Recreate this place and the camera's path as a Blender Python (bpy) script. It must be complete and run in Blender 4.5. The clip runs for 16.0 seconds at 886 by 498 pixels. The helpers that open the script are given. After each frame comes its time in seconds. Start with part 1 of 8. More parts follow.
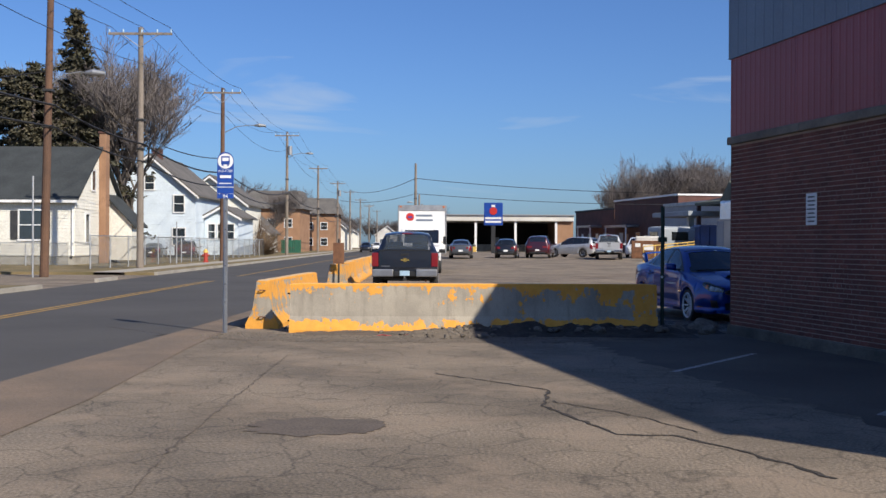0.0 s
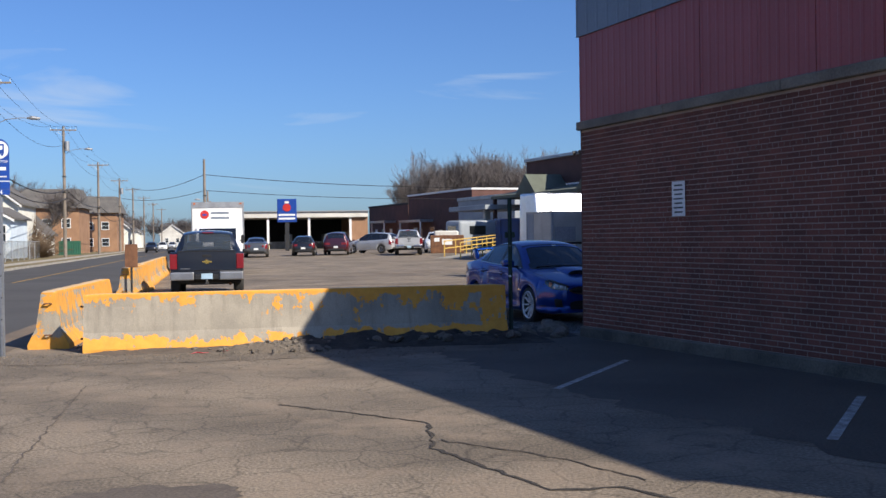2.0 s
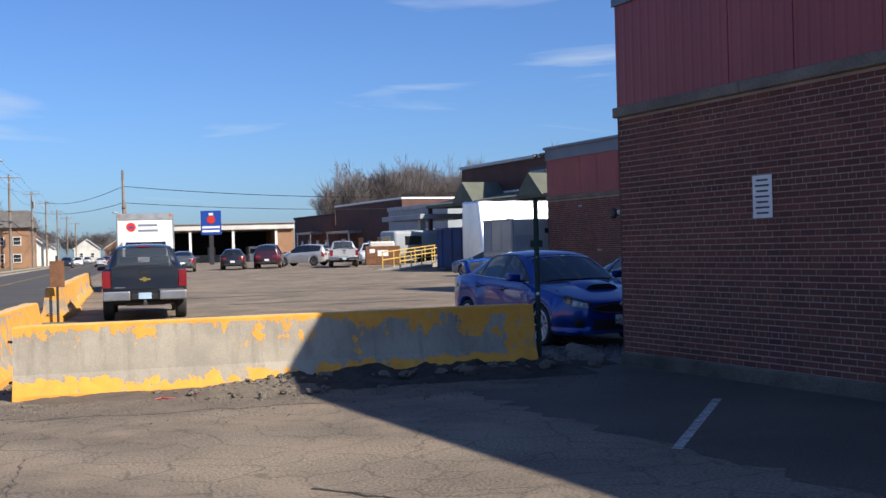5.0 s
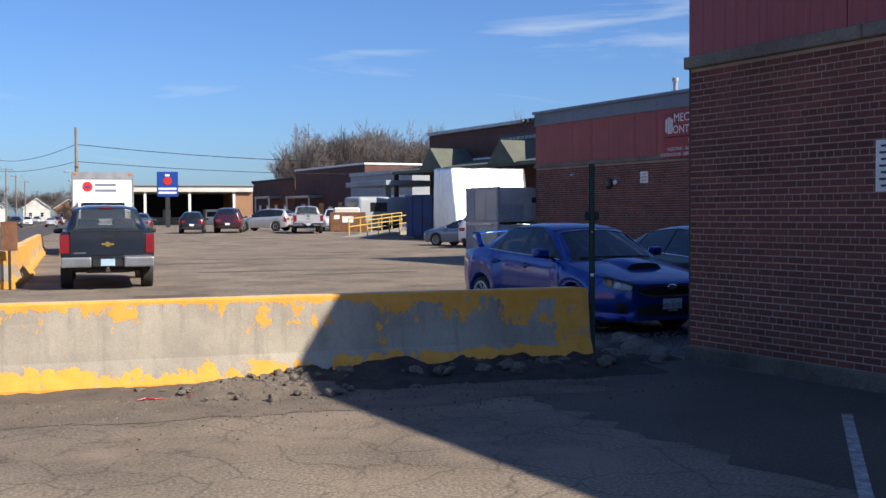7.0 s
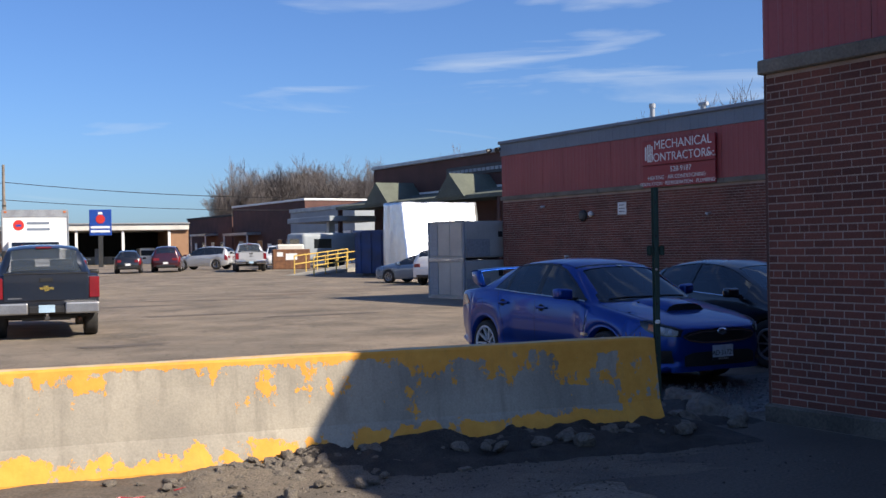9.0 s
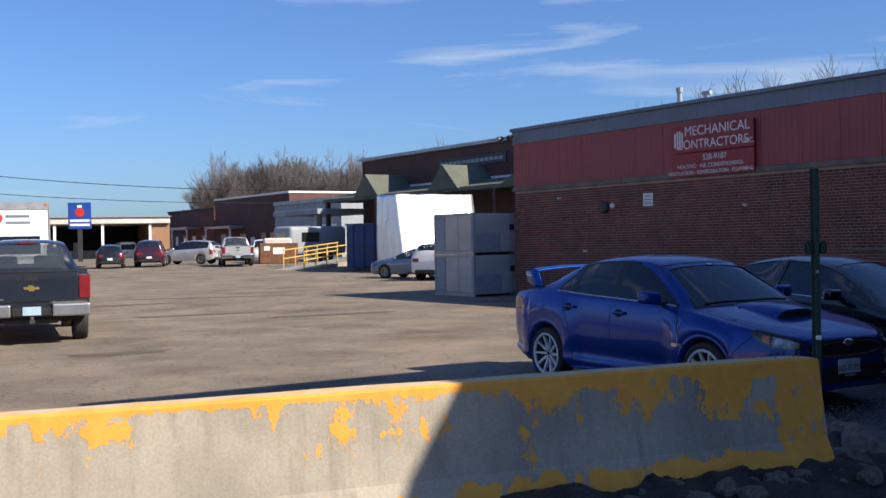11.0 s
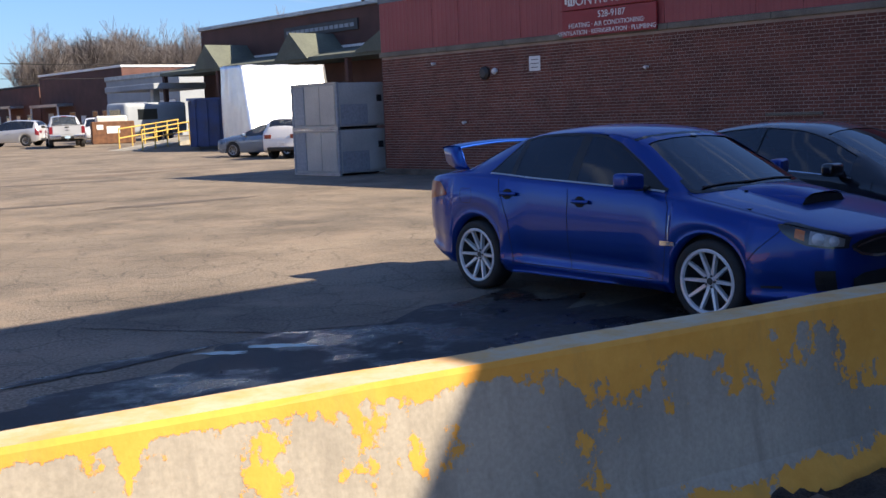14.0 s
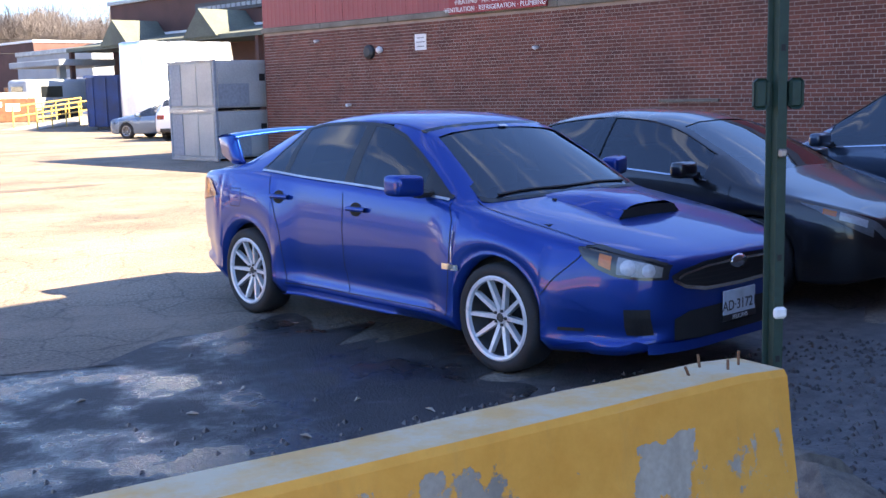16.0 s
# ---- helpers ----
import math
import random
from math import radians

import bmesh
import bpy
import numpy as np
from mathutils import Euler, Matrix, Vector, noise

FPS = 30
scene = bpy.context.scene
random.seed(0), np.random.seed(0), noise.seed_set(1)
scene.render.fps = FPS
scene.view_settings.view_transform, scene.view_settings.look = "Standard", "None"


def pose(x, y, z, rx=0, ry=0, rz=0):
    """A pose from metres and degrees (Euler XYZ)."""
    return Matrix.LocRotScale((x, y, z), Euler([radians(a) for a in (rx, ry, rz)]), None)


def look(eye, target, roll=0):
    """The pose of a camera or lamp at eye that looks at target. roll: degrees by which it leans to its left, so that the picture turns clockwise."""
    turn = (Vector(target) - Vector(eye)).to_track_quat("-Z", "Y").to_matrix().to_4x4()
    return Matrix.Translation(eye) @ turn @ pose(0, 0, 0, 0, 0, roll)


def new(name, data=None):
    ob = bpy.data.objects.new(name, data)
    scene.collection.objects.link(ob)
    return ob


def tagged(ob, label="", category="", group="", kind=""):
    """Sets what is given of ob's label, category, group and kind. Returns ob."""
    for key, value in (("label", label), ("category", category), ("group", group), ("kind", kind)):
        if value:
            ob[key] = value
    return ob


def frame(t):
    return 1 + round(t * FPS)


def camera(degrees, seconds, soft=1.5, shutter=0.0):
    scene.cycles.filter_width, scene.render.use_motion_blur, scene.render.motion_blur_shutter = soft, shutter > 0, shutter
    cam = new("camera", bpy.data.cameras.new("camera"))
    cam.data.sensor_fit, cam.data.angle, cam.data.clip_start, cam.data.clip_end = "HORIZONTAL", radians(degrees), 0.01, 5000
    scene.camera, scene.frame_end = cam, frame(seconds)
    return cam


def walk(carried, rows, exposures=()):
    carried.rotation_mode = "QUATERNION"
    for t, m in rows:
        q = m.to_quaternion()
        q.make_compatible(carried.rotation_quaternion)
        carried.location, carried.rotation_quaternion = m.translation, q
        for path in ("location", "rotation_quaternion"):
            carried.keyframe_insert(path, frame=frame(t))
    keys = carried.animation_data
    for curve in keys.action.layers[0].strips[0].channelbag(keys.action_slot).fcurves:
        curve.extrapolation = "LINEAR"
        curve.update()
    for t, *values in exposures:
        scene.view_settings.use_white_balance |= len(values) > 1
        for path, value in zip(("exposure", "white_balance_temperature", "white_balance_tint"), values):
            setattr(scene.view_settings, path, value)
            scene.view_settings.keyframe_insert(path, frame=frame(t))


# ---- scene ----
cam = camera(43.9, 16.0)
PATH = [
    (0, (2.581, -18.429, 1.495), (2.578, -16.429, 1.485), 0.3),
    (0.5, (2.411, -17.894, 1.517), (2.536, -15.899, 1.457), 0.3),
    (1, (2.297, -17.322, 1.539), (2.537, -15.337, 1.481), -0.6),
    (1.5, (2.151, -16.828, 1.538), (2.455, -14.852, 1.484), -1.3),
    (2, (2.073, -16.22, 1.537), (2.45, -14.256, 1.518), -0.8),
    (2.5, (1.968, -15.694, 1.527), (2.361, -13.733, 1.519), -1.7),
    (3, (1.879, -15.108, 1.523), (2.27, -13.147, 1.495), -1.6),
    (3.5, (1.736, -14.648, 1.538), (2.163, -12.694, 1.515), -2.0),
    (4, (1.627, -14.037, 1.543), (2.143, -12.105, 1.547), -1.9),
    (4.5, (1.555, -13.545, 1.552), (2.074, -11.614, 1.556), -1.6),
    (7, (1.204, -10.635, 1.608), (1.802, -8.728, 1.545), -0.3),
    (7.5, (1.189, -9.968, 1.595), (1.872, -8.09, 1.522), -0.3),
    (8, (1.084, -9.527, 1.615), (1.719, -7.632, 1.56), -1.5),
    (8.5, (1.049, -8.97, 1.606), (1.723, -7.088, 1.578), -0.6),
    (9, (1.015, -8.324, 1.627), (1.726, -6.455, 1.627), -1.0),
    (11.5, (0.913, -5.541, 1.673), (1.68, -3.694, 1.65), -0.8),
    (12, (0.918, -4.971, 1.637), (1.733, -3.146, 1.587), -0.3),
    (12.5, (0.936, -4.375, 1.636), (1.822, -2.584, 1.556), -0.7),
    (13, (1.052, -3.85, 1.648), (2.003, -2.095, 1.523), -0.4),
    (13.5, (1.306, -3.384, 1.635), (2.236, -1.622, 1.458), -0.3),
    (14, (1.628, -3.004, 1.651), (2.614, -1.282, 1.402), -2.2),
    (14.5, (2.098, -2.727, 1.651), (3.203, -1.08, 1.391), -0.8),
    (15, (2.602, -2.446, 1.629), (3.77, -0.842, 1.377), 0.4),
    (15.5, (3.145, -2.283, 1.614), (4.304, -0.675, 1.342), 0.1),
    (16, (3.719, -1.986, 1.61), (4.798, -0.326, 1.326), -1.4),
]
EXPOSURE = [(0, 0.51, 6500, 10), (1, 0.67, 6500, 10), (2, 0.69, 6500, 10), (4.5, 0.81, 6550, 10), (7, 0.87, 6650, 10), (9, 0.87, 6700, 10), (11.5, 0.91, 6800, 10), (13, 0.99, 7000, 11), (14, 1.29, 7200, 12), (14.5, 1.91, 7600, 13), (15, 2.32, 7800, 11), (15.5, 2.74, 8200, 12), (16, 2.92, 7800, 13)]
walk(cam, [(t, look(eye, target, roll)) for t, eye, target, roll in PATH], EXPOSURE)

# ---- light ----
SUN_TO = Vector((-0.535, 0.601, -0.595))
world = bpy.data.worlds.new("sky")
scene.world = world
world.use_nodes = True
wn, wl = world.node_tree.nodes, world.node_tree.links
sky = wn.new("ShaderNodeTexSky")
sky.sky_type, sky.sun_disc = "NISHITA", False
sky.sun_elevation, sky.sun_rotation = radians(36.5), math.atan2(0.665, -0.747)
sky.air_density, sky.dust_density, sky.ozone_density = 1.0, 0.8, 3.0
wbg = wn["Background"]
wbg.inputs[1].default_value = 0.058
# thin cirrus: noise drawn out along the wind
wtc, wmap = wn.new("ShaderNodeTexCoord"), wn.new("ShaderNodeMapping")
wmap.inputs["Rotation"].default_value = (0, radians(9), radians(-30))
wmap.inputs["Scale"].default_value = (2.4, 1.7, 17.0)
wnoise = wn.new("ShaderNodeTexNoise")
wnoise.inputs["Scale"].default_value, wnoise.inputs["Detail"].default_value, wnoise.inputs["Distortion"].default_value = 1.5, 11, 0.9
wramp = wn.new("ShaderNodeValToRGB")
wramp.color_ramp.elements[0].position, wramp.color_ramp.elements[1].position = 0.56, 0.76
wramp.color_ramp.elements[1].color = (0.62, 0.62, 0.62, 1)
wmix = wn.new("ShaderNodeMix")
wmix.data_type = "RGBA"
wmix.inputs["B"].default_value = (6.5, 7.4, 8.6, 1)
wl.new(wtc.outputs["Generated"], wmap.inputs["Vector"])
wl.new(wmap.outputs["Vector"], wnoise.inputs["Vector"])
wl.new(wnoise.outputs["Fac"], wramp.inputs["Fac"])
wl.new(wramp.outputs["Color"], wmix.inputs["Factor"])
wtint = wn.new("ShaderNodeMix")
wtint.data_type, wtint.blend_type = "RGBA", "MULTIPLY"
wtint.inputs["Factor"].default_value, wtint.inputs["B"].default_value = 1.0, (0.65, 0.92, 1.40, 1)
wl.new(sky.outputs["Color"], wtint.inputs["A"])
wl.new(wtint.outputs["Result"], wmix.inputs["A"])
wl.new(wmix.outputs["Result"], wbg.inputs["Color"])
sun_data = bpy.data.lights.new("sun", "SUN")
sun_data.energy, sun_data.angle, sun_data.color = 4.4, radians(0.53), (1.0, 0.91, 0.78)
sun = new("sun", sun_data)
sun.matrix_world = look((30, -34, 34), Vector((30, -34, 34)) + SUN_TO)


# ---- materials ----
def surf(name, c1, c2=None, rough=0.7, scale=1.0, fine=40.0, bump=0.15, metal=0.0, depth=0.01, spread=0.15, island=0.0, coat=0.0, random_object=0.0):
    """Two colours in large blotches, fine grain on top, relief, and a roughness that wavers."""
    m = bpy.data.materials.new(name)
    m.use_nodes = True
    n, l = m.node_tree.nodes, m.node_tree.links
    b = n["Principled BSDF"]
    c2 = c2 or tuple(v * 0.75 for v in c1)
    tc = n.new("ShaderNodeTexCoord")
    big, small = n.new("ShaderNodeTexNoise"), n.new("ShaderNodeTexNoise")
    big.inputs["Scale"].default_value, big.inputs["Detail"].default_value = scale, 5
    small.inputs["Scale"].default_value, small.inputs["Detail"].default_value = fine, 4
    for t in (big, small):
        l.new(tc.outputs["Object"], t.inputs["Vector"])
    ramp = n.new("ShaderNodeValToRGB")
    ramp.color_ramp.elements[0].position, ramp.color_ramp.elements[1].position = 0.35, 0.65
    ramp.color_ramp.elements[0].color, ramp.color_ramp.elements[1].color = (*c1, 1), (*c2, 1)
    l.new(big.outputs["Fac"], ramp.inputs["Fac"])
    mul = n.new("ShaderNodeMix")
    mul.data_type, mul.blend_type = "RGBA", "MULTIPLY"
    mul.inputs["Factor"].default_value = 1.0
    rng = n.new("ShaderNodeMapRange")
    rng.inputs["From Min"].default_value, rng.inputs["From Max"].default_value = 0.3, 0.7
    rng.inputs["To Min"].default_value, rng.inputs["To Max"].default_value = 1 - spread, 1 + spread
    l.new(small.outputs["Fac"], rng.inputs["Value"])
    l.new(ramp.outputs["Color"], mul.inputs["A"])
    l.new(rng.outputs["Result"], mul.inputs["B"])
    last = mul.outputs["Result"]
    for amount, node, socket in ((island, "ShaderNodeNewGeometry", "Random Per Island"), (random_object, "ShaderNodeObjectInfo", "Random")):
        if amount:
            src, r2, m2 = n.new(node), n.new("ShaderNodeMapRange"), n.new("ShaderNodeMix")
            m2.data_type, m2.blend_type = "RGBA", "MULTIPLY"
            m2.inputs["Factor"].default_value = 1.0
            r2.inputs["To Min"].default_value, r2.inputs["To Max"].default_value = 1 - amount, 1 + amount
            l.new(src.outputs[socket], r2.inputs["Value"])
            l.new(last, m2.inputs["A"])
            l.new(r2.outputs["Result"], m2.inputs["B"])
            last = m2.outputs["Result"]
    l.new(last, b.inputs["Base Color"])
    rr = n.new("ShaderNodeMapRange")
    rr.inputs["To Min"].default_value, rr.inputs["To Max"].default_value = max(0.02, rough - 0.08), min(1, rough + 0.08)
    l.new(big.outputs["Fac"], rr.inputs["Value"])
    l.new(rr.outputs["Result"], b.inputs["Roughness"])
    b.inputs["Metallic"].default_value = metal
    b.inputs["Coat Weight"].default_value, b.inputs["Coat Roughness"].default_value = coat, 0.04
    if bump:
        bp = n.new("ShaderNodeBump")
        bp.inputs["Strength"].default_value, bp.inputs["Distance"].default_value = bump, depth
        l.new(small.outputs["Fac"], bp.inputs["Height"])
        l.new(bp.outputs["Normal"], b.inputs["Normal"])
    return m


def glass(name, tint=(0.02, 0.025, 0.03), alpha=0.85, ior=2.0):
    """Tinted car or window glass: a dark gloss that lets some of the far side through."""
    m = bpy.data.materials.new(name)
    m.use_nodes = True
    b = m.node_tree.nodes["Principled BSDF"]
    b.inputs["Base Color"].default_value = (*tint, 1)
    b.inputs["Roughness"].default_value, b.inputs["Alpha"].default_value = 0.03, alpha
    b.inputs["IOR"].default_value = ior
    return m


def lamp_lens(name, colour, rough=0.08):
    m = surf(name, colour, tuple(v * 0.8 for v in colour), rough, 8, 60, 0.05, 0.0, 0.002, 0.1, coat=0.6)
    return m


M = dict(
    brick=surf("brick", (0.180, 0.055, 0.037), (0.112, 0.037, 0.027), 0.85, 1.2, 60, 0.5, 0, 0.006, 0.22, island=0.24),
    brick_piece=surf("brick_piece", (0.180, 0.055, 0.037), (0.112, 0.037, 0.027), 0.85, 1.2, 60, 0.5, 0, 0.006, 0.22, random_object=0.24),
    mortar=surf("mortar", (0.40, 0.31, 0.265), (0.28, 0.22, 0.19), 0.95, 2, 80, 0.5, 0, 0.004, 0.2),
    brick_far=surf("brick_far", (0.105, 0.046, 0.037), (0.075, 0.036, 0.030), 0.85, 0.7, 20, 0.3),
    brick_orange=surf("brick_orange", (0.33, 0.19, 0.11), (0.26, 0.145, 0.085), 0.85, 0.7, 14, 0.3),
    siding_red=surf("siding_red", (0.31, 0.049, 0.050), (0.26, 0.042, 0.044), 0.45, 0.8, 30, 0.08, 0, 0.004, 0.08),
    siding_blue=surf("siding_blue", (0.15, 0.185, 0.235), (0.125, 0.155, 0.20), 0.45, 0.8, 30, 0.08, 0, 0.004, 0.08),
    band=surf("band", (0.20, 0.175, 0.14), (0.12, 0.105, 0.085), 0.9, 2, 40, 0.4, 0, 0.006, 0.2),
    concrete=surf("concrete", (0.36, 0.34, 0.29), (0.25, 0.235, 0.205), 0.9, 1.5, 70, 0.3, 0, 0.004, 0.15),
    footing=surf("footing", (0.16, 0.13, 0.10), (0.08, 0.068, 0.055), 0.95, 2, 50, 0.5, 0, 0.008, 0.25),
    rock=surf("rock", (0.19, 0.16, 0.128), (0.10, 0.086, 0.072), 0.95, 4, 60, 0.6, 0, 0.008, 0.3),
    soil=surf("soil", (0.058, 0.048, 0.040), (0.032, 0.028, 0.025), 0.95, 5, 70, 1.0, 0, 0.02, 0.4),
    wet=surf("wet", (0.014, 0.014, 0.015), (0.03, 0.028, 0.026), 0.16, 2.5, 45, 0.35, 0, 0.006, 0.3),
    gravel=surf("gravel", (0.085, 0.078, 0.072), (0.045, 0.042, 0.040), 0.5, 8, 60, 0.6, 0, 0.01, 0.3, island=0.4),
    road=surf("road", (0.070, 0.065, 0.060), (0.052, 0.049, 0.046), 0.85, 0.25, 60, 0.4, 0, 0.004, 0.2),
    line_yellow=surf("line_yellow", (0.42, 0.25, 0.05), (0.28, 0.18, 0.06), 0.8, 3, 40, 0.2),
    line_white=surf("line_white", (0.42, 0.42, 0.40), (0.22, 0.21, 0.20), 0.85, 9, 60, 0.3, 0, 0.003, 0.35),
    kerb=surf("kerb", (0.38, 0.35, 0.30), (0.28, 0.26, 0.22), 0.9, 1, 40, 0.3),
    grass=surf("grass", (0.21, 0.155, 0.075), (0.12, 0.10, 0.045), 0.95, 0.6, 25, 0.8, 0, 0.03, 0.35),
    dirt=surf("dirt", (0.185, 0.135, 0.095), (0.125, 0.098, 0.074), 0.95, 0.8, 50, 0.6, 0, 0.01, 0.25),
    wood_pole=surf("wood_pole", (0.14, 0.075, 0.045), (0.085, 0.05, 0.035), 0.9, 0.8, 30, 0.6, 0, 0.01, 0.3),
    wood_grey=surf("wood_grey", (0.24, 0.20, 0.165), (0.16, 0.135, 0.11), 0.9, 0.8, 30, 0.6, 0, 0.01, 0.3),
    bark=surf("bark", (0.155, 0.130, 0.112), (0.105, 0.088, 0.075), 0.95, 1, 12, 0.5, 0, 0.02, 0.3),
    twig=surf("twig", (0.135, 0.117, 0.113), (0.105, 0.092, 0.090), 0.95, 0.3, 4, 0),
    needle=surf("needle", (0.040, 0.040, 0.022), (0.070, 0.060, 0.034), 0.8, 0.5, 6, 0, island=0.5),
    bush=surf("bush", (0.15, 0.10, 0.06), (0.10, 0.07, 0.045), 0.95, 1, 9, 0, island=0.4),
    steel=surf("steel", (0.42, 0.42, 0.42), (0.32, 0.32, 0.33), 0.4, 3, 40, 0.1, 0.9, 0.002, 0.12),
    galv=surf("galv", (0.40, 0.41, 0.42), (0.30, 0.31, 0.32), 0.5, 3, 40, 0.1, 0.7, 0.002, 0.12),
    dark_metal=surf("dark_metal", (0.022, 0.023, 0.024), (0.035, 0.034, 0.033), 0.5, 4, 50, 0.1),
    green_post=surf("green_post", (0.009, 0.034, 0.026), (0.014, 0.042, 0.032), 0.6, 3, 40, 0.15, 0.2, 0.002, 0.15),
    rust=surf("rust", (0.21, 0.10, 0.05), (0.13, 0.06, 0.035), 0.85, 4, 40, 0.4, 0.2),
    wire=surf("wire", (0.018, 0.018, 0.019), (0.03, 0.03, 0.03), 0.6, 1, 5, 0),
    rubber=surf("rubber", (0.018, 0.018, 0.018), (0.028, 0.027, 0.026), 0.8, 8, 80, 0.2),
    plastic=surf("plastic", (0.012, 0.012, 0.013), (0.02, 0.02, 0.02), 0.45, 8, 80, 0.1),
    trim_grey=surf("trim_grey", (0.25, 0.25, 0.26), (0.2, 0.2, 0.21), 0.35, 4, 60, 0.05, 0.7),
    rim_white=surf("rim_white", (0.72, 0.73, 0.75), (0.58, 0.58, 0.58), 0.3, 6, 60, 0.05, 0.1, 0.002, 0.08, coat=0.3),
    rim_alloy=surf("rim_alloy", (0.55, 0.55, 0.56), (0.42, 0.42, 0.43), 0.3, 6, 60, 0.05, 0.8),
    chrome=surf("chrome", (0.72, 0.72, 0.73), (0.62, 0.62, 0.63), 0.12, 5, 60, 0.03, 1.0),
    gold=surf("gold", (0.60, 0.42, 0.12), (0.5, 0.35, 0.10), 0.25, 5, 60, 0.03, 0.8),
    paint_blue=surf("paint_blue", (0.0003, 0.044, 0.270), (0.0003, 0.040, 0.248), 0.36, 1, 300, 0.02, 0.5, 0.001, 0.06, coat=0.7),
    paint_black=surf("paint_black", (0.008, 0.008, 0.010), (0.012, 0.012, 0.014), 0.3, 1, 300, 0.02, 0.2, 0.001, 0.06, coat=1.0),
    paint_navy=surf("paint_navy", (0.010, 0.016, 0.030), (0.016, 0.021, 0.034), 0.32, 1, 80, 0.03, 0.3, 0.001, 0.1, coat=0.9),
    paint_steel=surf("paint_steel", (0.045, 0.075, 0.12), (0.04, 0.065, 0.105), 0.28, 1, 300, 0.02, 0.4, 0.001, 0.06, coat=1.0),
    paint_ice=surf("paint_ice", (0.12, 0.18, 0.27), (0.105, 0.16, 0.24), 0.28, 1, 300, 0.02, 0.4, 0.001, 0.06, coat=1.0),
    paint_maroon=surf("paint_maroon", (0.060, 0.010, 0.016), (0.045, 0.009, 0.014), 0.28, 1, 300, 0.02, 0.3, 0.001, 0.06, coat=1.0),
    paint_silver=surf("paint_silver", (0.55, 0.56, 0.57), (0.48, 0.49, 0.5), 0.3, 1, 300, 0.02, 0.4, 0.001, 0.06, coat=1.0),
    paint_grey=surf("paint_grey", (0.10, 0.105, 0.11), (0.08, 0.085, 0.09), 0.3, 1, 300, 0.02, 0.4, 0.001, 0.06, coat=1.0),
    paint_white=surf("paint_white", (0.78, 0.78, 0.77), (0.70, 0.70, 0.69), 0.3, 1, 100, 0.02, 0, 0.001, 0.05, coat=0.7),
    paint_green=surf("paint_green", (0.01, 0.06, 0.045), (0.01, 0.05, 0.04), 0.3, 1, 200, 0.02, 0.2, 0.001, 0.05, coat=0.8),
    glass_car=glass("glass_car", (0.010, 0.012, 0.014), 0.9),
    glass_tint=glass("glass_tint", (0.012, 0.016, 0.022), 0.95, 1.6),
    glass_clear=glass("glass_clear", (0.05, 0.06, 0.065), 0.6),
    glass_house=glass("glass_house", (0.03, 0.04, 0.05), 0.95),
    lens_clear=lamp_lens("lens_clear", (0.55, 0.57, 0.6)),
    lens_dark=lamp_lens("lens_dark", (0.17, 0.18, 0.19)),
    lens_black=lamp_lens("lens_black", (0.030, 0.031, 0.034)),
    lens_red=lamp_lens("lens_red", (0.20, 0.005, 0.010), 0.35),
    lens_amber=lamp_lens("lens_amber", (0.65, 0.16, 0.02)),
    white_sign=surf("white_sign", (0.78, 0.78, 0.77), (0.66, 0.66, 0.65), 0.5, 5, 40, 0.03, 0, 0.002, 0.06),
    blue_sign=surf("blue_sign", (0.010, 0.055, 0.30), (0.009, 0.048, 0.26), 0.4, 3, 40, 0.02, 0, 0.002, 0.05),
    red_sign=surf("red_sign", (0.30, 0.016, 0.022), (0.25, 0.014, 0.02), 0.45, 2, 40, 0.03, 0, 0.002, 0.08),
    red=surf("red", (0.55, 0.03, 0.02), (0.42, 0.025, 0.02), 0.4, 4, 40, 0.05),
    yellow=surf("yellow", (0.62, 0.41, 0.10), (0.50, 0.33, 0.08), 0.55, 2, 40, 0.1, 0, 0.003, 0.15),
    ink=surf("ink", (0.03, 0.03, 0.035), (0.05, 0.05, 0.05), 0.6, 4, 40, 0),
    pale_blue=surf("pale_blue", (0.36, 0.50, 0.62), (0.30, 0.43, 0.54), 0.5, 3, 40, 0),
    house_white=surf("house_white", (0.76, 0.74, 0.66), (0.68, 0.66, 0.58), 0.7, 0.6, 12, 0.15),
    house_blue=surf("house_blue", (0.62, 0.70, 0.76), (0.54, 0.62, 0.69), 0.7, 0.6, 12, 0.15),
    roof_dark=surf("roof_dark", (0.040, 0.046, 0.048), (0.028, 0.033, 0.035), 0.9, 0.9, 14, 0.4, 0, 0.01, 0.25),
    roof_grey=surf("roof_grey", (0.13, 0.12, 0.11), (0.095, 0.09, 0.085), 0.9, 0.9, 14, 0.4, 0, 0.01, 0.25),
    roof_green=surf("roof_green", (0.115, 0.13, 0.10), (0.09, 0.10, 0.08), 0.8, 0.9, 14, 0.3, 0, 0.01, 0.2),
    grey_wall=surf("grey_wall", (0.30, 0.33, 0.36), (0.24, 0.27, 0.30), 0.6, 0.5, 14, 0.1),
    pale_wall=surf("pale_wall", (0.62, 0.60, 0.55), (0.50, 0.48, 0.44), 0.7, 0.5, 14, 0.1),
    dark_inside=surf("dark_inside", (0.012, 0.012, 0.013), (0.02, 0.02, 0.02), 0.9, 1, 10, 0),
    crate_grey=surf("crate_grey", (0.44, 0.45, 0.43), (0.34, 0.35, 0.335), 0.6, 1.2, 30, 0.15, 0, 0.004, 0.12),
    crate_pale=surf("crate_pale", (0.52, 0.50, 0.44), (0.43, 0.41, 0.365), 0.6, 1.2, 30, 0.15, 0, 0.004, 0.12),
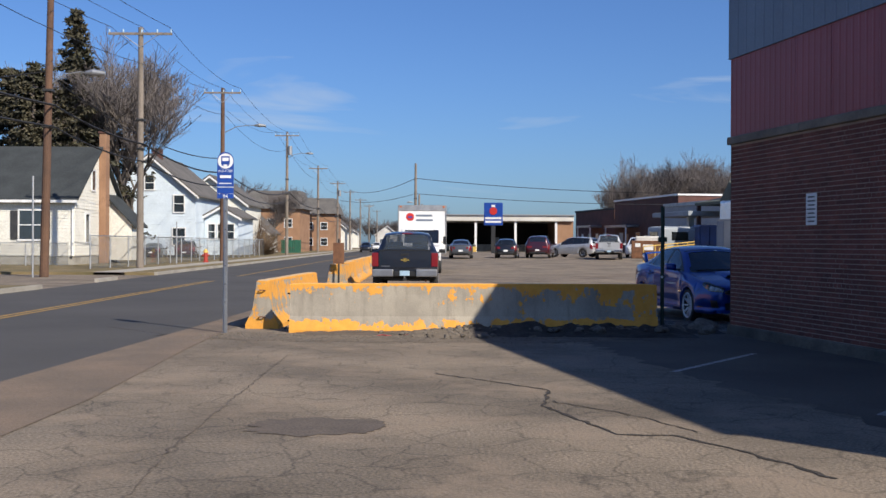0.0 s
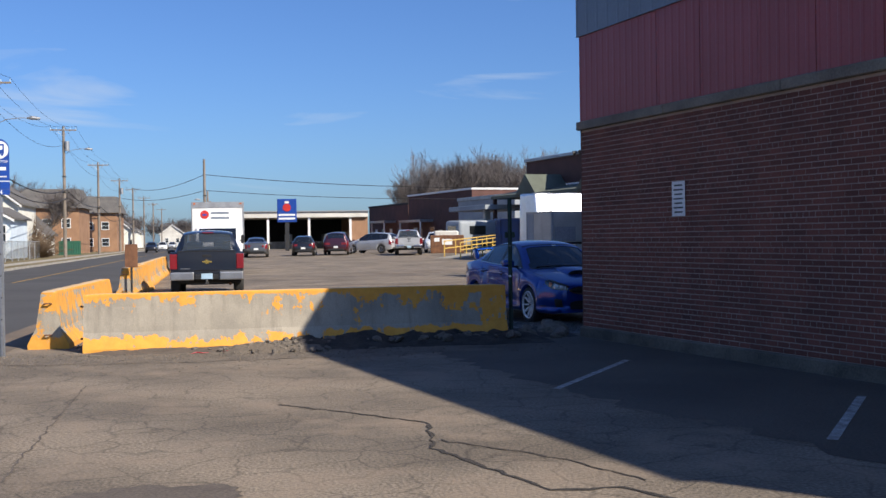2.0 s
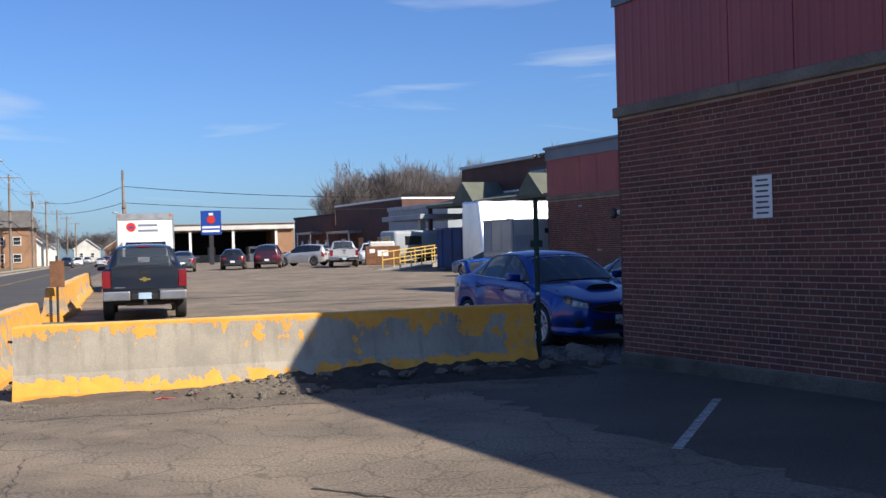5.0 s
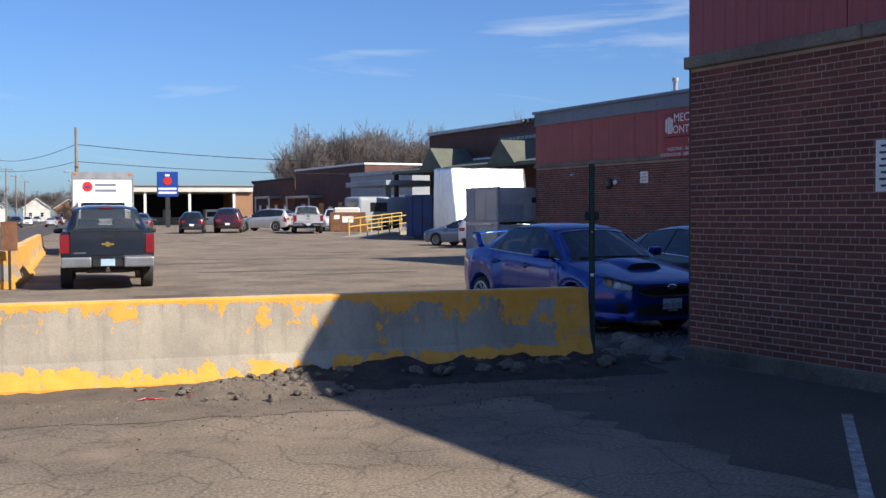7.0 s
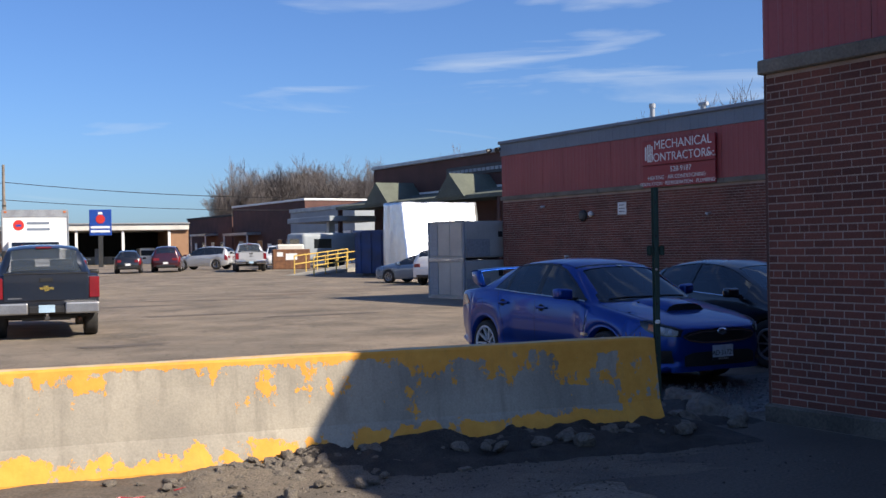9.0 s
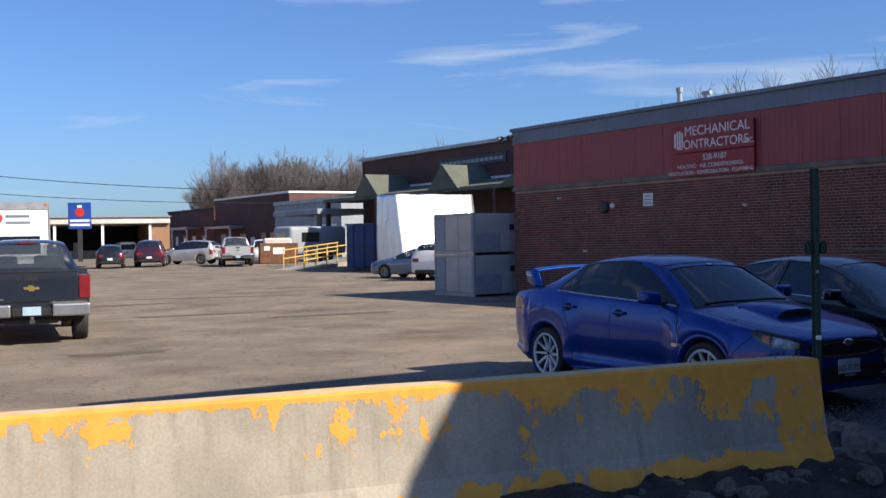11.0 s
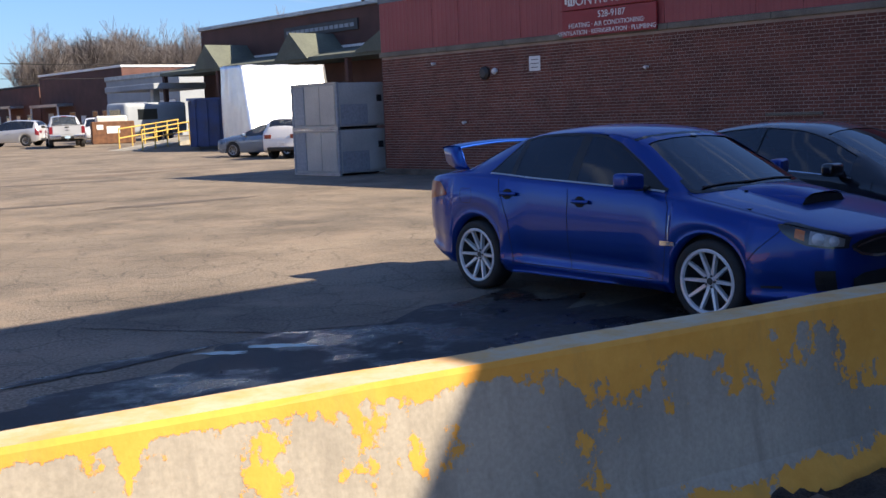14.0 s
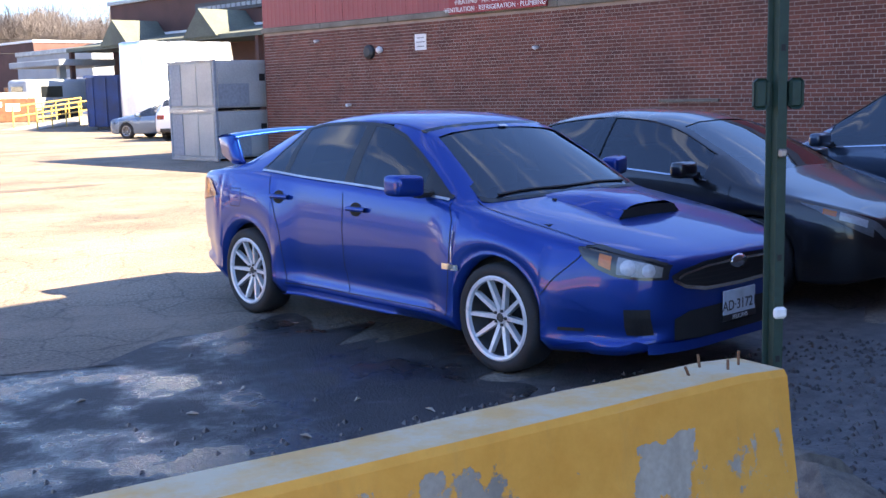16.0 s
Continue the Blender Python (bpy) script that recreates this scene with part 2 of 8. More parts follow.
    box_blue=surf("box_blue", (0.02, 0.06, 0.20), (0.03, 0.05, 0.12), 0.55, 1.5, 30, 0.2, 0, 0.005, 0.2),
    foil=surf("foil", (0.86, 0.86, 0.87), (0.80, 0.81, 0.82), 0.42, 1.1, 2.6, 0.30, 1.0, 0.10, 0.04),
    fence_mesh=glass("fence_mesh", (0.20, 0.21, 0.21), 0.24),
    hydrant=surf("hydrant", (0.40, 0.05, 0.03), (0.3, 0.04, 0.03), 0.5, 6, 40, 0.1),
    fence_green=surf("fence_green", (0.02, 0.10, 0.06), (0.02, 0.08, 0.05), 0.6, 1, 20, 0.1),
    leaf_dry=surf("leaf_dry", (0.42, 0.36, 0.28), (0.3, 0.24, 0.17), 0.9, 9, 60, 0.1),
)


def ground_material():
    """Old lot surface: grey-brown asphalt with silt, fine crazing and darker damp stains."""
    m = surf("lot_asphalt", (0.205, 0.164, 0.120), (0.145, 0.119, 0.091), 0.94, 0.35, 38, 0.9, 0, 0.012, 0.46)
    n, l = m.node_tree.nodes, m.node_tree.links
    b = n["Principled BSDF"]
    tc = n.new("ShaderNodeTexCoord")
    before = b.inputs["Base Color"].links[0].from_socket
    vor = n.new("ShaderNodeTexVoronoi")
    vor.feature = "DISTANCE_TO_EDGE"
    vor.inputs["Scale"].default_value = 2.6
    wob = n.new("ShaderNodeTexNoise")
    wob.inputs["Scale"].default_value = 2.0
    add = n.new("ShaderNodeMixRGB")
    add.inputs["Fac"].default_value = 0.30
    l.new(tc.outputs["Object"], add.inputs["Color1"])
    l.new(tc.outputs["Object"], wob.inputs["Vector"])
    l.new(wob.outputs["Color"], add.inputs["Color2"])
    l.new(add.outputs["Color"], vor.inputs["Vector"])
    cr = n.new("ShaderNodeMapRange")
    cr.inputs["From Max"].default_value = 0.034
    cr.inputs["To Min"].default_value = 0.58
    l.new(vor.outputs["Distance"], cr.inputs["Value"])
    stain = n.new("ShaderNodeTexNoise")
    stain.inputs["Scale"].default_value, stain.inputs["Detail"].default_value = 0.55, 8
    l.new(tc.outputs["Object"], stain.inputs["Vector"])
    sr = n.new("ShaderNodeMapRange")
    sr.inputs["From Min"].default_value, sr.inputs["From Max"].default_value = 0.32, 0.60
    sr.inputs["To Min"].default_value, sr.inputs["To Max"].default_value = 0.66, 1.15
    l.new(stain.outputs["Fac"], sr.inputs["Value"])
    p = n.new("ShaderNodeMath")
    p.operation = "MULTIPLY"
    l.new(cr.outputs["Result"], p.inputs[0])
    l.new(sr.outputs["Result"], p.inputs[1])
    mm = n.new("ShaderNodeMix")
    mm.data_type, mm.blend_type = "RGBA", "MULTIPLY"
    mm.inputs["Factor"].default_value = 1.0
    l.new(before, mm.inputs["A"])
    l.new(p.outputs["Value"], mm.inputs["B"])
    silt = n.new("ShaderNodeTexNoise")
    silt.inputs["Scale"].default_value, silt.inputs["Detail"].default_value, silt.inputs["Roughness"].default_value = 0.9, 12, 0.68
    l.new(tc.outputs["Object"], silt.inputs["Vector"])
    lr = n.new("ShaderNodeMapRange")
    lr.inputs["From Min"].default_value, lr.inputs["From Max"].default_value, lr.inputs["To Max"].default_value = 0.50, 0.66, 0.75
    l.new(silt.outputs["Fac"], lr.inputs["Value"])
    sm = n.new("ShaderNodeMix")
    sm.data_type = "RGBA"
    sm.inputs["B"].default_value = (0.255, 0.196, 0.142, 1)
    l.new(lr.outputs["Result"], sm.inputs["Factor"])
    l.new(mm.outputs["Result"], sm.inputs["A"])
    l.new(sm.outputs["Result"], b.inputs["Base Color"])
    return m


def barrier_material(name, bare, chips=()):
    """Grey concrete under flaking yellow paint. bare: how much paint is left on the middle of the face."""
    m = surf(name, (0.37, 0.33, 0.265), (0.27, 0.243, 0.20), 0.88, 1.6, 60, 0.3, 0, 0.004, 0.10)
    n, l = m.node_tree.nodes, m.node_tree.links
    b = n["Principled BSDF"]
    before = b.inputs["Base Color"].links[0].from_socket
    tc, sep = n.new("ShaderNodeTexCoord"), n.new("ShaderNodeSeparateXYZ")
    l.new(tc.outputs["Object"], sep.inputs["Vector"])

    def noise_node(scale, detail, rough, stretch=(1, 1, 1)):
        mp, t = n.new("ShaderNodeMapping"), n.new("ShaderNodeTexNoise")
        mp.inputs["Scale"].default_value = stretch
        t.inputs["Scale"].default_value, t.inputs["Detail"].default_value, t.inputs["Roughness"].default_value = scale, detail, rough
        l.new(tc.outputs["Object"], mp.inputs["Vector"])
        l.new(mp.outputs["Vector"], t.inputs["Vector"])
        return t.outputs["Fac"]

    def calc(op, a, c):
        q = n.new("ShaderNodeMath")
        q.operation = op
        for k, v in enumerate((a, c)):
            if isinstance(v, (int, float)):
                q.inputs[k].default_value = v
            else:
                l.new(v, q.inputs[k])
        return q.outputs["Value"]

    def fit(v, a, c, d, e):
        q = n.new("ShaderNodeMapRange")
        for k, x in zip(("From Min", "From Max", "To Min", "To Max"), (a, c, d, e)):
            q.inputs[k].default_value = x
        l.new(v, q.inputs["Value"])
        return q.outputs["Result"]

    def blend(f, a, c):
        q = n.new("ShaderNodeMix")
        q.data_type = "RGBA"
        l.new(f, q.inputs["Factor"])
        for k, v in (("A", a), ("B", c)):
            if isinstance(v, tuple):
                q.inputs[k].default_value = v
            else:
                l.new(v, q.inputs[k])
        return q.outputs["Result"]
    zr = n.new("ShaderNodeValToRGB")
    zr.color_ramp.elements[0].position, zr.color_ramp.elements[0].color = 0.04, (0.62, 0.62, 0.62, 1)
    zr.color_ramp.elements[1].position, zr.color_ramp.elements[1].color = 0.835, (0.70, 0.70, 0.70, 1)
    for pos, v in ((0.15, 0.535), (0.23, 0.47), (0.31, bare - 0.05), (0.56, bare), (0.70, bare + 0.06), (0.785, 0.50)):
        e = zr.color_ramp.elements.new(pos)
        e.color = (v, v, v, 1)
    l.new(sep.outputs["Z"], zr.inputs["Fac"])
    patches = noise_node(3.1, 12, 0.70)
    runs = fit(noise_node(9.0, 4, 0.6, (1.0, 1.0, 0.16)), 0.3, 0.7, -0.07, 0.07)
    keep = calc("ADD", calc("ADD", zr.outputs["Color"], calc("ADD", fit(sep.outputs["X"], 2.9, 4.2, 0.0, 0.065), fit(sep.outputs["X"], 5.2, 6.0, 0.0, 0.15))), calc("ADD", patches, runs))
    # single large chips: (x, z, half width, half height, lean)
    for cx, cz, hx, hz, lean in chips:
        dx, dz = calc("SUBTRACT", sep.outputs["X"], cx), calc("SUBTRACT", sep.outputs["Z"], cz)
        across = calc("ABSOLUTE", calc("DIVIDE", calc("SUBTRACT", dx, calc("MULTIPLY", dz, lean)), hx), 0)
        along = calc("ABSOLUTE", calc("DIVIDE", calc("SUBTRACT", dz, calc("MULTIPLY", dx, 0.25 * lean)), hz), 0)
        edge = calc("ADD", calc("MAXIMUM", across, along), fit(noise_node(11.0, 6, 0.65), 0.3, 0.7, -0.28, 0.28))
        keep = calc("SUBTRACT", keep, fit(edge, 0.94, 1.0, 1.0, 0.0))
    paint = fit(keep, 0.985, 1.005, 0.0, 1.0)
    # dirt runs down the bare concrete
    streak = fit(noise_node(7.0, 6, 0.65, (1.0, 1.0, 0.10)), 0.50, 0.72, 0.0, 0.55)
    concrete = blend(streak, before, (0.155, 0.135, 0.11, 1))
    yel = n.new("ShaderNodeValToRGB")
    yel.color_ramp.elements[0].position, yel.color_ramp.elements[1].position = 0.30, 0.70
    yel.color_ramp.elements[0].color, yel.color_ramp.elements[1].color = (0.62, 0.270, 0.036, 1), (0.74, 0.358, 0.062, 1)
    l.new(noise_node(6.0, 9, 0.7), yel.inputs["Fac"])
    grime = fit(noise_node(4.0, 10, 0.75, (1.0, 1.0, 0.25)), 0.52, 0.76, 0.0, 0.45)
    skin = blend(paint, concrete, blend(grime, yel.outputs["Color"], (0.30, 0.20, 0.075, 1)))
    # dust lies on what faces up
    geo, up = n.new("ShaderNodeNewGeometry"), n.new("ShaderNodeSeparateXYZ")
    l.new(geo.outputs["Normal"], up.inputs["Vector"])
    dust = calc("MULTIPLY", fit(up.outputs["Z"], 0.60, 0.92, 0.0, 1.0), fit(noise_node(3.4, 10, 0.7), 0.40, 0.58, 0.30, 0.88))
    l.new(blend(dust, skin, (0.56, 0.48, 0.33, 1)), b.inputs["Base Color"])
    # flakes stand a little proud
    bump = n.new("ShaderNodeBump")
    bump.inputs["Strength"].default_value, bump.inputs["Distance"].default_value = 0.6, 0.002
    l.new(paint, bump.inputs["Height"])
    if b.inputs["Normal"].links:
        l.new(b.inputs["Normal"].links[0].from_socket, bump.inputs["Normal"])
    l.new(bump.outputs["Normal"], b.inputs["Normal"])
    return m


def wet_material():
    """Wet, gritty asphalt: water films between dull damp patches."""
    m = surf("wet_asphalt", (0.016, 0.016, 0.017), (0.034, 0.032, 0.030), 0.5, 1.8, 70, 1.0, 0, 0.008, 0.35)
    n, l = m.node_tree.nodes, m.node_tree.links
    b = n["Principled BSDF"]
    tc, t = n.new("ShaderNodeTexCoord"), n.new("ShaderNodeTexNoise")
    t.inputs["Scale"].default_value, t.inputs["Detail"].default_value, t.inputs["Roughness"].default_value = 1.3, 9, 0.65
    l.new(tc.outputs["Object"], t.inputs["Vector"])
    r = n.new("ShaderNodeMapRange")
    r.inputs["From Min"].default_value, r.inputs["From Max"].default_value = 0.40, 0.53
    r.inputs["To Min"].default_value, r.inputs["To Max"].default_value = 0.13, 0.72
    l.new(t.outputs["Fac"], r.inputs["Value"])
    l.new(r.outputs["Result"], b.inputs["Roughness"])
    return m


M["paint_blue"].node_tree.nodes["Principled BSDF"].inputs["Specular IOR Level"].default_value = 0.15
M["wet"] = wet_material()
M["grit"] = surf("grit", (0.118, 0.098, 0.077), (0.165, 0.133, 0.100), 0.95, 2.2, 70, 1.0, 0, 0.012, 0.45)
M["pebble"] = surf("pebble", (0.125, 0.105, 0.085), (0.075, 0.063, 0.052), 0.9, 5, 60, 0.3, 0, 0.004, 0.2, island=0.5)
M["stain"] = surf("stain", (0.085, 0.068, 0.054), (0.115, 0.092, 0.074), 0.9, 3, 45, 0.5, 0, 0.006, 0.3)
# darkened asphalt colour, stands in for deeper shade at the near wall
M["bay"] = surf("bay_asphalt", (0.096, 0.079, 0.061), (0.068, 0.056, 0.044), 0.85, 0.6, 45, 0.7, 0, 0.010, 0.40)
M["water"] = surf("water", (0.012, 0.012, 0.012), (0.018, 0.017, 0.016), 0.09, 0.8, 3, 0.05, 0, 0.004, 0.1)
M["lot"] = ground_material()
M["barrier"] = barrier_material("barrier_paint", 0.37, ((5.65, 0.66, 0.095, 0.070, 0.35), (5.50, 0.37, 0.22, 0.10, -0.3)))
M["barrier_full"] = barrier_material("barrier_paint_full", 0.52)


# ---- builders ----
def put_mesh(name, bm, material, smooth=False):
    me = bpy.data.meshes.new(name)
    bm.to_mesh(me)
    bm.free()
    me.materials.append(material)
    if smooth:
        me.shade_smooth()
    return me


def part(name, bm, material, parent, label="", smooth=False):
    ob = new(name, bm if isinstance(bm, bpy.types.Mesh) else put_mesh(name, bm, material, smooth))
    ob.parent = parent
    return tagged(ob, label)


def thing(name, m=None, label="", category="", group="", kind=""):
    ob = new(name)
    ob.empty_display_size = 0.1
    if m is not None:
        ob.matrix_world = m
    return tagged(ob, label, category, group, kind)


def box(bm, x0, x1, y0, y1, z0, z1, bevel=0.0, seg=1):
    vs = [bm.verts.new((x, y, z)) for z in (z0, z1) for x, y in ((x0, y0), (x1, y0), (x1, y1), (x0, y1))]
    fs = [bm.faces.new([vs[i] for i in f]) for f in ((3, 2, 1, 0), (4, 5, 6, 7), (0, 1, 5, 4), (1, 2, 6, 5), (2, 3, 7, 6), (3, 0, 4, 7))]
    if bevel:
        bmesh.ops.bevel(bm, geom=list({e for f in fs for e in f.edges}), offset=bevel, segments=seg, affect="EDGES", profile=0.6)
    return bm


def boxed(x0, x1, y0, y1, z0, z1, bevel=0.0, seg=1):
    return box(bmesh.new(), x0, x1, y0, y1, z0, z1, bevel, seg)


def tube(bm, points, radii, n=6, caps=True):
    """A tapered tube along points."""
    rings = []
    pts = [Vector(p) for p in points]
    for i, p in enumerate(pts):
        d = (pts[min(i + 1, len(pts) - 1)] - pts[max(i - 1, 0)]).normalized()
        a = d.cross(Vector((0, 0, 1)) if abs(d.z) < 0.9 else Vector((1, 0, 0))).normalized()
        b = d.cross(a)
        r = radii[i] if isinstance(radii, (list, tuple)) else radii
        rings.append([bm.verts.new(p + a * (r * math.cos(k * math.tau / n)) + b * (r * math.sin(k * math.tau / n))) for k in range(n)])
    for r0, r1 in zip(rings, rings[1:]):
        for k in range(n):
            bm.faces.new((r0[k], r0[(k + 1) % n], r1[(k + 1) % n], r1[k]))
    if caps:
        bm.faces.new(rings[0][::-1])
        bm.faces.new(rings[-1])
    return bm


def tubed(points, radii, n=6):
    bm = tube(bmesh.new(), points, radii, n)
    bmesh.ops.recalc_face_normals(bm, faces=bm.faces)
    return bm


def prism(bm, outline, axis, a, b):
    """An outline of (p, q) pairs drawn out along axis x, y or z from a to b."""
    def at(p, q, s):
        return {"x": (s, p, q), "y": (p, s, q), "z": (p, q, s)}[axis]
    lo, hi = [bm.verts.new(at(p, q, a)) for p, q in outline], [bm.verts.new(at(p, q, b)) for p, q in outline]
    bm.faces.new(lo)
    bm.faces.new(hi[::-1])
    for i in range(len(outline)):
        j = (i + 1) % len(outline)
        bm.faces.new((lo[i], hi[i], hi[j], lo[j]))
    bmesh.ops.recalc_face_normals(bm, faces=bm.faces)
    return bm


def lathe(bm, profile, n=28):
    """Rings about the y axis. profile: (radius, y) pairs."""
    rings = [[bm.verts.new((r * math.cos(k * math.tau / n), y, r * math.sin(k * math.tau / n))) for k in range(n)] for r, y in profile]
    for r0, r1 in zip(rings, rings[1:]):
        for k in range(n):
            bm.faces.new((r0[k], r0[(k + 1) % n], r1[(k + 1) % n], r1[k]))
    bmesh.ops.recalc_face_normals(bm, faces=bm.faces)
    return bm


def letters(name, text, size, material, parent, m, label="", depth=0.002, align="LEFT"):
    """Raised writing in the built-in font, flat in its x-y plane before m."""
    cu = bpy.data.curves.new(name, "FONT")
    cu.body, cu.size, cu.extrude, cu.align_x = text, size, depth, align
    tmp = bpy.data.objects.new(name, cu)
    me = bpy.data.meshes.new_from_object(tmp)
    bpy.data.objects.remove(tmp)
    me.materials.clear()
    me.materials.append(material)
    ob = new(name, me)
    ob.parent = parent
    ob.matrix_local = m
    return tagged(ob, label)


ANG = radians(11.0)
U, V = Vector((math.sin(ANG), -math.cos(ANG), 0)), Vector((math.cos(ANG), math.sin(ANG), 0))


def site(origin):
    """Frame of the brick buildings: x runs along the facade, y into the building."""
    return Matrix(((U.x, V.x, 0, origin[0]), (U.y, V.y, 0, origin[1]), (0, 0, 1, 0), (0, 0, 0, 1)))


# ---- ground and road ----
def sheet(name, outline, z, material, label, category="", kind="structure", centre=None):
    bm = bmesh.new()
    rim = [bm.verts.new((x, y, z)) for x, y in outline]
    if centre:
        mid_ = bm.verts.new((*centre, z))
        for a, b in zip(rim, rim[1:] + rim[:1]):
            bm.faces.new((a, b, mid_))
    else:
        bm.faces.new(rim)
    bmesh.ops.recalc_face_normals(bm, faces=bm.faces)
    for f in bm.faces:
        if f.normal.z < 0:
            f.normal_flip()
    return tagged(new(name, put_mesh(name, bm, material)), label, category, kind=kind)


def blob(cx, cy, rx, ry, n=40, rough=0.2, turn=0.0, seed=0):
    out = []
    for k in range(n):
        a = k * math.tau / n
        r = 1 + rough * noise.noise(Vector((2 * math.cos(a) + seed * 7.3, 2 * math.sin(a), seed))) + rough * 0.6 * noise.noise(Vector((6 * math.cos(a), 6 * math.sin(a) + seed * 3.1, 2.0)))
        x, y = rx * r * math.cos(a), ry * r * math.sin(a)
        out.append((cx + x * math.cos(turn) - y * math.sin(turn), cy + x * math.sin(turn) + y * math.cos(turn)))
    return out


def ragged(outline, centre, amount, seed):
    """The same outline with a broken, crumbly edge, drawn in or out from its centre."""
    r = random.Random(seed)
    scales = [1 + r.uniform(-amount, amount) for _ in outline]
    return [(centre[0] + (x - centre[0]) * k, centre[1] + (y - centre[1]) * k) for (x, y), k in zip(outline, scales)]


def lot_z(y):
    """The lot rises a little towards its far end."""
    t = min(1.0, max(0.0, (y - 38) / 34))
    return 0.42 * t * t * (3 - 2 * t)


bm = bmesh.new()
ys = [-1500, -60, 0] + [38 + 2 * k for k in range(18)] + [120, 2500]
rows = [[bm.verts.new((x, y, 0.0 if x < 0 else lot_z(y))) for x in (-1500, -3, 2.5, 60, 1500)] for y in ys]
for a, b in zip(rows, rows[1:]):
    for j in range(4):
        bm.faces.new((a[j], a[j + 1], b[j + 1], b[j]))
tagged(new("ground", put_mesh("ground", bm, M["lot"], True)), "worn grey-brown asphalt lot with fine cracks and silt", "ground", kind="structure")


def road_x(y, at):
    """x of the road's near edge, middle and far edge at y."""
    return {"near": -1.35 - 0.010 * y, "mid": -6.05 - 0.016 * y, "far": -9.7 - 0.020 * y}[at]


sheet("road", [(road_x(-80, "near"), -80), (road_x(420, "near"), 420), (road_x(420, "far"), 420), (road_x(-80, "far"), -80)], 0.004, M["road"], "dark grey asphalt street", "road")
for k, off in enumerate((-0.11, 0.11)):
    sheet("line_marking", [(road_x(y, "mid") + off + s, y) for y, s in ((-80, -0.05), (-80, 0.05), (24, 0.05), (24, -0.05))], 0.008, M["line_yellow"], "worn yellow centre line on the street", "road marking")
sheet("line_marking", [(road_x(y, "mid") + s, y) for y, s in ((30, -0.07), (30, 0.07), (120, 0.07), (120, -0.07))], 0.008, M["line_yellow"], "worn yellow centre line on the street", "road marking")
sheet("line_marking", [(road_x(y, "mid") + s, y) for y, s in ((135, -0.07), (135, 0.07), (300, 0.07), (300, -0.07))], 0.008, M["line_yellow"], "worn yellow centre line on the street", "road marking")
sheet("road_shoulder", [(road_x(y, "near") + s, y) for y, s in ((-40, -0.8), (-16, -0.9), (-9, -0.95), (-4, -0.7), (0, -0.5), (8, -0.15), (60, 0.2), (60, 0.5), (8, 0.4), (0, 0.25), (-3, 0.3), (-8, 0.5), (-14, 0.35), (-40, 0.5))], 0.006, M["dirt"], "sandy dirt along the broken road edge", "ground")
kb = bmesh.new()
for y0, y1 in ((-60, 16), (22, 24.5), (31, 200)):
    prism(kb, [(road_x(y0, "far") - 0.16, y0), (road_x(y0, "far"), y0), (road_x(y1, "far"), y1), (road_x(y1, "far") - 0.16, y1)], "z", 0, 0.14)
tagged(new("kerb", put_mesh("kerb", kb, M["kerb"])), "pale concrete kerb along the street", "kerb", kind="structure")
gb = bmesh.new()
for y0, y1 in ((-60, 16), (31, 300)):
    prism(gb, [(-90, y0), (road_x(y0, "far") - 0.16, y0), (road_x(y1, "far") - 0.16, y1), (-90, y1)], "z", -0.1, 0.12)
tagged(new("verge", put_mesh("verge", gb, M["grass"])), "dry winter grass verge and front yards", "grass", kind="structure")
sb = bmesh.new()
for y0, y1 in ((-60, 16), (31, 300)):
    prism(sb, [(road_x(y0, "far") - 2.9, y0), (road_x(y0, "far") - 1.5, y0), (road_x(y1, "far") - 1.5, y1), (road_x(y1, "far") - 2.9, y1)], "z", 0, 0.135)
tagged(new("sidewalk", put_mesh("sidewalk", sb, M["kerb"])), "concrete sidewalk across the street", "sidewalk", kind="structure")
# painted bay lines beside the wall, on a strip whose colour deepens the shade
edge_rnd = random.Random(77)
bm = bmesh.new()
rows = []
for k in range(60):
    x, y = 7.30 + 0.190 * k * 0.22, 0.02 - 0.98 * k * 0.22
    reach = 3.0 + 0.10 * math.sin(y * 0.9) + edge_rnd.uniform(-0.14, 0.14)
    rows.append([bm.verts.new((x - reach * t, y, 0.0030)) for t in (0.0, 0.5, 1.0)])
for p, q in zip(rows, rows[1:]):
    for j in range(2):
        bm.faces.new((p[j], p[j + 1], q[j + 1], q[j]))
tagged(new("bay_asphalt", put_mesh("bay_asphalt", bm, M["bay"])), "asphalt strip by the wall, coloured darker to deepen the shade", "asphalt", kind="structure")
for a, b in (((5.27, -5.54), (6.86, -3.30)), ((6.42, -8.77), (7.85, -6.85))):
    d = (Vector(b) - Vector(a)).normalized()
    s = Vector((-d.y, d.x)) * 0.042
    sheet("line_marking", [tuple(Vector(a) + s), tuple(Vector(a) - s), tuple(Vector(b) - s), tuple(Vector(b) + s)], 0.006, M["line_white"], "worn white parking bay line", "road marking")
# patched spot and long cracks
sheet("asphalt_patch", blob(1.55, -9.5, 0.55, 0.42, 48, 0.35, seed=3), 0.005, M["stain"], "darker oval stain of patched asphalt", "stain")


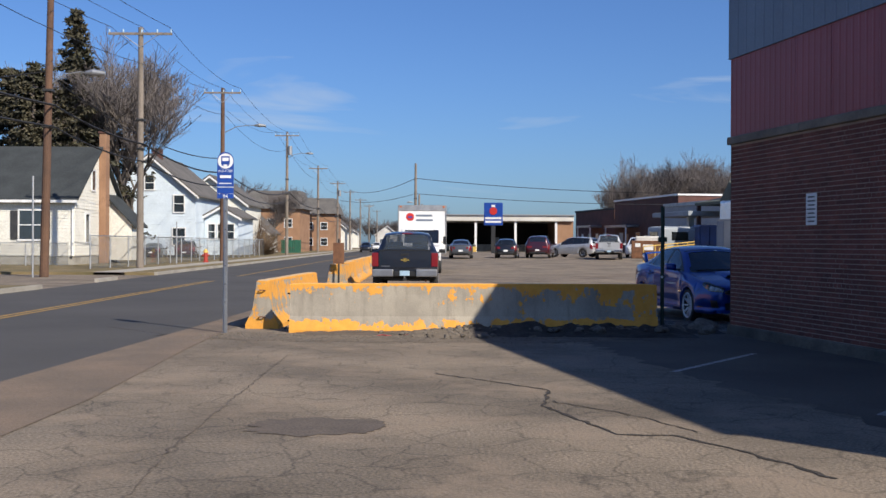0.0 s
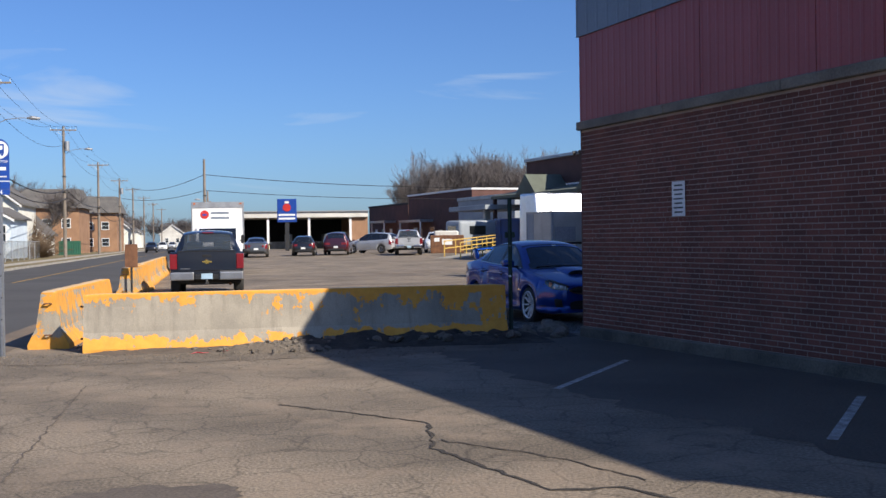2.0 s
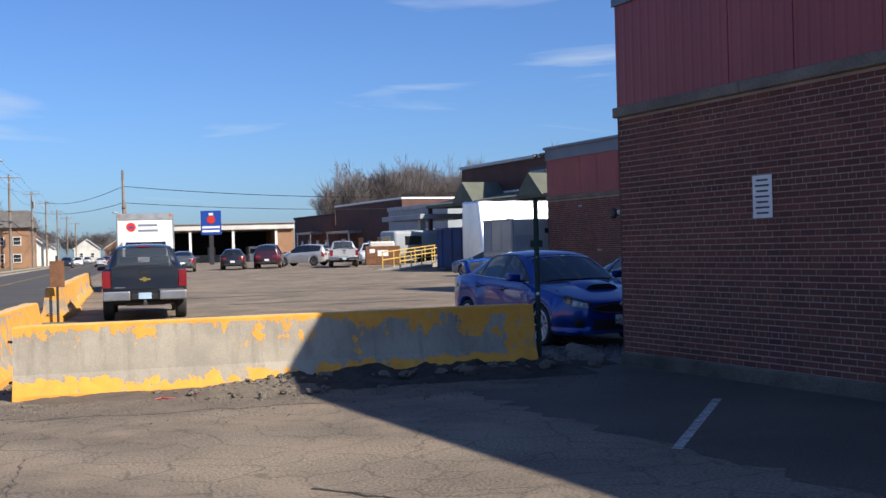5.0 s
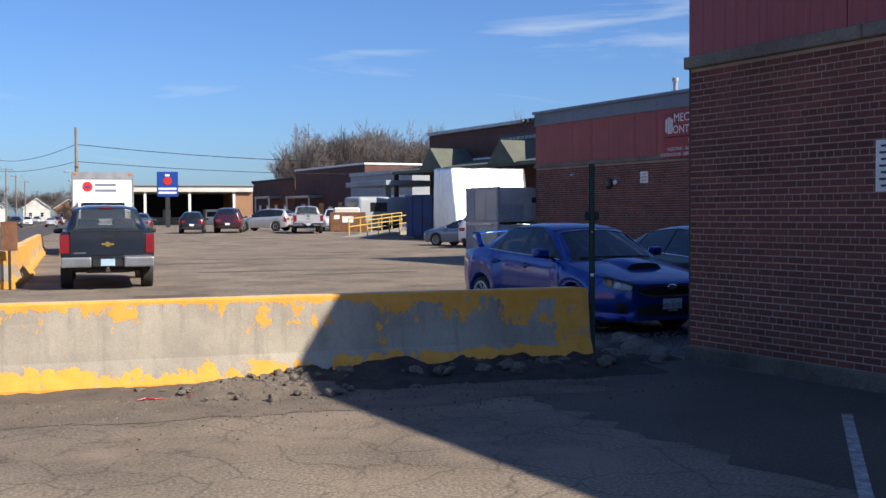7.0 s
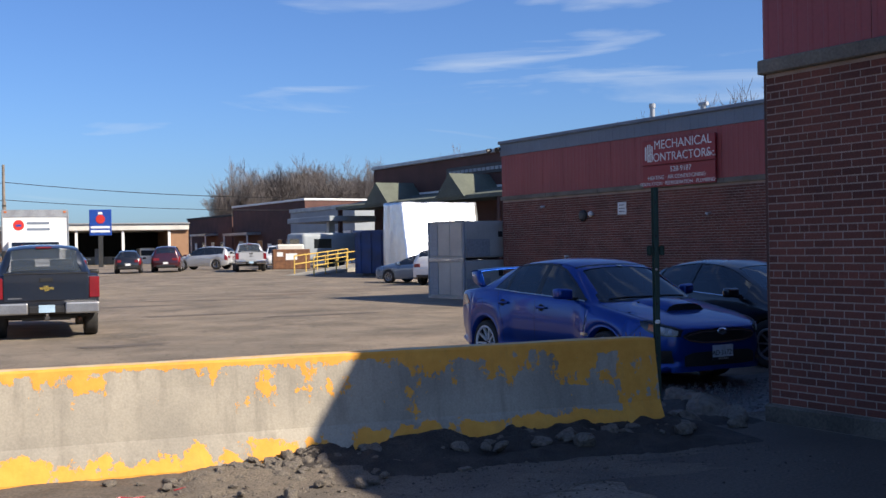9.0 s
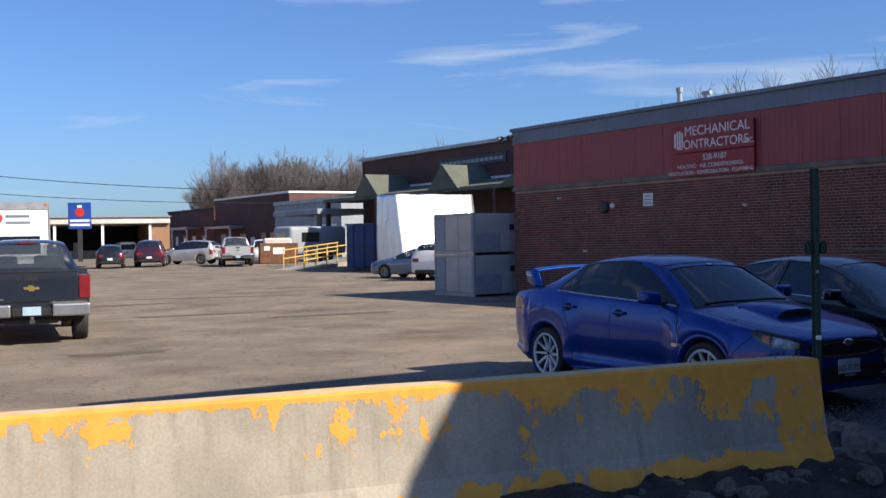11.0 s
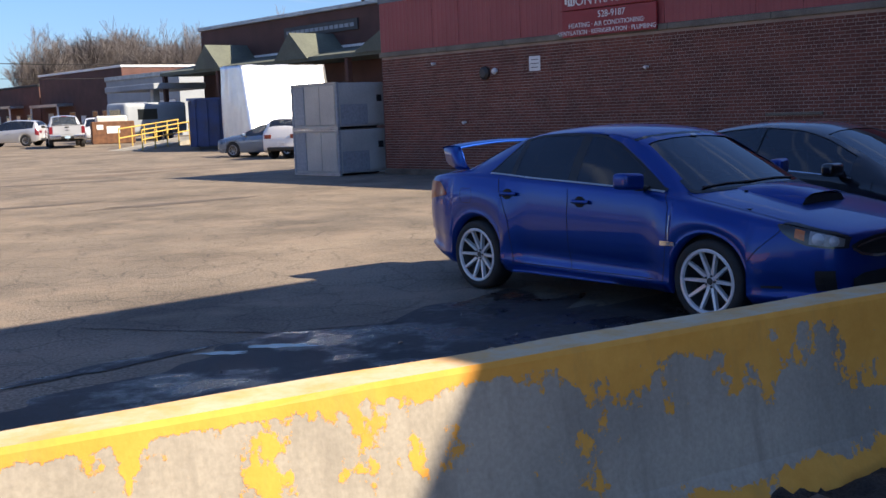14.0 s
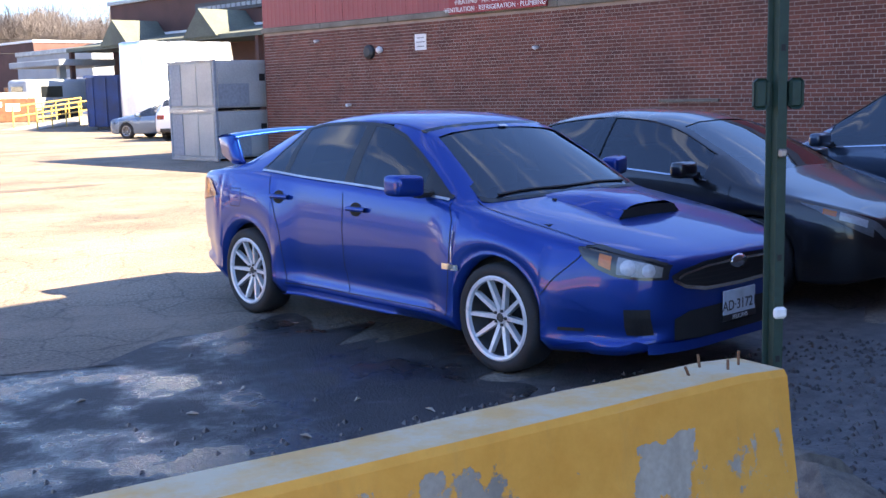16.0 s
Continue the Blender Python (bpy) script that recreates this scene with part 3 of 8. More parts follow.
def crack(points, width, seed, label="long ragged crack in the asphalt", material="soil"):
    rnd = random.Random(seed)
    pts = []
    for (x0, y0), (x1, y1) in zip(points, points[1:]):
        steps = max(3, int(math.dist((x0, y0), (x1, y1)) / 0.10))
        pts += [(x0 + (x1 - x0) * k / steps + rnd.uniform(-0.024, 0.024), y0 + (y1 - y0) * k / steps + rnd.uniform(-0.024, 0.024)) for k in range(steps)]
    pts.append(points[-1])
    bm = bmesh.new()
    rows = []
    for i, p in enumerate(pts):
        q = Vector(pts[min(i + 1, len(pts) - 1)]) - Vector(pts[max(i - 1, 0)])
        s = Vector((-q.y, q.x)).normalized() * width * rnd.uniform(0.25, 1.0)
        rows.append([bm.verts.new((p[0] + s.x * k, p[1] + s.y * k, 0.005)) for k in (-1, 1)])
    for a, b in zip(rows, rows[1:]):
        bm.faces.new((a[0], b[0], b[1], a[1]))
    bmesh.ops.recalc_face_normals(bm, faces=bm.faces)
    return tagged(new("crack", put_mesh("crack", bm, M[material])), label, "crack", kind="structure")


crack([(2.5, -5.85), (3.0, -6.4), (3.65, -7.16), (3.5, -8.3), (3.94, -9.8), (4.38, -9.85), (4.72, -10.4), (5.1, -11.4)], 0.028, 1)
crack([(3.6, -8.0), (4.3, -8.9), (4.6, -9.7)], 0.012, 2)
crack([(0.75, -12.4), (0.6, -10.5), (0.54, -5.84), (0.5, -3.9)], 0.009, 3, material="stain")
crack([(-1.4, -1.3), (-3.34, 0.88)], 0.03, 4, "dark seam in the street's edge")
crack([(3.4, 6.2), (4.6, 4.9), (5.6, 4.6)], 0.02, 8)


# ---- brick buildings ----
def bricks(x0, x1, z0, z1, seed, keep=None):
    """Courses of bricks, each a small box proud of the mortar. Returns the joined rest, and the places of the kept ones."""
    rnd = random.Random(seed)
    verts, faces, kept = [], [], []
    course, length, joint = 0.0677, 0.2032, 0.0120
    z, row = z0, 0
    while z + course <= z1 + 0.001:
        head = row % 6 == 5
        step = length / 2 if head else length
        x = x0 - (step / 2 if row % 2 else 0)
        while x < x1:
            a, b = max(x, x0) + joint / 2, min(x + step, x1) - joint / 2
            if b - a > 0.03:
                y = -0.004 + rnd.uniform(-0.0015, 0.0015)
                if keep and keep(a, z) and not head and b - a > length * 0.9 and len(kept) < 300:
                    kept.append((a, y, z))
                else:
                    k, zb, zt = len(verts), z + joint / 2, z + course - joint / 2
                    verts += [(a, y, zb), (b, y, zb), (b, y, zt), (a, y, zt), (a, 0.01, zb), (b, 0.01, zb), (b, 0.01, zt), (a, 0.01, zt)]
                    faces += [tuple(k + i for i in f) for f in ((0, 1, 2, 3), (0, 4, 5, 1), (1, 5, 6, 2), (2, 6, 7, 3), (3, 7, 4, 0))]
            x += step
        z += course
        row += 1
    me = bpy.data.meshes.new("brickwork")
    me.from_pydata(verts, [], faces)
    me.materials.append(M["brick"])
    return me, kept


def ribbed(x0, x1, z0, z1, pitch=0.22, deep=0.018, y=-0.02):
    """Ribbed sheet-metal siding."""
    outline, x = [], x0
    while x < x1:
        for dx, dy in ((0, 0), (0.012, -deep), (0.05, -deep), (0.062, 0)):
            outline.append((min(x + dx, x1), y + dy))
        x += pitch
    outline += [(x1, y), (x1, 0.02), (x0, 0.02)]
    return prism(bmesh.new(), outline, "z", z0, z1)


def brick_building(name, origin, length, depth, z_brick, z_red, z_top, seed, label, keep=None, openings=(), first=0.0):
    """Brick below, a stone band, red ribbed siding and a blue-grey fascia above."""
    b = thing(name, site(origin), label, "building", kind="structure")
    core = bmesh.new()
    box(core, first, length, 0.0, depth, -0.2, z_top - 0.05)
    part("wall", core, M["mortar"], b)
    rest, kept = bricks(first, length, 0.16, z_brick, seed, keep)
    tagged(part("brickwork", rest, None, b, "red brick in running courses with header rows"), kind="stuff")
    part("footing", boxed(first - 0.05, length + 0.05, -0.05, 0.05, -0.2, 0.16, 0.02), M["footing"], b, "stained concrete footing")
    x = first - 0.05
    while x < length:
        e = min(x + 2.4, length + 0.05)
        part("band_stone", boxed(x, e - 0.006, -0.07, 0.03, z_brick, z_brick + 0.13, 0.012), M["band"], b)
        x += 2.4
    x, k = first, 0
    while x < length:
        e = min(x + (1.0 if k % 3 else 1.15), length)
        part("siding_panel", ribbed(x + 0.003, e - 0.003, z_brick + 0.134, z_red, 0.165, 0.005, -0.025), M["siding_red"], b)
        x, k = e, k + 1
    part("fascia", ribbed(first - 0.03, length + 0.03, z_red + 0.002, z_top - 0.10, 0.30, 0.005, -0.055), M["siding_blue"], b, "blue-grey sheet-metal fascia")
    part("fascia_cap", boxed(first - 0.06, length + 0.06, -0.13, depth, z_top - 0.10, z_top, 0.015), M["siding_blue"], b)
    # the two ends carry plain siding over brick
    for xe, s in ((first, -1), (length, 1)):
        e0, e1 = (xe - 0.03, xe - 0.002) if s < 0 else (xe + 0.002, xe + 0.03)
        part("end_siding", boxed(e0, e1, 0.0, depth, z_brick + 0.13, z_top - 0.1), M["siding_red"], b)
        part("end_brick", boxed(e0, e1, 0.0, depth, 0.16, z_brick + 0.13), M["brick_far"], b)
    return b, kept


shop, shop_kept = brick_building("building_near", (7.39, 0.03, 0), 16.3, 11.4, 3.17, 4.60, 6.27, 11, "red brick workshop with ribbed red siding above", keep=lambda x, z: x < 2.6 and z < 2.9)
annex, annex_kept = brick_building("building_annex", (15.31, 23.80, 0), 22.2, 14.0, 3.13, 4.55, 5.02, 12, "long brick workshop wing with red siding and fascia", keep=lambda x, z: 12.5 < x < 18 and 0.9 < z < 3.1)

# ---- things on the near wall ----
def notice(name, m, w, h, bars, label, parent_material=None):
    n = thing(name, m, label, "sign")
    part("plate", boxed(-w / 2, w / 2, -0.004, 0.0, -h / 2, h / 2, 0.002), M["white_sign"], n)
    for k in range(bars):
        z = h / 2 - h * (k + 0.9) / (bars + 0.8)
        bw = w * (0.36 if k % 2 else 0.30)
        part("text_line", boxed(-bw, bw, -0.0065, -0.0045, z - h * 0.022, z + h * 0.022), M["ink"], n)
    return n


notice("wall_notice", site((7.39, 0.03, 0)) @ pose(2.62, -0.014, 2.02), 0.30, 0.46, 7, "small white printed parking notice on the brick wall")

# ---- the annex's sign, box, vent ----
AN = site((15.31, 23.80, 0))
big = thing("company_sign", AN @ pose(6.50, -0.10, 3.22), "red painted sign board with white lettering", "sign")
part("board_top", boxed(0.20, 2.82, -0.02, 0.03, 0.52, 1.17, 0.006), M["red_sign"], big)
part("board_bottom", boxed(0.20, 2.82, -0.02, 0.03, -0.06, 0.50, 0.006), M["red_sign"], big)
letters("lettering", "MECHANICAL", 0.33, M["white_sign"], big, pose(1.68, -0.024, 0.93, 90), align="CENTER")
letters("lettering", "CONTRACTORS", 0.31, M["white_sign"], big, pose(1.53, -0.024, 0.61, 90), align="CENTER")
letters("lettering", "INC.", 0.17, M["white_sign"], big, pose(2.52, -0.024, 0.61, 90))
letters("lettering", "528-9187", 0.20, M["white_sign"], big, pose(1.62, -0.024, 0.31, 90), align="CENTER")
letters("lettering", "·HEATING · AIR CONDITIONING·", 0.145, M["white_sign"], big, pose(1.45, -0.024, 0.13, 90), align="CENTER")
letters("lettering", "·VENTILATION · REFRIGERATION · PLUMBING·", 0.135, M["white_sign"], big, pose(1.45, -0.024, -0.02, 90), align="CENTER")
for x0, x1, z0, z1 in ((0.30, 0.36, 0.66, 1.02), (0.39, 0.44, 0.61, 1.07), (0.47, 0.52, 0.61, 1.07), (0.55, 0.60, 0.66, 1.02)):
    part("emblem_bar", boxed(x0, x1, -0.026, -0.021, z0, z1, 0.004), M["white_sign"], big)
notice("wall_notice", AN @ pose(5.72, -0.014, 2.66), 0.36, 0.34, 3, "small white notice on the brick wall")
fan = thing("wall_vent", AN @ pose(4.05, -0.01, 2.52), "round dark exhaust vent on the brick wall", "vent")
part("hood", lathe(bmesh.new(), [(0.001, -0.10), (0.10, -0.10), (0.16, -0.06), (0.17, 0.0)], 20), M["dark_metal"], fan)
lampb = thing("wall_lamp", AN @ pose(4.42, -0.01, 2.55), "small round white wall lamp", "lamp")
part("globe", lathe(bmesh.new(), [(0.001, -0.12), (0.05, -0.11), (0.08, -0.06), (0.06, 0.0)], 16), M["white_sign"], lampb)
for x, z in ((2.2, 2.85), (3.3, 1.35), (9.0, 2.4)):
    s = thing("wall_bracket", AN @ pose(x, -0.012, z), "small pale pipe stub on the brick wall", "pipe")
    part("stub", tubed([(0, 0, 0), (0, -0.12, 0), (0.06, -0.14, -0.02)], 0.03, 8), M["white_sign"], s)
pipe = thing("roof_vent", AN @ pose(5.9, 1.0, 4.95), "galvanised flue pipe on the roof", "vent")
part("flue", tubed([(0, 0, 0), (0, 0, 0.52)], 0.07, 14), M["galv"], pipe)
part("cap", tubed([(0, 0, 0.50), (0, 0, 0.62)], 0.095, 14), M["galv"], pipe)
flood = thing("flood_lamp", AN @ pose(-0.05, -0.22, 4.72), "grey flood lamps on the roof corner", "lamp")
part("arm", tubed([(0, 0.2, 0.05), (0, 0, 0.05)], 0.02, 8), M["galv"], flood)
for x in (-0.25, 0.2):
    part("head", tubed([(x, 0.02, 0.06), (x * 1.2, -0.12, 0.0)], [0.05, 0.09], 12), M["dark_metal"], flood)
win = thing("window_1", AN @ pose(17.5, -0.03, 2.35), "white-framed window in the brick wall", "window", kind="structure")
part("pane", boxed(-0.9, 0.9, 0.0, 0.01, -0.72, 0.72), M["glass_house"], win)
for x0, x1, z0, z1 in ((-0.98, -0.88, -0.8, 0.8), (0.88, 0.98, -0.8, 0.8), (-0.88, 0.88, 0.7, 0.8), (-0.88, 0.88, -0.8, -0.7), (-0.04, 0.04, -0.7, 0.7), (-0.88, 0.88, -0.03, 0.03)):
    part("window_frame", boxed(x0, x1, -0.03, 0.02, z0, z1, 0.006), M["white_sign"], win)
ledge = thing("wall_ledge", AN @ pose(12.4, -0.012, 1.35), "narrow concrete ledge let into the brick wall", "ledge", kind="structure")
part("slab", boxed(-0.6, 0.6, -0.03, 0.01, -0.025, 0.025, 0.005), M["band"], ledge)


# ---- concrete barriers ----
def barrier(m, length, material, label, seed, holes=True):
    """A safety-shape concrete barrier, worn at its edges, along local x."""
    b = thing("concrete_barrier", m, label, "barrier", "roadside barriers")
    half = [(0.30, 0.0), (0.30, 0.075), (0.175, 0.30), (0.118, 0.66), (0.098, 0.825), (0.085, 0.843)]
    prof = [(-y, z) for y, z in half] + [(y, z) for y, z in reversed(half)]
    bm = bmesh.new()
    n, rings = max(8, int(length / 0.16)), []
    for i in range(n + 1):
        x = length * i / n
        ring = []
        for j, (y, z) in enumerate(prof):
            w = 0.010 * noise.noise(Vector((x * 2.1, y * 9 + seed, z * 5)))
            chip = 0.02 * max(0.0, noise.noise(Vector((x * 4.3, z * 7 + seed, y))) - 0.25)
            end = 0.012 if i in (0, n) else 0
            ring.append(bm.verts.new((x, y * (1 - end) + w * (1 if y > 0 else -1) - chip * (1 if y > 0 else -1), z + (0.4 * w if z > 0.05 else 0) - (end if z > 0.8 else 0))))
        rings.append(ring)
    for r0, r1 in zip(rings, rings[1:]):
        for k in range(len(prof) - 1):
            bm.faces.new((r0[k], r0[k + 1], r1[k + 1], r1[k]))
    bm.faces.new(rings[0])
    bm.faces.new(rings[-1][::-1])
    bmesh.ops.recalc_face_normals(bm, faces=bm.faces)
    part("body", bm, material, b)
    for x in ((0.0, length) if holes else ()):
        for z in (0.20, 0.66):
            s = -1 if x == 0 else 1
            part("loop", tubed([(x - s * 0.01, -0.05, z), (x + s * 0.05, -0.04, z + 0.01), (x + s * 0.05, 0.04, z + 0.01), (x - s * 0.01, 0.05, z)], 0.012, 6), M["rust"], b, "rusty steel coupling loop")
    return b


FRONT = barrier(pose(0.0, 0.10, -0.028, 0, -0.15, -0.1), 6.14, M["barrier"], "long concrete barrier with flaking yellow paint", 1)
barrier(pose(-0.58, 0.62, 0.0, 0, 0, 88.0), 5.6, M["barrier_full"], "yellow-painted concrete barrier along the street", 2)
barrier(pose(-0.86, 15.4, 0.0, 0, 0, 89.0), 6.0, M["barrier_full"], "yellow-painted concrete barrier along the street", 3)
barrier(pose(-0.95, 21.8, 0.0, 0, 0, 90.5), 6.0, M["barrier_full"], "yellow-painted concrete barrier along the street", 4)
barrier(pose(-1.05, 28.2, 0.0, 0, 0, 91), 6.0, M["barrier_full"], "yellow-painted concrete barrier along the street", 5)
barrier(pose(-1.15, 34.6, 0.0, 0, 0, 91), 6.0, M["barrier_full"], "yellow-painted concrete barrier along the street", 6)
for k, (x, y, lx, ly) in enumerate(((5.86, 0.09, -0.02, 0.0), (5.94, 0.13, 0.0, 0.01), (5.98, 0.065, 0.01, 0.01), (6.06, 0.10, 0.0, 0.0))):
    bolt = thing("anchor_bolt", pose(x, y, 0.82), "thin rusty rod standing out of the barrier top", "rod", "rods in the barrier")
    part("rod", tubed([(0, 0, 0), (lx, ly, 0.036 + 0.010 * (k % 2))], 0.004, 6), M["rust"], bolt)


# ---- posts ----
def u_post(m, height, material, label, w=0.075):
    """Flanged U-channel steel sign post with punched holes."""
    p = thing("sign_post", m, label, "post")
    o = [(-w / 2, 0.0), (-w / 4, 0.0), (-w / 5, -0.03), (w / 5, -0.03), (w / 4, 0.0), (w / 2, 0.0), (w / 2, 0.004), (w / 4 - 0.003, 0.004), (w / 5 - 0.003, -0.026), (-w / 5 + 0.003, -0.026), (-w / 4 + 0.003, 0.004), (-w / 2, 0.004)]
    part("channel", prism(bmesh.new(), o, "z", -0.1, height), material, p)
    z = 0.5
    while z < height - 0.05:
        part("hole", boxed(-0.006, 0.006, -0.0325, -0.0305, z, z + 0.018), M["dark_inside"], p)
        z += 0.30
    return p


gp = u_post(pose(6.262, 0.15, 0, 0, 0, -22), 2.14, M["green_post"], "dark green steel channel post behind the barrier", 0.064)
for s in (-1, 1):
    part("bracket", boxed(-0.078 if s < 0 else 0.030, -0.030 if s < 0 else 0.078, -0.012, 0.0, 1.535, 1.625, 0.012), M["green_post"], gp)
part("bolt_head", boxed(-0.012, 0.012, -0.046, -0.03, 1.40, 1.424, 0.005), M["trim_grey"], gp)
part("bolt_head", boxed(-0.02, 0.022, -0.046, -0.03, 0.93, 0.965, 0.008), M["white_sign"], gp, "pale dab on the post")

bus = u_post(pose(-1.04, -0.28, 0, 0, 0, 4), 2.98, M["steel"], "galvanised bus stop post with a blue sign", 0.075)
bus["category"] = "bus stop sign"
bm = bmesh.new()
out = [(-0.135, 2.30), (0.135, 2.30), (0.135, 2.76)] + [(0.135 * math.cos(a * math.pi / 16), 2.84 + 0.145 * math.sin(a * math.pi / 16)) for a in range(1, 16)] + [(-0.135, 2.76)]
prism(bm, out, "y", -0.036, -0.032)
part("sign_plate", bm, M["blue_sign"], bus, "blue rounded bus stop plate")
ring = bmesh.new()
prism(ring, [(0.125 * math.cos(a * math.tau / 32), 2.835 + 0.125 * math.sin(a * math.tau / 32)) for a in range(32)], "y", -0.039, -0.0365)
part("roundel", ring, M["white_sign"], bus, "white disc with a bus pictogram")
part("bus_shape", boxed(-0.07, 0.07, -0.043, -0.0395, 2.78, 2.915, 0.001), M["blue_sign"], bus)
part("bus_window", boxed(-0.05, 0.05, -0.046, -0.0435, 2.835, 2.89), M["white_sign"], bus)
for x in (-0.045, 0.045):
    part("bus_wheel", boxed(x - 0.014, x + 0.014, -0.043, -0.0395, 2.755, 2.779), M["blue_sign"], bus)
letters("lettering", "BUS STOP", 0.052, M["white_sign"], bus, pose(0, -0.0375, 2.655, 90), depth=0.001, align="CENTER")
part("text_line", boxed(-0.09, 0.09, -0.0385, -0.0362, 2.555, 2.60), M["white_sign"], bus)
part("text_line", boxed(-0.10, 0.10, -0.0385, -0.0362, 2.46, 2.475), M["white_sign"], bus)
part("route_plate", boxed(-0.135, 0.135, -0.036, -0.032, 2.22, 2.375 - 0.08, 0.001), M["blue_sign"], bus, "small blue route plate")
part("route_plate_edge", boxed(-0.135, 0.135, -0.0385, -0.0362, 2.40, 2.412), M["white_sign"], bus)
letters("lettering", "94", 0.085, M["white_sign"], bus, pose(0, -0.0375, 2.225, 90), depth=0.001, align="CENTER")

rp = u_post(pose(-0.66, 15.2, 0, 0, 0, 4), 1.62, M["dark_metal"], "dark post with a rusted blank sign plate", 0.06)
part("sign_plate", boxed(-0.17, 0.17, -0.040, -0.034, 0.86, 1.50, 0.002), M["rust"], rp, "rusted brown sign plate")


# ---- rubble ----
def heap(name, x0, x1, yc, half, high, seed, label, material, ridge=0.0):
    """A low uneven bank of loose soil."""
    bm = bmesh.new()
    nx, ny, rows = int((x1 - x0) / 0.05), 22, []
    for i in range(nx + 1):
        x = x0 + (x1 - x0) * i / nx
        ends = min(1, min(i, nx - i) / (nx * 0.14))
        row = []
        for j in range(ny + 1):
            t = j / ny * 2 - 1
            h = max(0.0, 1 - abs(t - ridge) / (1 + abs(ridge))) ** 0.8
            bumps = 0.75 + 0.55 * noise.noise(Vector((x * 2.2, t * 2 + seed, seed))) + 0.30 * noise.noise(Vector((x * 8, t * 6, seed + 5)))
            edge = 0 if j in (0, ny) or i in (0, nx) else 1
            row.append(bm.verts.new((x, yc + t * half * (0.8 + 0.3 * noise.noise(Vector((x * 1.5, seed, 3))) + 0.16 * noise.noise(Vector((x * 5.5, seed + 2, t))) + 0.10 * noise.noise(Vector((x * 14, seed, t)))), high * h * ends * bumps * edge - 0.003 * (1 - edge) + 0.001)))
        rows.append(row)
    for a, b in zip(rows, rows[1:]):
        for j in range(ny):
            bm.faces.new((a[j], b[j], b[j + 1], a[j + 1]))
    bmesh.ops.recalc_face_normals(bm, faces=bm.faces)
    return tagged(new(name, put_mesh(name, bm, material, True)), label, "soil", kind="stuff")


heap("soil_bank", 2.55, 6.75, -0.42, 0.52, 0.20, 4, "dark loose soil and broken asphalt banked against the barrier", M["soil"], 0.5)
heap("soil_bank", 0.1, 2.9, -0.36, 0.40, 0.05, 5, "thin grit along the foot of the barrier", M["stain"], 0.5)
heap("soil_bank", 1.9, 3.7, -0.52, 0.50, 0.11, 11, "brown crumbled asphalt and grit heaped by the barrier", M["grit"], 0.3)
heap("soil_bank", 6.25, 7.35, 0.75, 0.9, 0.14, 6, "dark loose soil between barrier and brick corner", M["soil"])
heap("soil_bank", -0.2, 5.4, 1.6, 0.95, 0.07, 7, "dark wet gravel behind the barrier", M["gravel"])


def rock_mesh(seed, flat=0.7):
    bm = bmesh.new()
    bmesh.ops.create_icosphere(bm, subdivisions=2, radius=1)
    for v in bm.verts:
        d = 1 + 0.45 * noise.noise(v.co * 1.1 + Vector((seed * 5.1, 0, 0))) + 0.15 * noise.noise(v.co * 3 + Vector((0, seed, 0)))
        v.co = Vector((v.co.x * d, v.co.y * d * 0.8, v.co.z * d * flat))
    return put_mesh("rock", bm, M["rock"])


ROCKS = [rock_mesh(k, 0.45 + 0.1 * (k % 4)) for k in range(6)]
rnd = random.Random(8)


def rock(x, y, z, r, label, group):
    ob = new("rock", ROCKS[rnd.randrange(6)])
    ob.matrix_world = pose(x, y, z, rnd.uniform(-20, 20), rnd.uniform(-20, 20), rnd.uniform(0, 360)) @ Matrix.Diagonal((r, r, r, 1))
    tagged(ob, label, "rock", group)


for k in range(190):
    x = rnd.gauss(2.80, 0.46)
    y = -0.22 - abs(rnd.gauss(0, 0.30))
    rock(x, y, 0.03 + 0.10 * max(0, 1 - abs(x - 3.0)) * max(0, 1 + (y + 0.2) * 2), rnd.choice((0.015, 0.02, 0.03, 0.035, 0.05, 0.06)), "broken lump of asphalt beside the barrier", "rubble at the barrier")
for k in range(46):
    rock(rnd.uniform(3.2, 6.3), -0.25 - abs(rnd.gauss(0, 0.16)), 0.10, rnd.choice((0.03, 0.05, 0.07, 0.10)), "dark broken asphalt lump in the soil bank", "rubble at the barrier")
for x, y, r in ((6.55, 0.12, 0.17), (6.95, 0.42, 0.24), (7.15, 0.75, 0.20), (6.75, 0.95, 0.13), (7.05, 0.15, 0.14), (7.22, 1.25, 0.2), (6.9, -0.12, 0.10)):
    rock(x, y, r * 0.35, r, "large grey lump of broken concrete by the brick corner", "rocks at the corner")
for k in range(40):
    rock(rnd.uniform(0.0, 5.0), rnd.uniform(-1.5, -0.35), 0.008, rnd.choice((0.010, 0.014, 0.02)), "small stone on the grit by the barrier", "small stones")
for x, y, w, d, turn in ((0.25, -0.75, 0.17, 0.07, 5), (2.35, -0.62, 0.22, 0.05, 20), (4.0, -0.85, 0.12, 0.05, 30)):
    piece = thing("flat_stone", pose(x, y, 0.012, 3, 2, turn), "flat broken slab of asphalt on the ground", "stone")
    part("slab", boxed(-w / 2, w / 2, -d / 2, d / 2, -0.012, 0.014, 0.006), M["rock"], piece)
for x, y, turn in ((1.62, -0.80, 10), (2.05, -0.70, -20)):
    rag = thing("red_scrap", pose(x, y, 0.004, 0, 0, turn), "crumpled strip of red plastic on the grit", "litter")
    part("strip", tubed([(-0.12, 0, 0.01), (-0.04, 0.02, 0.02), (0.03, -0.01, 0.012), (0.12, 0.01, 0.01)], [0.005, 0.011, 0.008, 0.004], 6), M["red_sign"], rag)
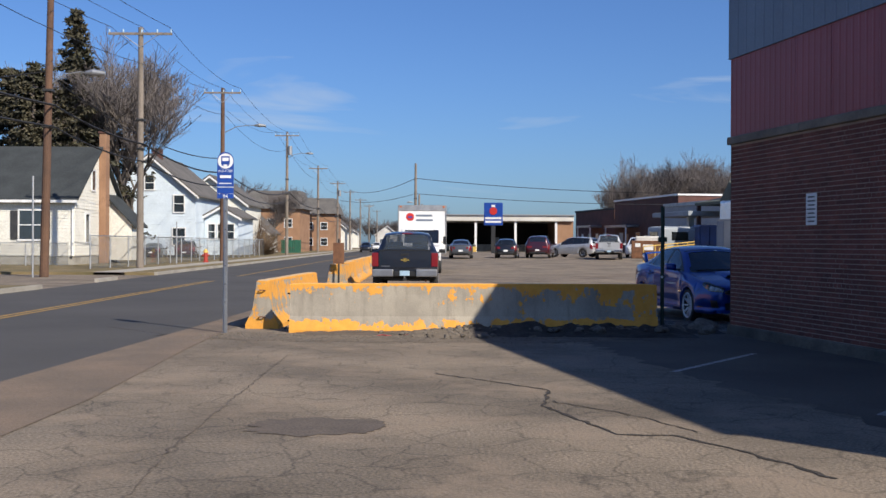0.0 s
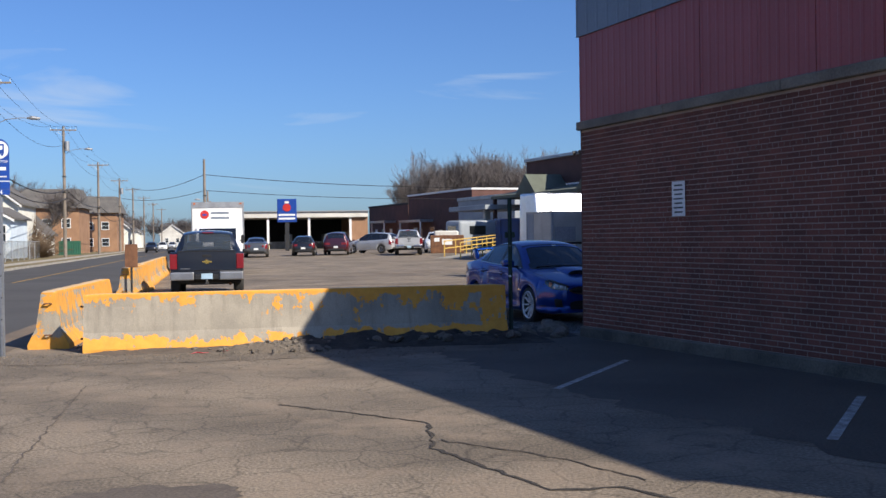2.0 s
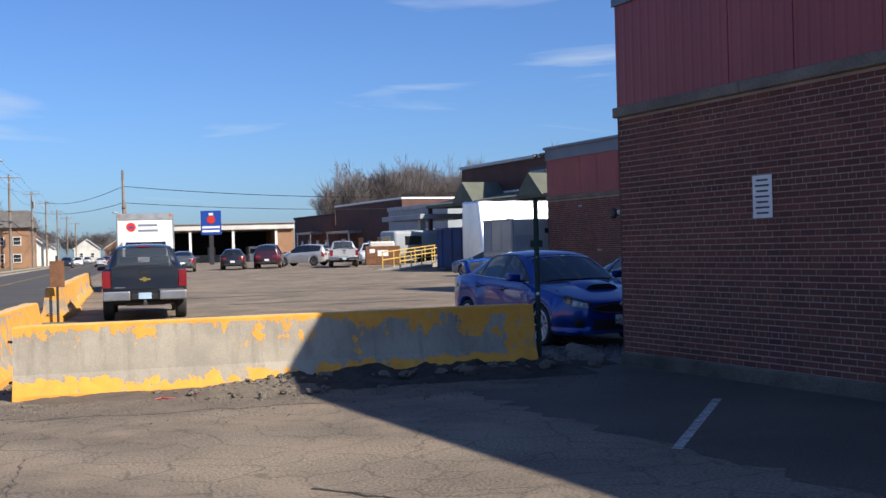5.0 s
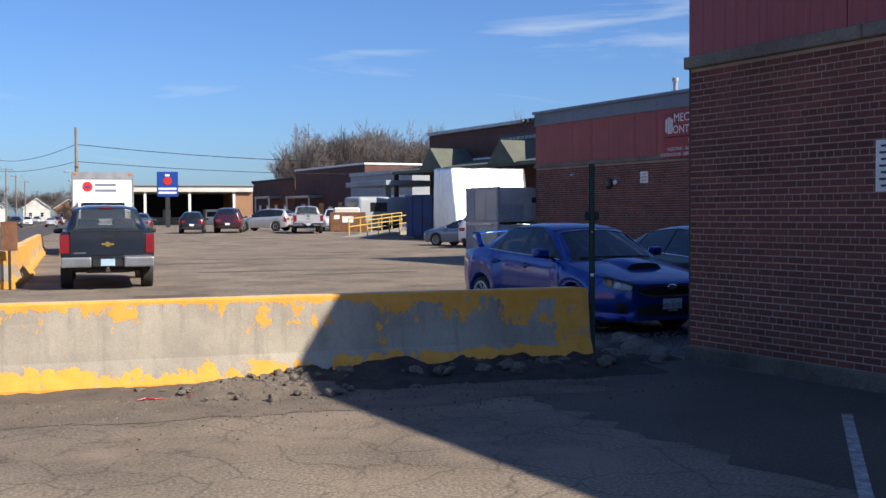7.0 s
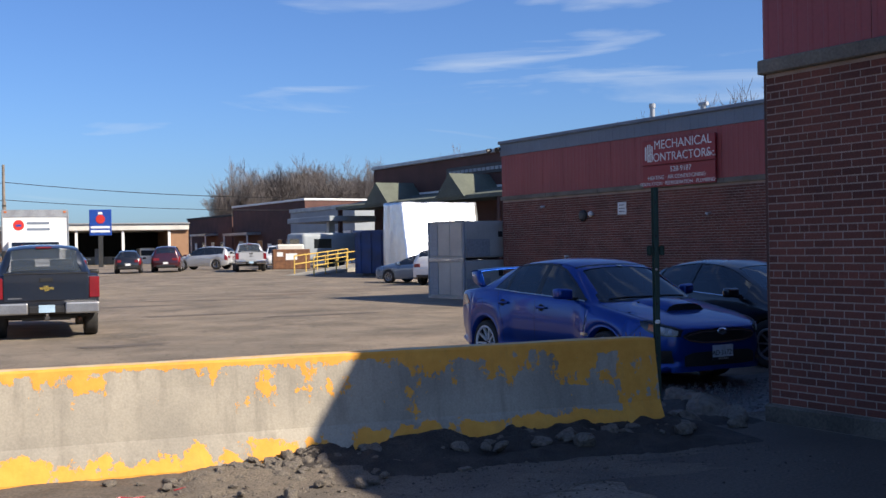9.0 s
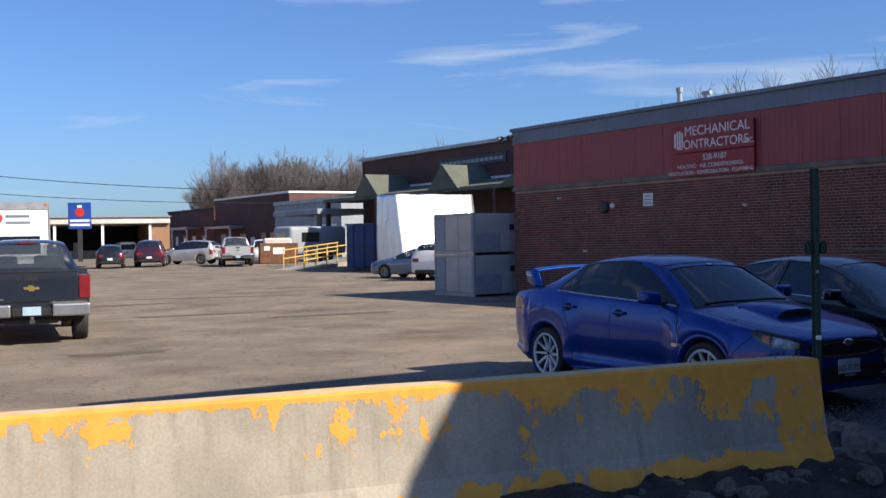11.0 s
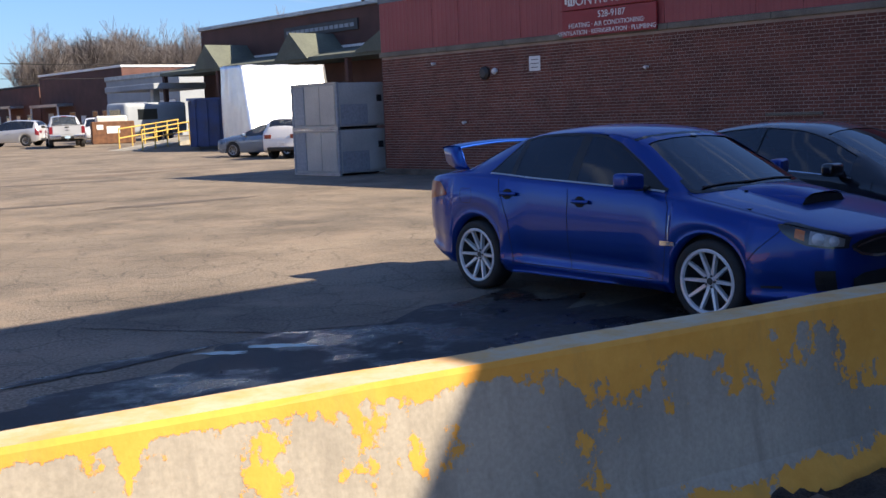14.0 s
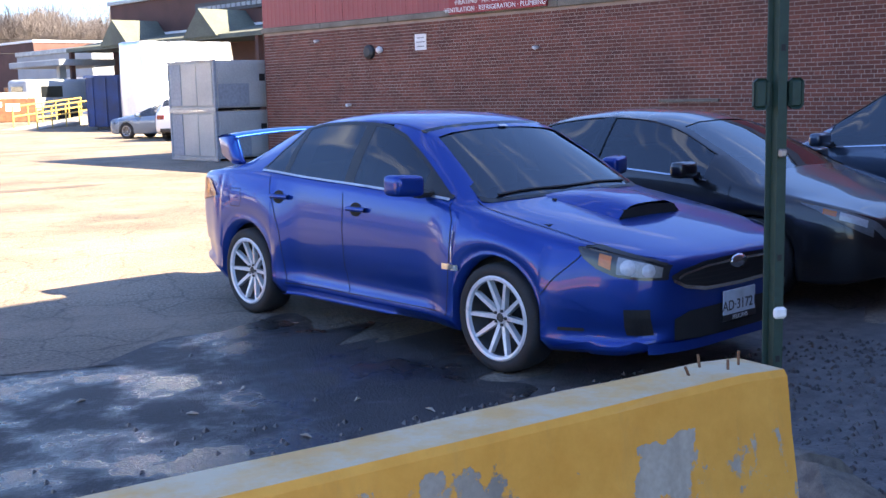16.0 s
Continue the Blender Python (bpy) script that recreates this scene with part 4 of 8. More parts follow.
sheet("grit", ragged(blob(2.3, -0.95, 3.9, 0.85, 320, 0.35, 0.0, 21), (2.3, -0.95), 0.05, 5), 0.004, M["grit"], "dark grey grit spread before the barrier", "grit", centre=(2.3, -0.95))
pv, pf = [], []
for k in range(3000):
    x, y = rnd.uniform(-1.4, 6.6), -0.25 - abs(rnd.gauss(0, 0.85))
    r, b0 = rnd.uniform(0.004, 0.016), len(pv)
    for dx, dy, dz in ((1, 0, 0), (-0.5, 0.85, 0), (-0.5, -0.85, 0), (0.1, 0.1, 0.8)):
        pv.append((x + dx * r * rnd.uniform(0.7, 1.3), y + dy * r * rnd.uniform(0.7, 1.3), 0.004 + dz * r))
    pf += [(b0, b0 + 1, b0 + 3), (b0 + 1, b0 + 2, b0 + 3), (b0 + 2, b0, b0 + 3)]
me = bpy.data.meshes.new("pebbles")
me.from_pydata(pv, [], pf)
me.materials.append(M["pebble"])
tagged(new("pebbles", me), "loose pebbles and grit before the barrier", "gravel", kind="stuff")
# gravel scattered behind the barrier and over the shaded corner
gv, gf = [], []
for k in range(5200):
    if k < 3400:
        x, y = rnd.uniform(-0.2, 6.2), 0.55 + abs(rnd.gauss(0, 0.95))
    else:
        x, y = rnd.uniform(6.3, 9.5), rnd.uniform(0.3, 2.4)
    if x > 7.25 and y < 0.03 + (x - 7.39) * 0.194 + 0.15:
        continue
    r, b0 = rnd.uniform(0.006, 0.024), len(gv)
    zz = 0.05 * max(0, 1 - abs(y - 1.6) / 0.9) if x < 5.2 else 0.05
    for dx, dy, dz in ((1, 0, 0), (-0.5, 0.85, 0), (-0.5, -0.85, 0), (0.1, 0.1, 0.9)):
        gv.append((x + dx * r * rnd.uniform(0.7, 1.3), y + dy * r * rnd.uniform(0.7, 1.3), zz + dz * r))
    gf += [(b0, b0 + 1, b0 + 3), (b0 + 1, b0 + 2, b0 + 3), (b0 + 2, b0, b0 + 3)]
me = bpy.data.meshes.new("gravel")
me.from_pydata(gv, [], gf)
me.materials.append(M["gravel"])
tagged(new("gravel", me), "loose dark wet gravel", "gravel", kind="stuff")
sheet("wet_asphalt", ragged(blob(5.0, 3.35, 3.1, 1.35, 220, 0.45, 0.30, 9), (5.0, 3.35), 0.004, 6), 0.005, M["wet"], "dark wet asphalt with shallow water", "puddle", centre=(5.0, 3.35))
sheet("damp_gravel", blob(8.4, 1.9, 2.4, 1.25, 70, 0.35, 0.19, 14), 0.0045, M["gravel"], "dark damp gravel between the barrier and the parked cars", "gravel")
sheet("puddle", blob(3.3, 4.55, 0.75, 0.10, 40, 0.5, 0.25, 12), 0.007, M["wet"], "thin strip of standing water", "puddle")
for x, y, rx, ry, k in ((4.06, 4.43, 0.17, 0.06, 1), (4.47, 4.40, 0.25, 0.07, 2)):
    sheet("puddle", ragged(blob(x, y, rx, ry, 44, 0.6, -0.62, 30 + k), (x, y), 0.06, k), 0.0072, M["water"], "shallow puddle of standing water on the asphalt", "puddle", centre=(x, y))
for x, y in ((5.6, 3.3), (6.0, 3.6), (6.6, 2.6), (5.2, 3.9), (6.4, 3.0), (7.0, 2.2), (5.9, 2.6), (6.2, 2.2)):
    lf = thing("dead_leaf", pose(x, y, 0.008, 8, 5, rnd.uniform(0, 360)), "dry curled leaf on the wet asphalt", "leaf", "dry leaves")
    part("blade", tubed([(-0.035, 0, 0), (0, 0.006, 0.006), (0.035, 0, 0.002)], [0.003, 0.009, 0.002], 5), M["leaf_dry"], lf)


# ---- vehicles ----
def smooth_table(table):
    xs, ys = np.array([p[0] for p in table], float), np.array([p[1] for p in table], float)
    order = np.argsort(xs)
    xs, ys = xs[order], ys[order]
    d = np.diff(ys) / np.diff(xs)
    mk = np.zeros(len(xs))
    mk[0], mk[-1] = d[0], d[-1]
    for i in range(1, len(xs) - 1):
        mk[i] = 0 if d[i - 1] * d[i] <= 0 else 2 * d[i - 1] * d[i] / (d[i - 1] + d[i])

    def at(x):
        x = min(max(x, xs[0]), xs[-1])
        i = min(max(int(np.searchsorted(xs, x)) - 1, 0), len(xs) - 2)
        h = xs[i + 1] - xs[i]
        t = (x - xs[i]) / h
        return float((2 * t**3 - 3 * t**2 + 1) * ys[i] + (t**3 - 2 * t**2 + t) * h * mk[i] + (-2 * t**3 + 3 * t**2) * ys[i + 1] + (t**3 - t**2) * h * mk[i + 1])
    return at


class Shell:
    """A car's skin, a loft of half sections along x (forward), mirrored. Rows run from the roof's middle down to the sill."""
    ROWS = 12

    def __init__(self, top, belt, wtop, wside, low, axles, arch, hub, flare=0.02):
        self.top, self.belt, self.wtop, self.wside, self.low = (smooth_table(t) for t in (top, belt, wtop, wside, low))
        self.x0, self.x1 = min(p[0] for p in top), max(p[0] for p in top)
        self.axles, self.arch, self.hub, self.flare = axles, arch, hub, flare

    def section(self, x):
        zc, zs, wt, ws, zl = self.top(x), self.belt(x), self.wtop(x), self.wside(x), self.low(x)
        fl = 0.0
        for a in self.axles:
            d = abs(x - a)
            if d < self.arch:
                zl = max(zl, self.hub + math.sqrt(self.arch**2 - d**2))
            fl = max(fl, self.flare * max(0.0, 1 - d / (self.arch * 1.7)) ** 0.6)
        zs = min(zs, zc - 0.012)
        ze = max(zs + 0.008, zc - 0.035 - 0.02 * (wt > 0.5))
        wt = min(wt, ws - 0.045)
        zm = zs - 0.05
        zl = min(zl, zm - 0.05)

        def f(k):
            return zl + k * (zm - zl)
        return [(0, zc), (wt * 0.55, zc - 0.010), (wt * 0.88, ze + 0.012), (wt, ze - 0.015 if ze - zs > 0.05 else ze), (0.52 * wt + 0.48 * (ws - 0.035), 0.5 * (ze + zs) + 0.012 * (ze - zs > 0.2)), (ws - 0.030, zs), (ws - 0.004, zm), (ws + 0.006 + fl * 0.6, f(0.66)), (ws + fl, f(0.36)), (ws - 0.012 + fl, f(0.06)), (ws - 0.03 + fl * 0.9, zl), (ws - 0.16, zl + 0.012)]

    def point(self, x, r, out=0.0):
        s = self.section(x)
        i = min(int(r), self.ROWS - 2)
        t = r - i
        y, z = (s[i][0] * (1 - t) + s[i + 1][0] * t, s[i][1] * (1 - t) + s[i + 1][1] * t)
        if out:
            dy, dz = s[i + 1][0] - s[i][0], s[i + 1][1] - s[i][1]
            L = math.hypot(dy, dz) or 1
            y, z = y - dz / L * out, z + dy / L * out
        return Vector((x, y, z))

    def stations(self, n=70):
        xs = set(np.linspace(self.x0, self.x1, n))
        for a in self.axles:
            for k in range(13):
                xs.add(a + self.arch * math.cos(math.pi * k / 12))
        for k in range(1, 7):
            xs.add(self.x1 - 0.012 * k * k / 2)
            xs.add(self.x0 + 0.012 * k * k / 2)
        xs = sorted(x for x in xs if self.x0 <= x <= self.x1)
        return [x for i, x in enumerate(xs) if i == 0 or x - xs[i - 1] > 0.003]

    def skin(self, cut=lambda x, r: False):
        bm = bmesh.new()
        xs = self.stations()
        grid = []
        for x in xs:
            s = self.section(x)
            half = [bm.verts.new((x, y, z)) for y, z in s]
            other = [half[0]] + [bm.verts.new((x, -y, z)) for y, z in s[1:]]
            grid.append((half, other))
        for i in range(len(xs) - 1):
            xm = (xs[i] + xs[i + 1]) / 2
            for j in range(self.ROWS - 1):
                if cut(xm, j):
                    continue
                for side in (0, 1):
                    a, b = grid[i][side], grid[i + 1][side]
                    q = (a[j], b[j], b[j + 1], a[j + 1])
                    bm.faces.new(q if side == 0 else q[::-1])
        for end in (0, -1):
            h, o = grid[end]
            loop = h + o[:0:-1]
            bm.faces.new(loop)
        bmesh.ops.recalc_face_normals(bm, faces=bm.faces)
        return bm

    def patch(self, x0, x1, r0, r1, out=0.004, side=1, nx=10, nr=4, slant0=0.0, slant1=0.0, both=False, thick=0.0):
        """A piece of the skin, lifted by out; slants lean its two ends."""
        bm = bmesh.new()
        for sg in ((1, -1) if both else (side,)):
            rows = []
            for i in range(nx + 1):
                row = []
                for j in range(nr + 1):
                    r = r0 + (r1 - r0) * j / nr
                    k = j / nr
                    xa, xb = x0 + slant0 * k, x1 + slant1 * k
                    p = self.point(xa + (xb - xa) * i / nx, r, out)
                    row.append(bm.verts.new((p.x, p.y * sg, p.z)))
                rows.append(row)
            for a, b in zip(rows, rows[1:]):
                for j in range(nr):
                    bm.faces.new((a[j], b[j], b[j + 1], a[j + 1]) if sg > 0 else (a[j], a[j + 1], b[j + 1], b[j]))
        if both:
            bmesh.ops.remove_doubles(bm, verts=bm.verts, dist=0.0005)
        return bm


WHEELS = {}


def wheel_meshes(radius, width, rim, spokes, key):
    if key in WHEELS:
        return WHEELS[key]
    w, r = width / 2, radius
    t = lathe(bmesh.new(), [(rim, -w * 0.9), (rim + 0.02, -w), (r - 0.03, -w), (r - 0.006, -w * 0.85), (r, -w * 0.5), (r, w * 0.5), (r - 0.006, w * 0.85), (r - 0.03, w), (rim + 0.02, w), (rim, w * 0.9)], 40)
    tyre = put_mesh("wheel", t, M["rubber"], True)
    b = lathe(bmesh.new(), [(rim + 0.004, -w * 0.96), (rim - 0.012, -w * 0.98), (rim - 0.022, -w * 0.8), (rim - 0.03, w * 0.6), (0.02, w * 0.6)], 40)
    rim_mesh = put_mesh("rim", b, M["dark_metal"], True)
    s = lathe(bmesh.new(), [(rim + 0.006, -w * 0.95), (rim - 0.004, -w * 1.02), (rim - 0.02, -w * 0.98), (rim - 0.024, -w * 0.78)], 40)
    for k in range(spokes):
        a = k * math.tau / spokes
        ca, sa = math.cos(a), math.sin(a)
        h0, h1 = rim * 0.058, rim * 0.042
        vs = []
        for rr, h, y0, y1 in ((rim * 0.18, h0, -w * 0.55, -w * 0.25), (rim * 0.95, h1, -w * 0.86, -w * 0.55)):
            for hh in (-h, h):
                for y in (y0, y1):
                    vs.append(s.verts.new((rr * ca - hh * sa, y, rr * sa + hh * ca)))
        for f in ((0, 2, 6, 4), (1, 5, 7, 3), (0, 4, 5, 1), (2, 3, 7, 6)):
            s.faces.new([vs[i] for i in f])
    lathe(s, [(0.001, -w * 0.62), (rim * 0.14, -w * 0.62), (rim * 0.20, -w * 0.52), (rim * 0.20, -w * 0.2)], 20)
    bmesh.ops.recalc_face_normals(s, faces=s.faces)
    spoke_mesh = s
    WHEELS[key] = (tyre, rim_mesh, spoke_mesh)
    return WHEELS[key]


SPOKES = {}


def add_wheels(car, axles, track, radius, width=0.215, rim=0.22, spokes=10, material="rim_white", hub=True):
    key = (radius, width, rim, spokes, material)
    tyre, back, sp = wheel_meshes(radius, width, rim, spokes, key)
    if key not in SPOKES:
        SPOKES[key] = put_mesh("spokes", sp, M[material])
    for a in axles:
        for s in (-1, 1):
            w = part("wheel", tyre, None, car)
            w.matrix_local = pose(a, s * track, radius, 0, 0, 0 if s < 0 else 180)
            part("rim", back, None, w)
            part("spokes", SPOKES[key], None, w, "pale spoked alloy wheel")
            if hub:
                cap = lathe(bmesh.new(), [(0.001, -width * 0.335), (0.024, -width * 0.33), (0.030, -width * 0.30)], 14)
                for k in range(5):
                    a_ = k * math.tau / 5
                    box(cap, 0.042 * math.cos(a_) - 0.008, 0.042 * math.cos(a_) + 0.008, -width * 0.335, -width * 0.29, 0.042 * math.sin(a_) - 0.008, 0.042 * math.sin(a_) + 0.008)
                part("hub_cap", cap, M["dark_metal"], w, "dark hub cap and wheel nuts")


def strip_lines(bm, shell, xs, r0, r1):
    """Thin shut lines down the side."""
    for x, lean in xs:
        for sg in (1, -1):
            vs = []
            for j in range(9):
                r = r0 + (r1 - r0) * j / 8
                for dx in (-0.0022, 0.0022):
                    p = shell.point(x + dx + lean * j / 8, r, 0.003)
                    vs.append(bm.verts.new((p.x, p.y * sg, p.z)))
            for j in range(8):
                q = (vs[2 * j], vs[2 * j + 1], vs[2 * j + 3], vs[2 * j + 2])
                bm.faces.new(q)
    return bm


def car(name, m, shell, paint, label, glass_x, screens, pillars, radius=0.32, rim=0.22, spokes=10, rim_material="rim_white", doors=(), lamps=True, category="car", track=None, seats=True):
    """A car from its shell. glass_x: (rear, front) of the side glass; screens: (rear screen x0, x1, windscreen x0, x1); pillars: x of the pillars between side panes."""
    c = thing(name, m, label, category)
    rs0, rs1, ws0, ws1 = screens

    def cut(x, j):
        if j in (3, 4) and glass_x[0] < x < glass_x[1] and not any(abs(x - p) < 0.035 for p in pillars):
            return True
        return j in (0, 1) and (rs0 < x < rs1 or ws0 < x < ws1)
    part("body", shell.skin(cut), M[paint], c, smooth=True)
    inner = bmesh.new()
    zf, half = shell.hub + 0.06, shell.wside(0) - 0.10
    box(inner, shell.x0 + 0.45, shell.x1 - 0.62, -half, half, zf - 0.12, min(shell.belt(glass_x[0]), shell.belt(glass_x[1])) - 0.14, 0.02)
    part("underbody", inner, M["dark_inside"], c, "dark floor and cabin lining")
    panes = sorted([glass_x[0], *[p for p in pillars if glass_x[0] < p < glass_x[1]], glass_x[1]])
    for a, b in zip(panes, panes[1:]):
        for s in (1, -1):
            part("side_window", shell.patch(a + (0.03 if a != glass_x[0] else -0.01), b - (0.03 if b != glass_x[1] else -0.01), 2.98, 5.02, -0.006, s), M["glass_car"], c, smooth=True)
    for a, b, nm in ((rs0, rs1, "rear_window"), (ws0, ws1, "windscreen")):
        if b > a:
            part(nm, shell.patch(a - 0.01, b + 0.01, 0, 2.02, -0.005, both=True, nx=8), M["glass_car"], c, smooth=True)
    if doors:
        part("door_gap", strip_lines(bmesh.new(), shell, doors, 5.1, 9.2), M["dark_inside"], c)
    add_wheels(c, shell.axles, (track or shell.wside(shell.axles[0]) + shell.flare) - 0.115, radius, 0.215, rim, spokes, rim_material)
    wells = bmesh.new()
    for a in shell.axles:
        for s in (-1, 1):
            y = s * (shell.wside(a) - 0.30)
            box(wells, a - shell.arch * 0.98, a + shell.arch * 0.98, min(y, y + s * 0.02), max(y, y + s * 0.02), shell.hub - 0.1, shell.hub + shell.arch * 0.9)
    part("wheel_well", wells, M["dark_inside"], c)
    if seats:
        for x in (glass_x[0] * 0.45 + glass_x[1] * 0.55 - 0.35, glass_x[0] * 0.8 + glass_x[1] * 0.2):
            for y in (-0.36, 0.36):
                part("seat", boxed(x - 0.10, x + 0.06, y - 0.22, y + 0.22, zf, shell.belt(x) + 0.10, 0.06, 2), M["plastic"], c)
    return c


def mirrors(c, shell, x, paint):
    for s in (-1, 1):
        p = shell.point(x, 5.0)
        bm = boxed(x - 0.06, x + 0.07, 0.05, 0.27, 0.015, 0.14, 0.045, 3)
        bmesh.ops.translate(bm, verts=bm.verts, vec=(0, p.y, p.z))
        if s < 0:
            bmesh.ops.scale(bm, verts=bm.verts, vec=(1, -1, 1))
            bmesh.ops.reverse_faces(bm, faces=bm.faces)
        mir = part("mirror", bm, M[paint], c, smooth=True)
        part("mirror_arm", boxed(x - 0.03, x + 0.03, s * p.y - 0.02 if s > 0 else -p.y - 0.08, s * p.y + 0.08 if s > 0 else -p.y + 0.02, p.z + 0.005, p.z + 0.05), M["plastic"], mir)


def handles(c, shell, xs, paint, r=6.55):
    for x in xs:
        for s in (-1, 1):
            p = shell.point(x, r)
            y = s * p.y
            part("handle", boxed(x - 0.09, x + 0.09, min(y, y + s * 0.03), max(y, y + s * 0.03), p.z - 0.012, p.z + 0.014, 0.009, 2), M[paint], c)


def almond(shell, x0, x1, upper, lower, out, s, nx=16, nr=5):
    """A piece of the skin between two curved edges, given as rows at 0 to 1 of its length."""
    bm = bmesh.new()
    rows = []
    for i in range(nx + 1):
        t = i / nx
        ra, rb = upper(t), lower(t)
        row = []
        for j in range(nr + 1):
            p = shell.point(x0 + (x1 - x0) * t, ra + (rb - ra) * j / nr, out)
            row.append(bm.verts.new((p.x, p.y * s, p.z)))
        rows.append(row)
    for a, b in zip(rows, rows[1:]):
        for j in range(nr):
            bm.faces.new((a[j], b[j], b[j + 1], a[j + 1]) if s > 0 else (a[j], a[j + 1], b[j + 1], b[j]))
    return bm


# --- the blue sport sedan ---
class SportShell(Shell):
    """A finer skin: roof, rail, glass, shoulder, side with a low crease, skirt; box flares over the wheels."""
    ROWS = 17
    SIDE = ((0.86, -0.010, 0.40), (0.68, 0.002, 0.85), (0.50, -0.003, 1.0), (0.345, -0.010, 1.0), (0.310, -0.026, 1.0), (0.15, -0.040, 1.0), (0.11, -0.010, 1.0), (0.0, -0.012, 1.0))

    def section(self, x):
        zc, zs, wt, ws, zl = self.top(x), self.belt(x), self.wtop(x), self.wside(x), self.low(x)
        fl = near = 0.0
        for a in self.axles:
            d = abs(x - a)
            if d < self.arch:
                zl = max(zl, self.hub + math.sqrt(self.arch**2 - d**2))
            t = min(1.0, max(0.0, (1.85 - d / self.arch) / 0.72))
            near = max(near, t * t * (3 - 2 * t))
        fl = self.flare * near
        zs = min(zs, zc - 0.012)
        ze = max(zs + 0.008, zc - 0.062)
        wt = min(wt, ws - 0.055)
        zm = zs - 0.045
        zl = min(zl, zm - 0.05)
        crown = zc - ze
        tall = min(1.0, max(0.0, (ze - zs - 0.02) / 0.2))
        out = [(0, zc), (wt * 0.38, zc - crown * 0.09), (wt * 0.72, zc - crown * 0.34), (wt * 0.92, zc - crown * 0.72), (wt, ze)]
        out.append((0.5 * (wt + ws - 0.05) + 0.014 * tall, 0.5 * (ze + zs)))
        out += [(ws - 0.050, zs), (ws - 0.030 + fl * 0.15, zs - 0.016), (ws - 0.020 + fl * 0.22, zm)]
        for k, dy, w in self.SIDE:
            out.append((ws + dy * (1 - 0.8 * near) + fl * w, zl + k * (zm - zl)))
        return out[:16] + [(out[15][0] - 0.07, zl + 0.004)]

    def at_z(self, x, z, out=0.0, first=4):
        """The side of the skin at a height, lifted along its normal."""
        def flat(xx, zz):
            s = self.section(min(max(xx, self.x0), self.x1))
            for (y0, z0), (y1, z1) in zip(s[first:-1], s[first + 1:]):
                if z0 >= zz >= z1 and z0 > z1:
                    k = (z0 - zz) / (z0 - z1)
                    return Vector((xx, y0 + (y1 - y0) * k, zz))
            y, zt = s[first] if zz > s[first][1] else s[-2]
            return Vector((xx, y, zz))
        p = flat(x, z)
        if not out:
            return p
        n = (flat(x + 0.02, z) - flat(x - 0.02, z)).cross(flat(x, z + 0.012) - flat(x, z - 0.012))
        n.normalize()
        return p + n * (out if n.y > 0 else -out)

    def over(self, x, r, out):
        """A point of the upper skin by row, lifted along its normal."""
        def flat(xx, rr):
            return self.point(min(max(xx, self.x0), self.x1), rr)
        n = (flat(x + 0.02, r) - flat(x - 0.02, r)).cross(flat(x, r + 0.05) - flat(x, max(0.0, r - 0.05)))
        n.normalize()
        return flat(x, r) + n * (out if n.z > 0 else -out)


SPORT = SportShell(
    top=[(2.315, 0.625), (2.298, 0.685), (2.24, 0.725), (2.10, 0.772), (1.85, 0.835), (1.5, 0.905), (1.2, 0.958), (1.12, 0.978), (0.75, 1.205), (0.42, 1.392), (0.25, 1.440), (0.0, 1.470), (-0.3, 1.480), (-0.6, 1.468), (-0.85, 1.436), (-1.05, 1.385), (-1.4, 1.245), (-1.65, 1.135), (-1.76, 1.106), (-2.02, 1.085), (-2.13, 1.05), (-2.20, 0.94), (-2.22, 0.75)],
    belt=[(2.315, 0.60), (2.24, 0.690), (2.10, 0.733), (1.85, 0.787), (1.3, 0.885), (1.0, 0.935), (0.8, 0.965), (0.3, 0.99), (-0.1, 1.01), (-0.6, 1.032), (-1.1, 1.062), (-1.5, 1.074), (-1.7, 1.062), (-2.05, 1.02), (-2.18, 0.92), (-2.22, 0.70)],
    wtop=[(2.315, 0.18), (2.29, 0.42), (2.24, 0.54), (2.10, 0.66), (1.8, 0.73), (1.2, 0.745), (1.0, 0.725), (0.7, 0.650), (0.42, 0.588), (0.0, 0.572), (-0.6, 0.566), (-1.05, 0.585), (-1.4, 0.63), (-1.7, 0.68), (-2.05, 0.67), (-2.22, 0.5)],
    wside=[(2.315, 0.22), (2.308, 0.36), (2.285, 0.50), (2.235, 0.62), (2.15, 0.715), (2.02, 0.785), (1.88, 0.825), (1.7, 0.850), (1.3, 0.862), (0.6, 0.862), (-1.0, 0.862), (-1.6, 0.858), (-1.95, 0.83), (-2.10, 0.77), (-2.19, 0.68), (-2.22, 0.55)],
    low=[(2.315, 0.26), (2.068, 0.19), (1.717, 0.185), (0.8, 0.185), (-0.8, 0.195), (-1.7, 0.21), (-2.0, 0.26), (-2.22, 0.34)],
    axles=(1.3125, -1.3125), arch=0.350, hub=0.318, flare=0.042)
mid = (Vector((6.965, 5.57)) + Vector((7.352, 3.07))) / 2
way = Vector((7.352, 3.07)) - Vector((6.965, 5.57))
head = math.atan2(way.y, way.x)
side = Vector((-math.sin(head), math.cos(head)))  # the car's left
mid = mid + side * 0.845
blue = thing("sport_sedan", pose(mid.x, mid.y, 0, 0, 0, math.degrees(head)), "glossy blue sport sedan with white wheels and a tall wing", "car")


def sport_cut(x, j):
    if j in (4, 5):
        return -0.66 < x < -0.22 or -0.05 < x < 0.05
    return j in (0, 1, 2) and (0.50 < x < 0.98 or -1.52 < x < -1.16)


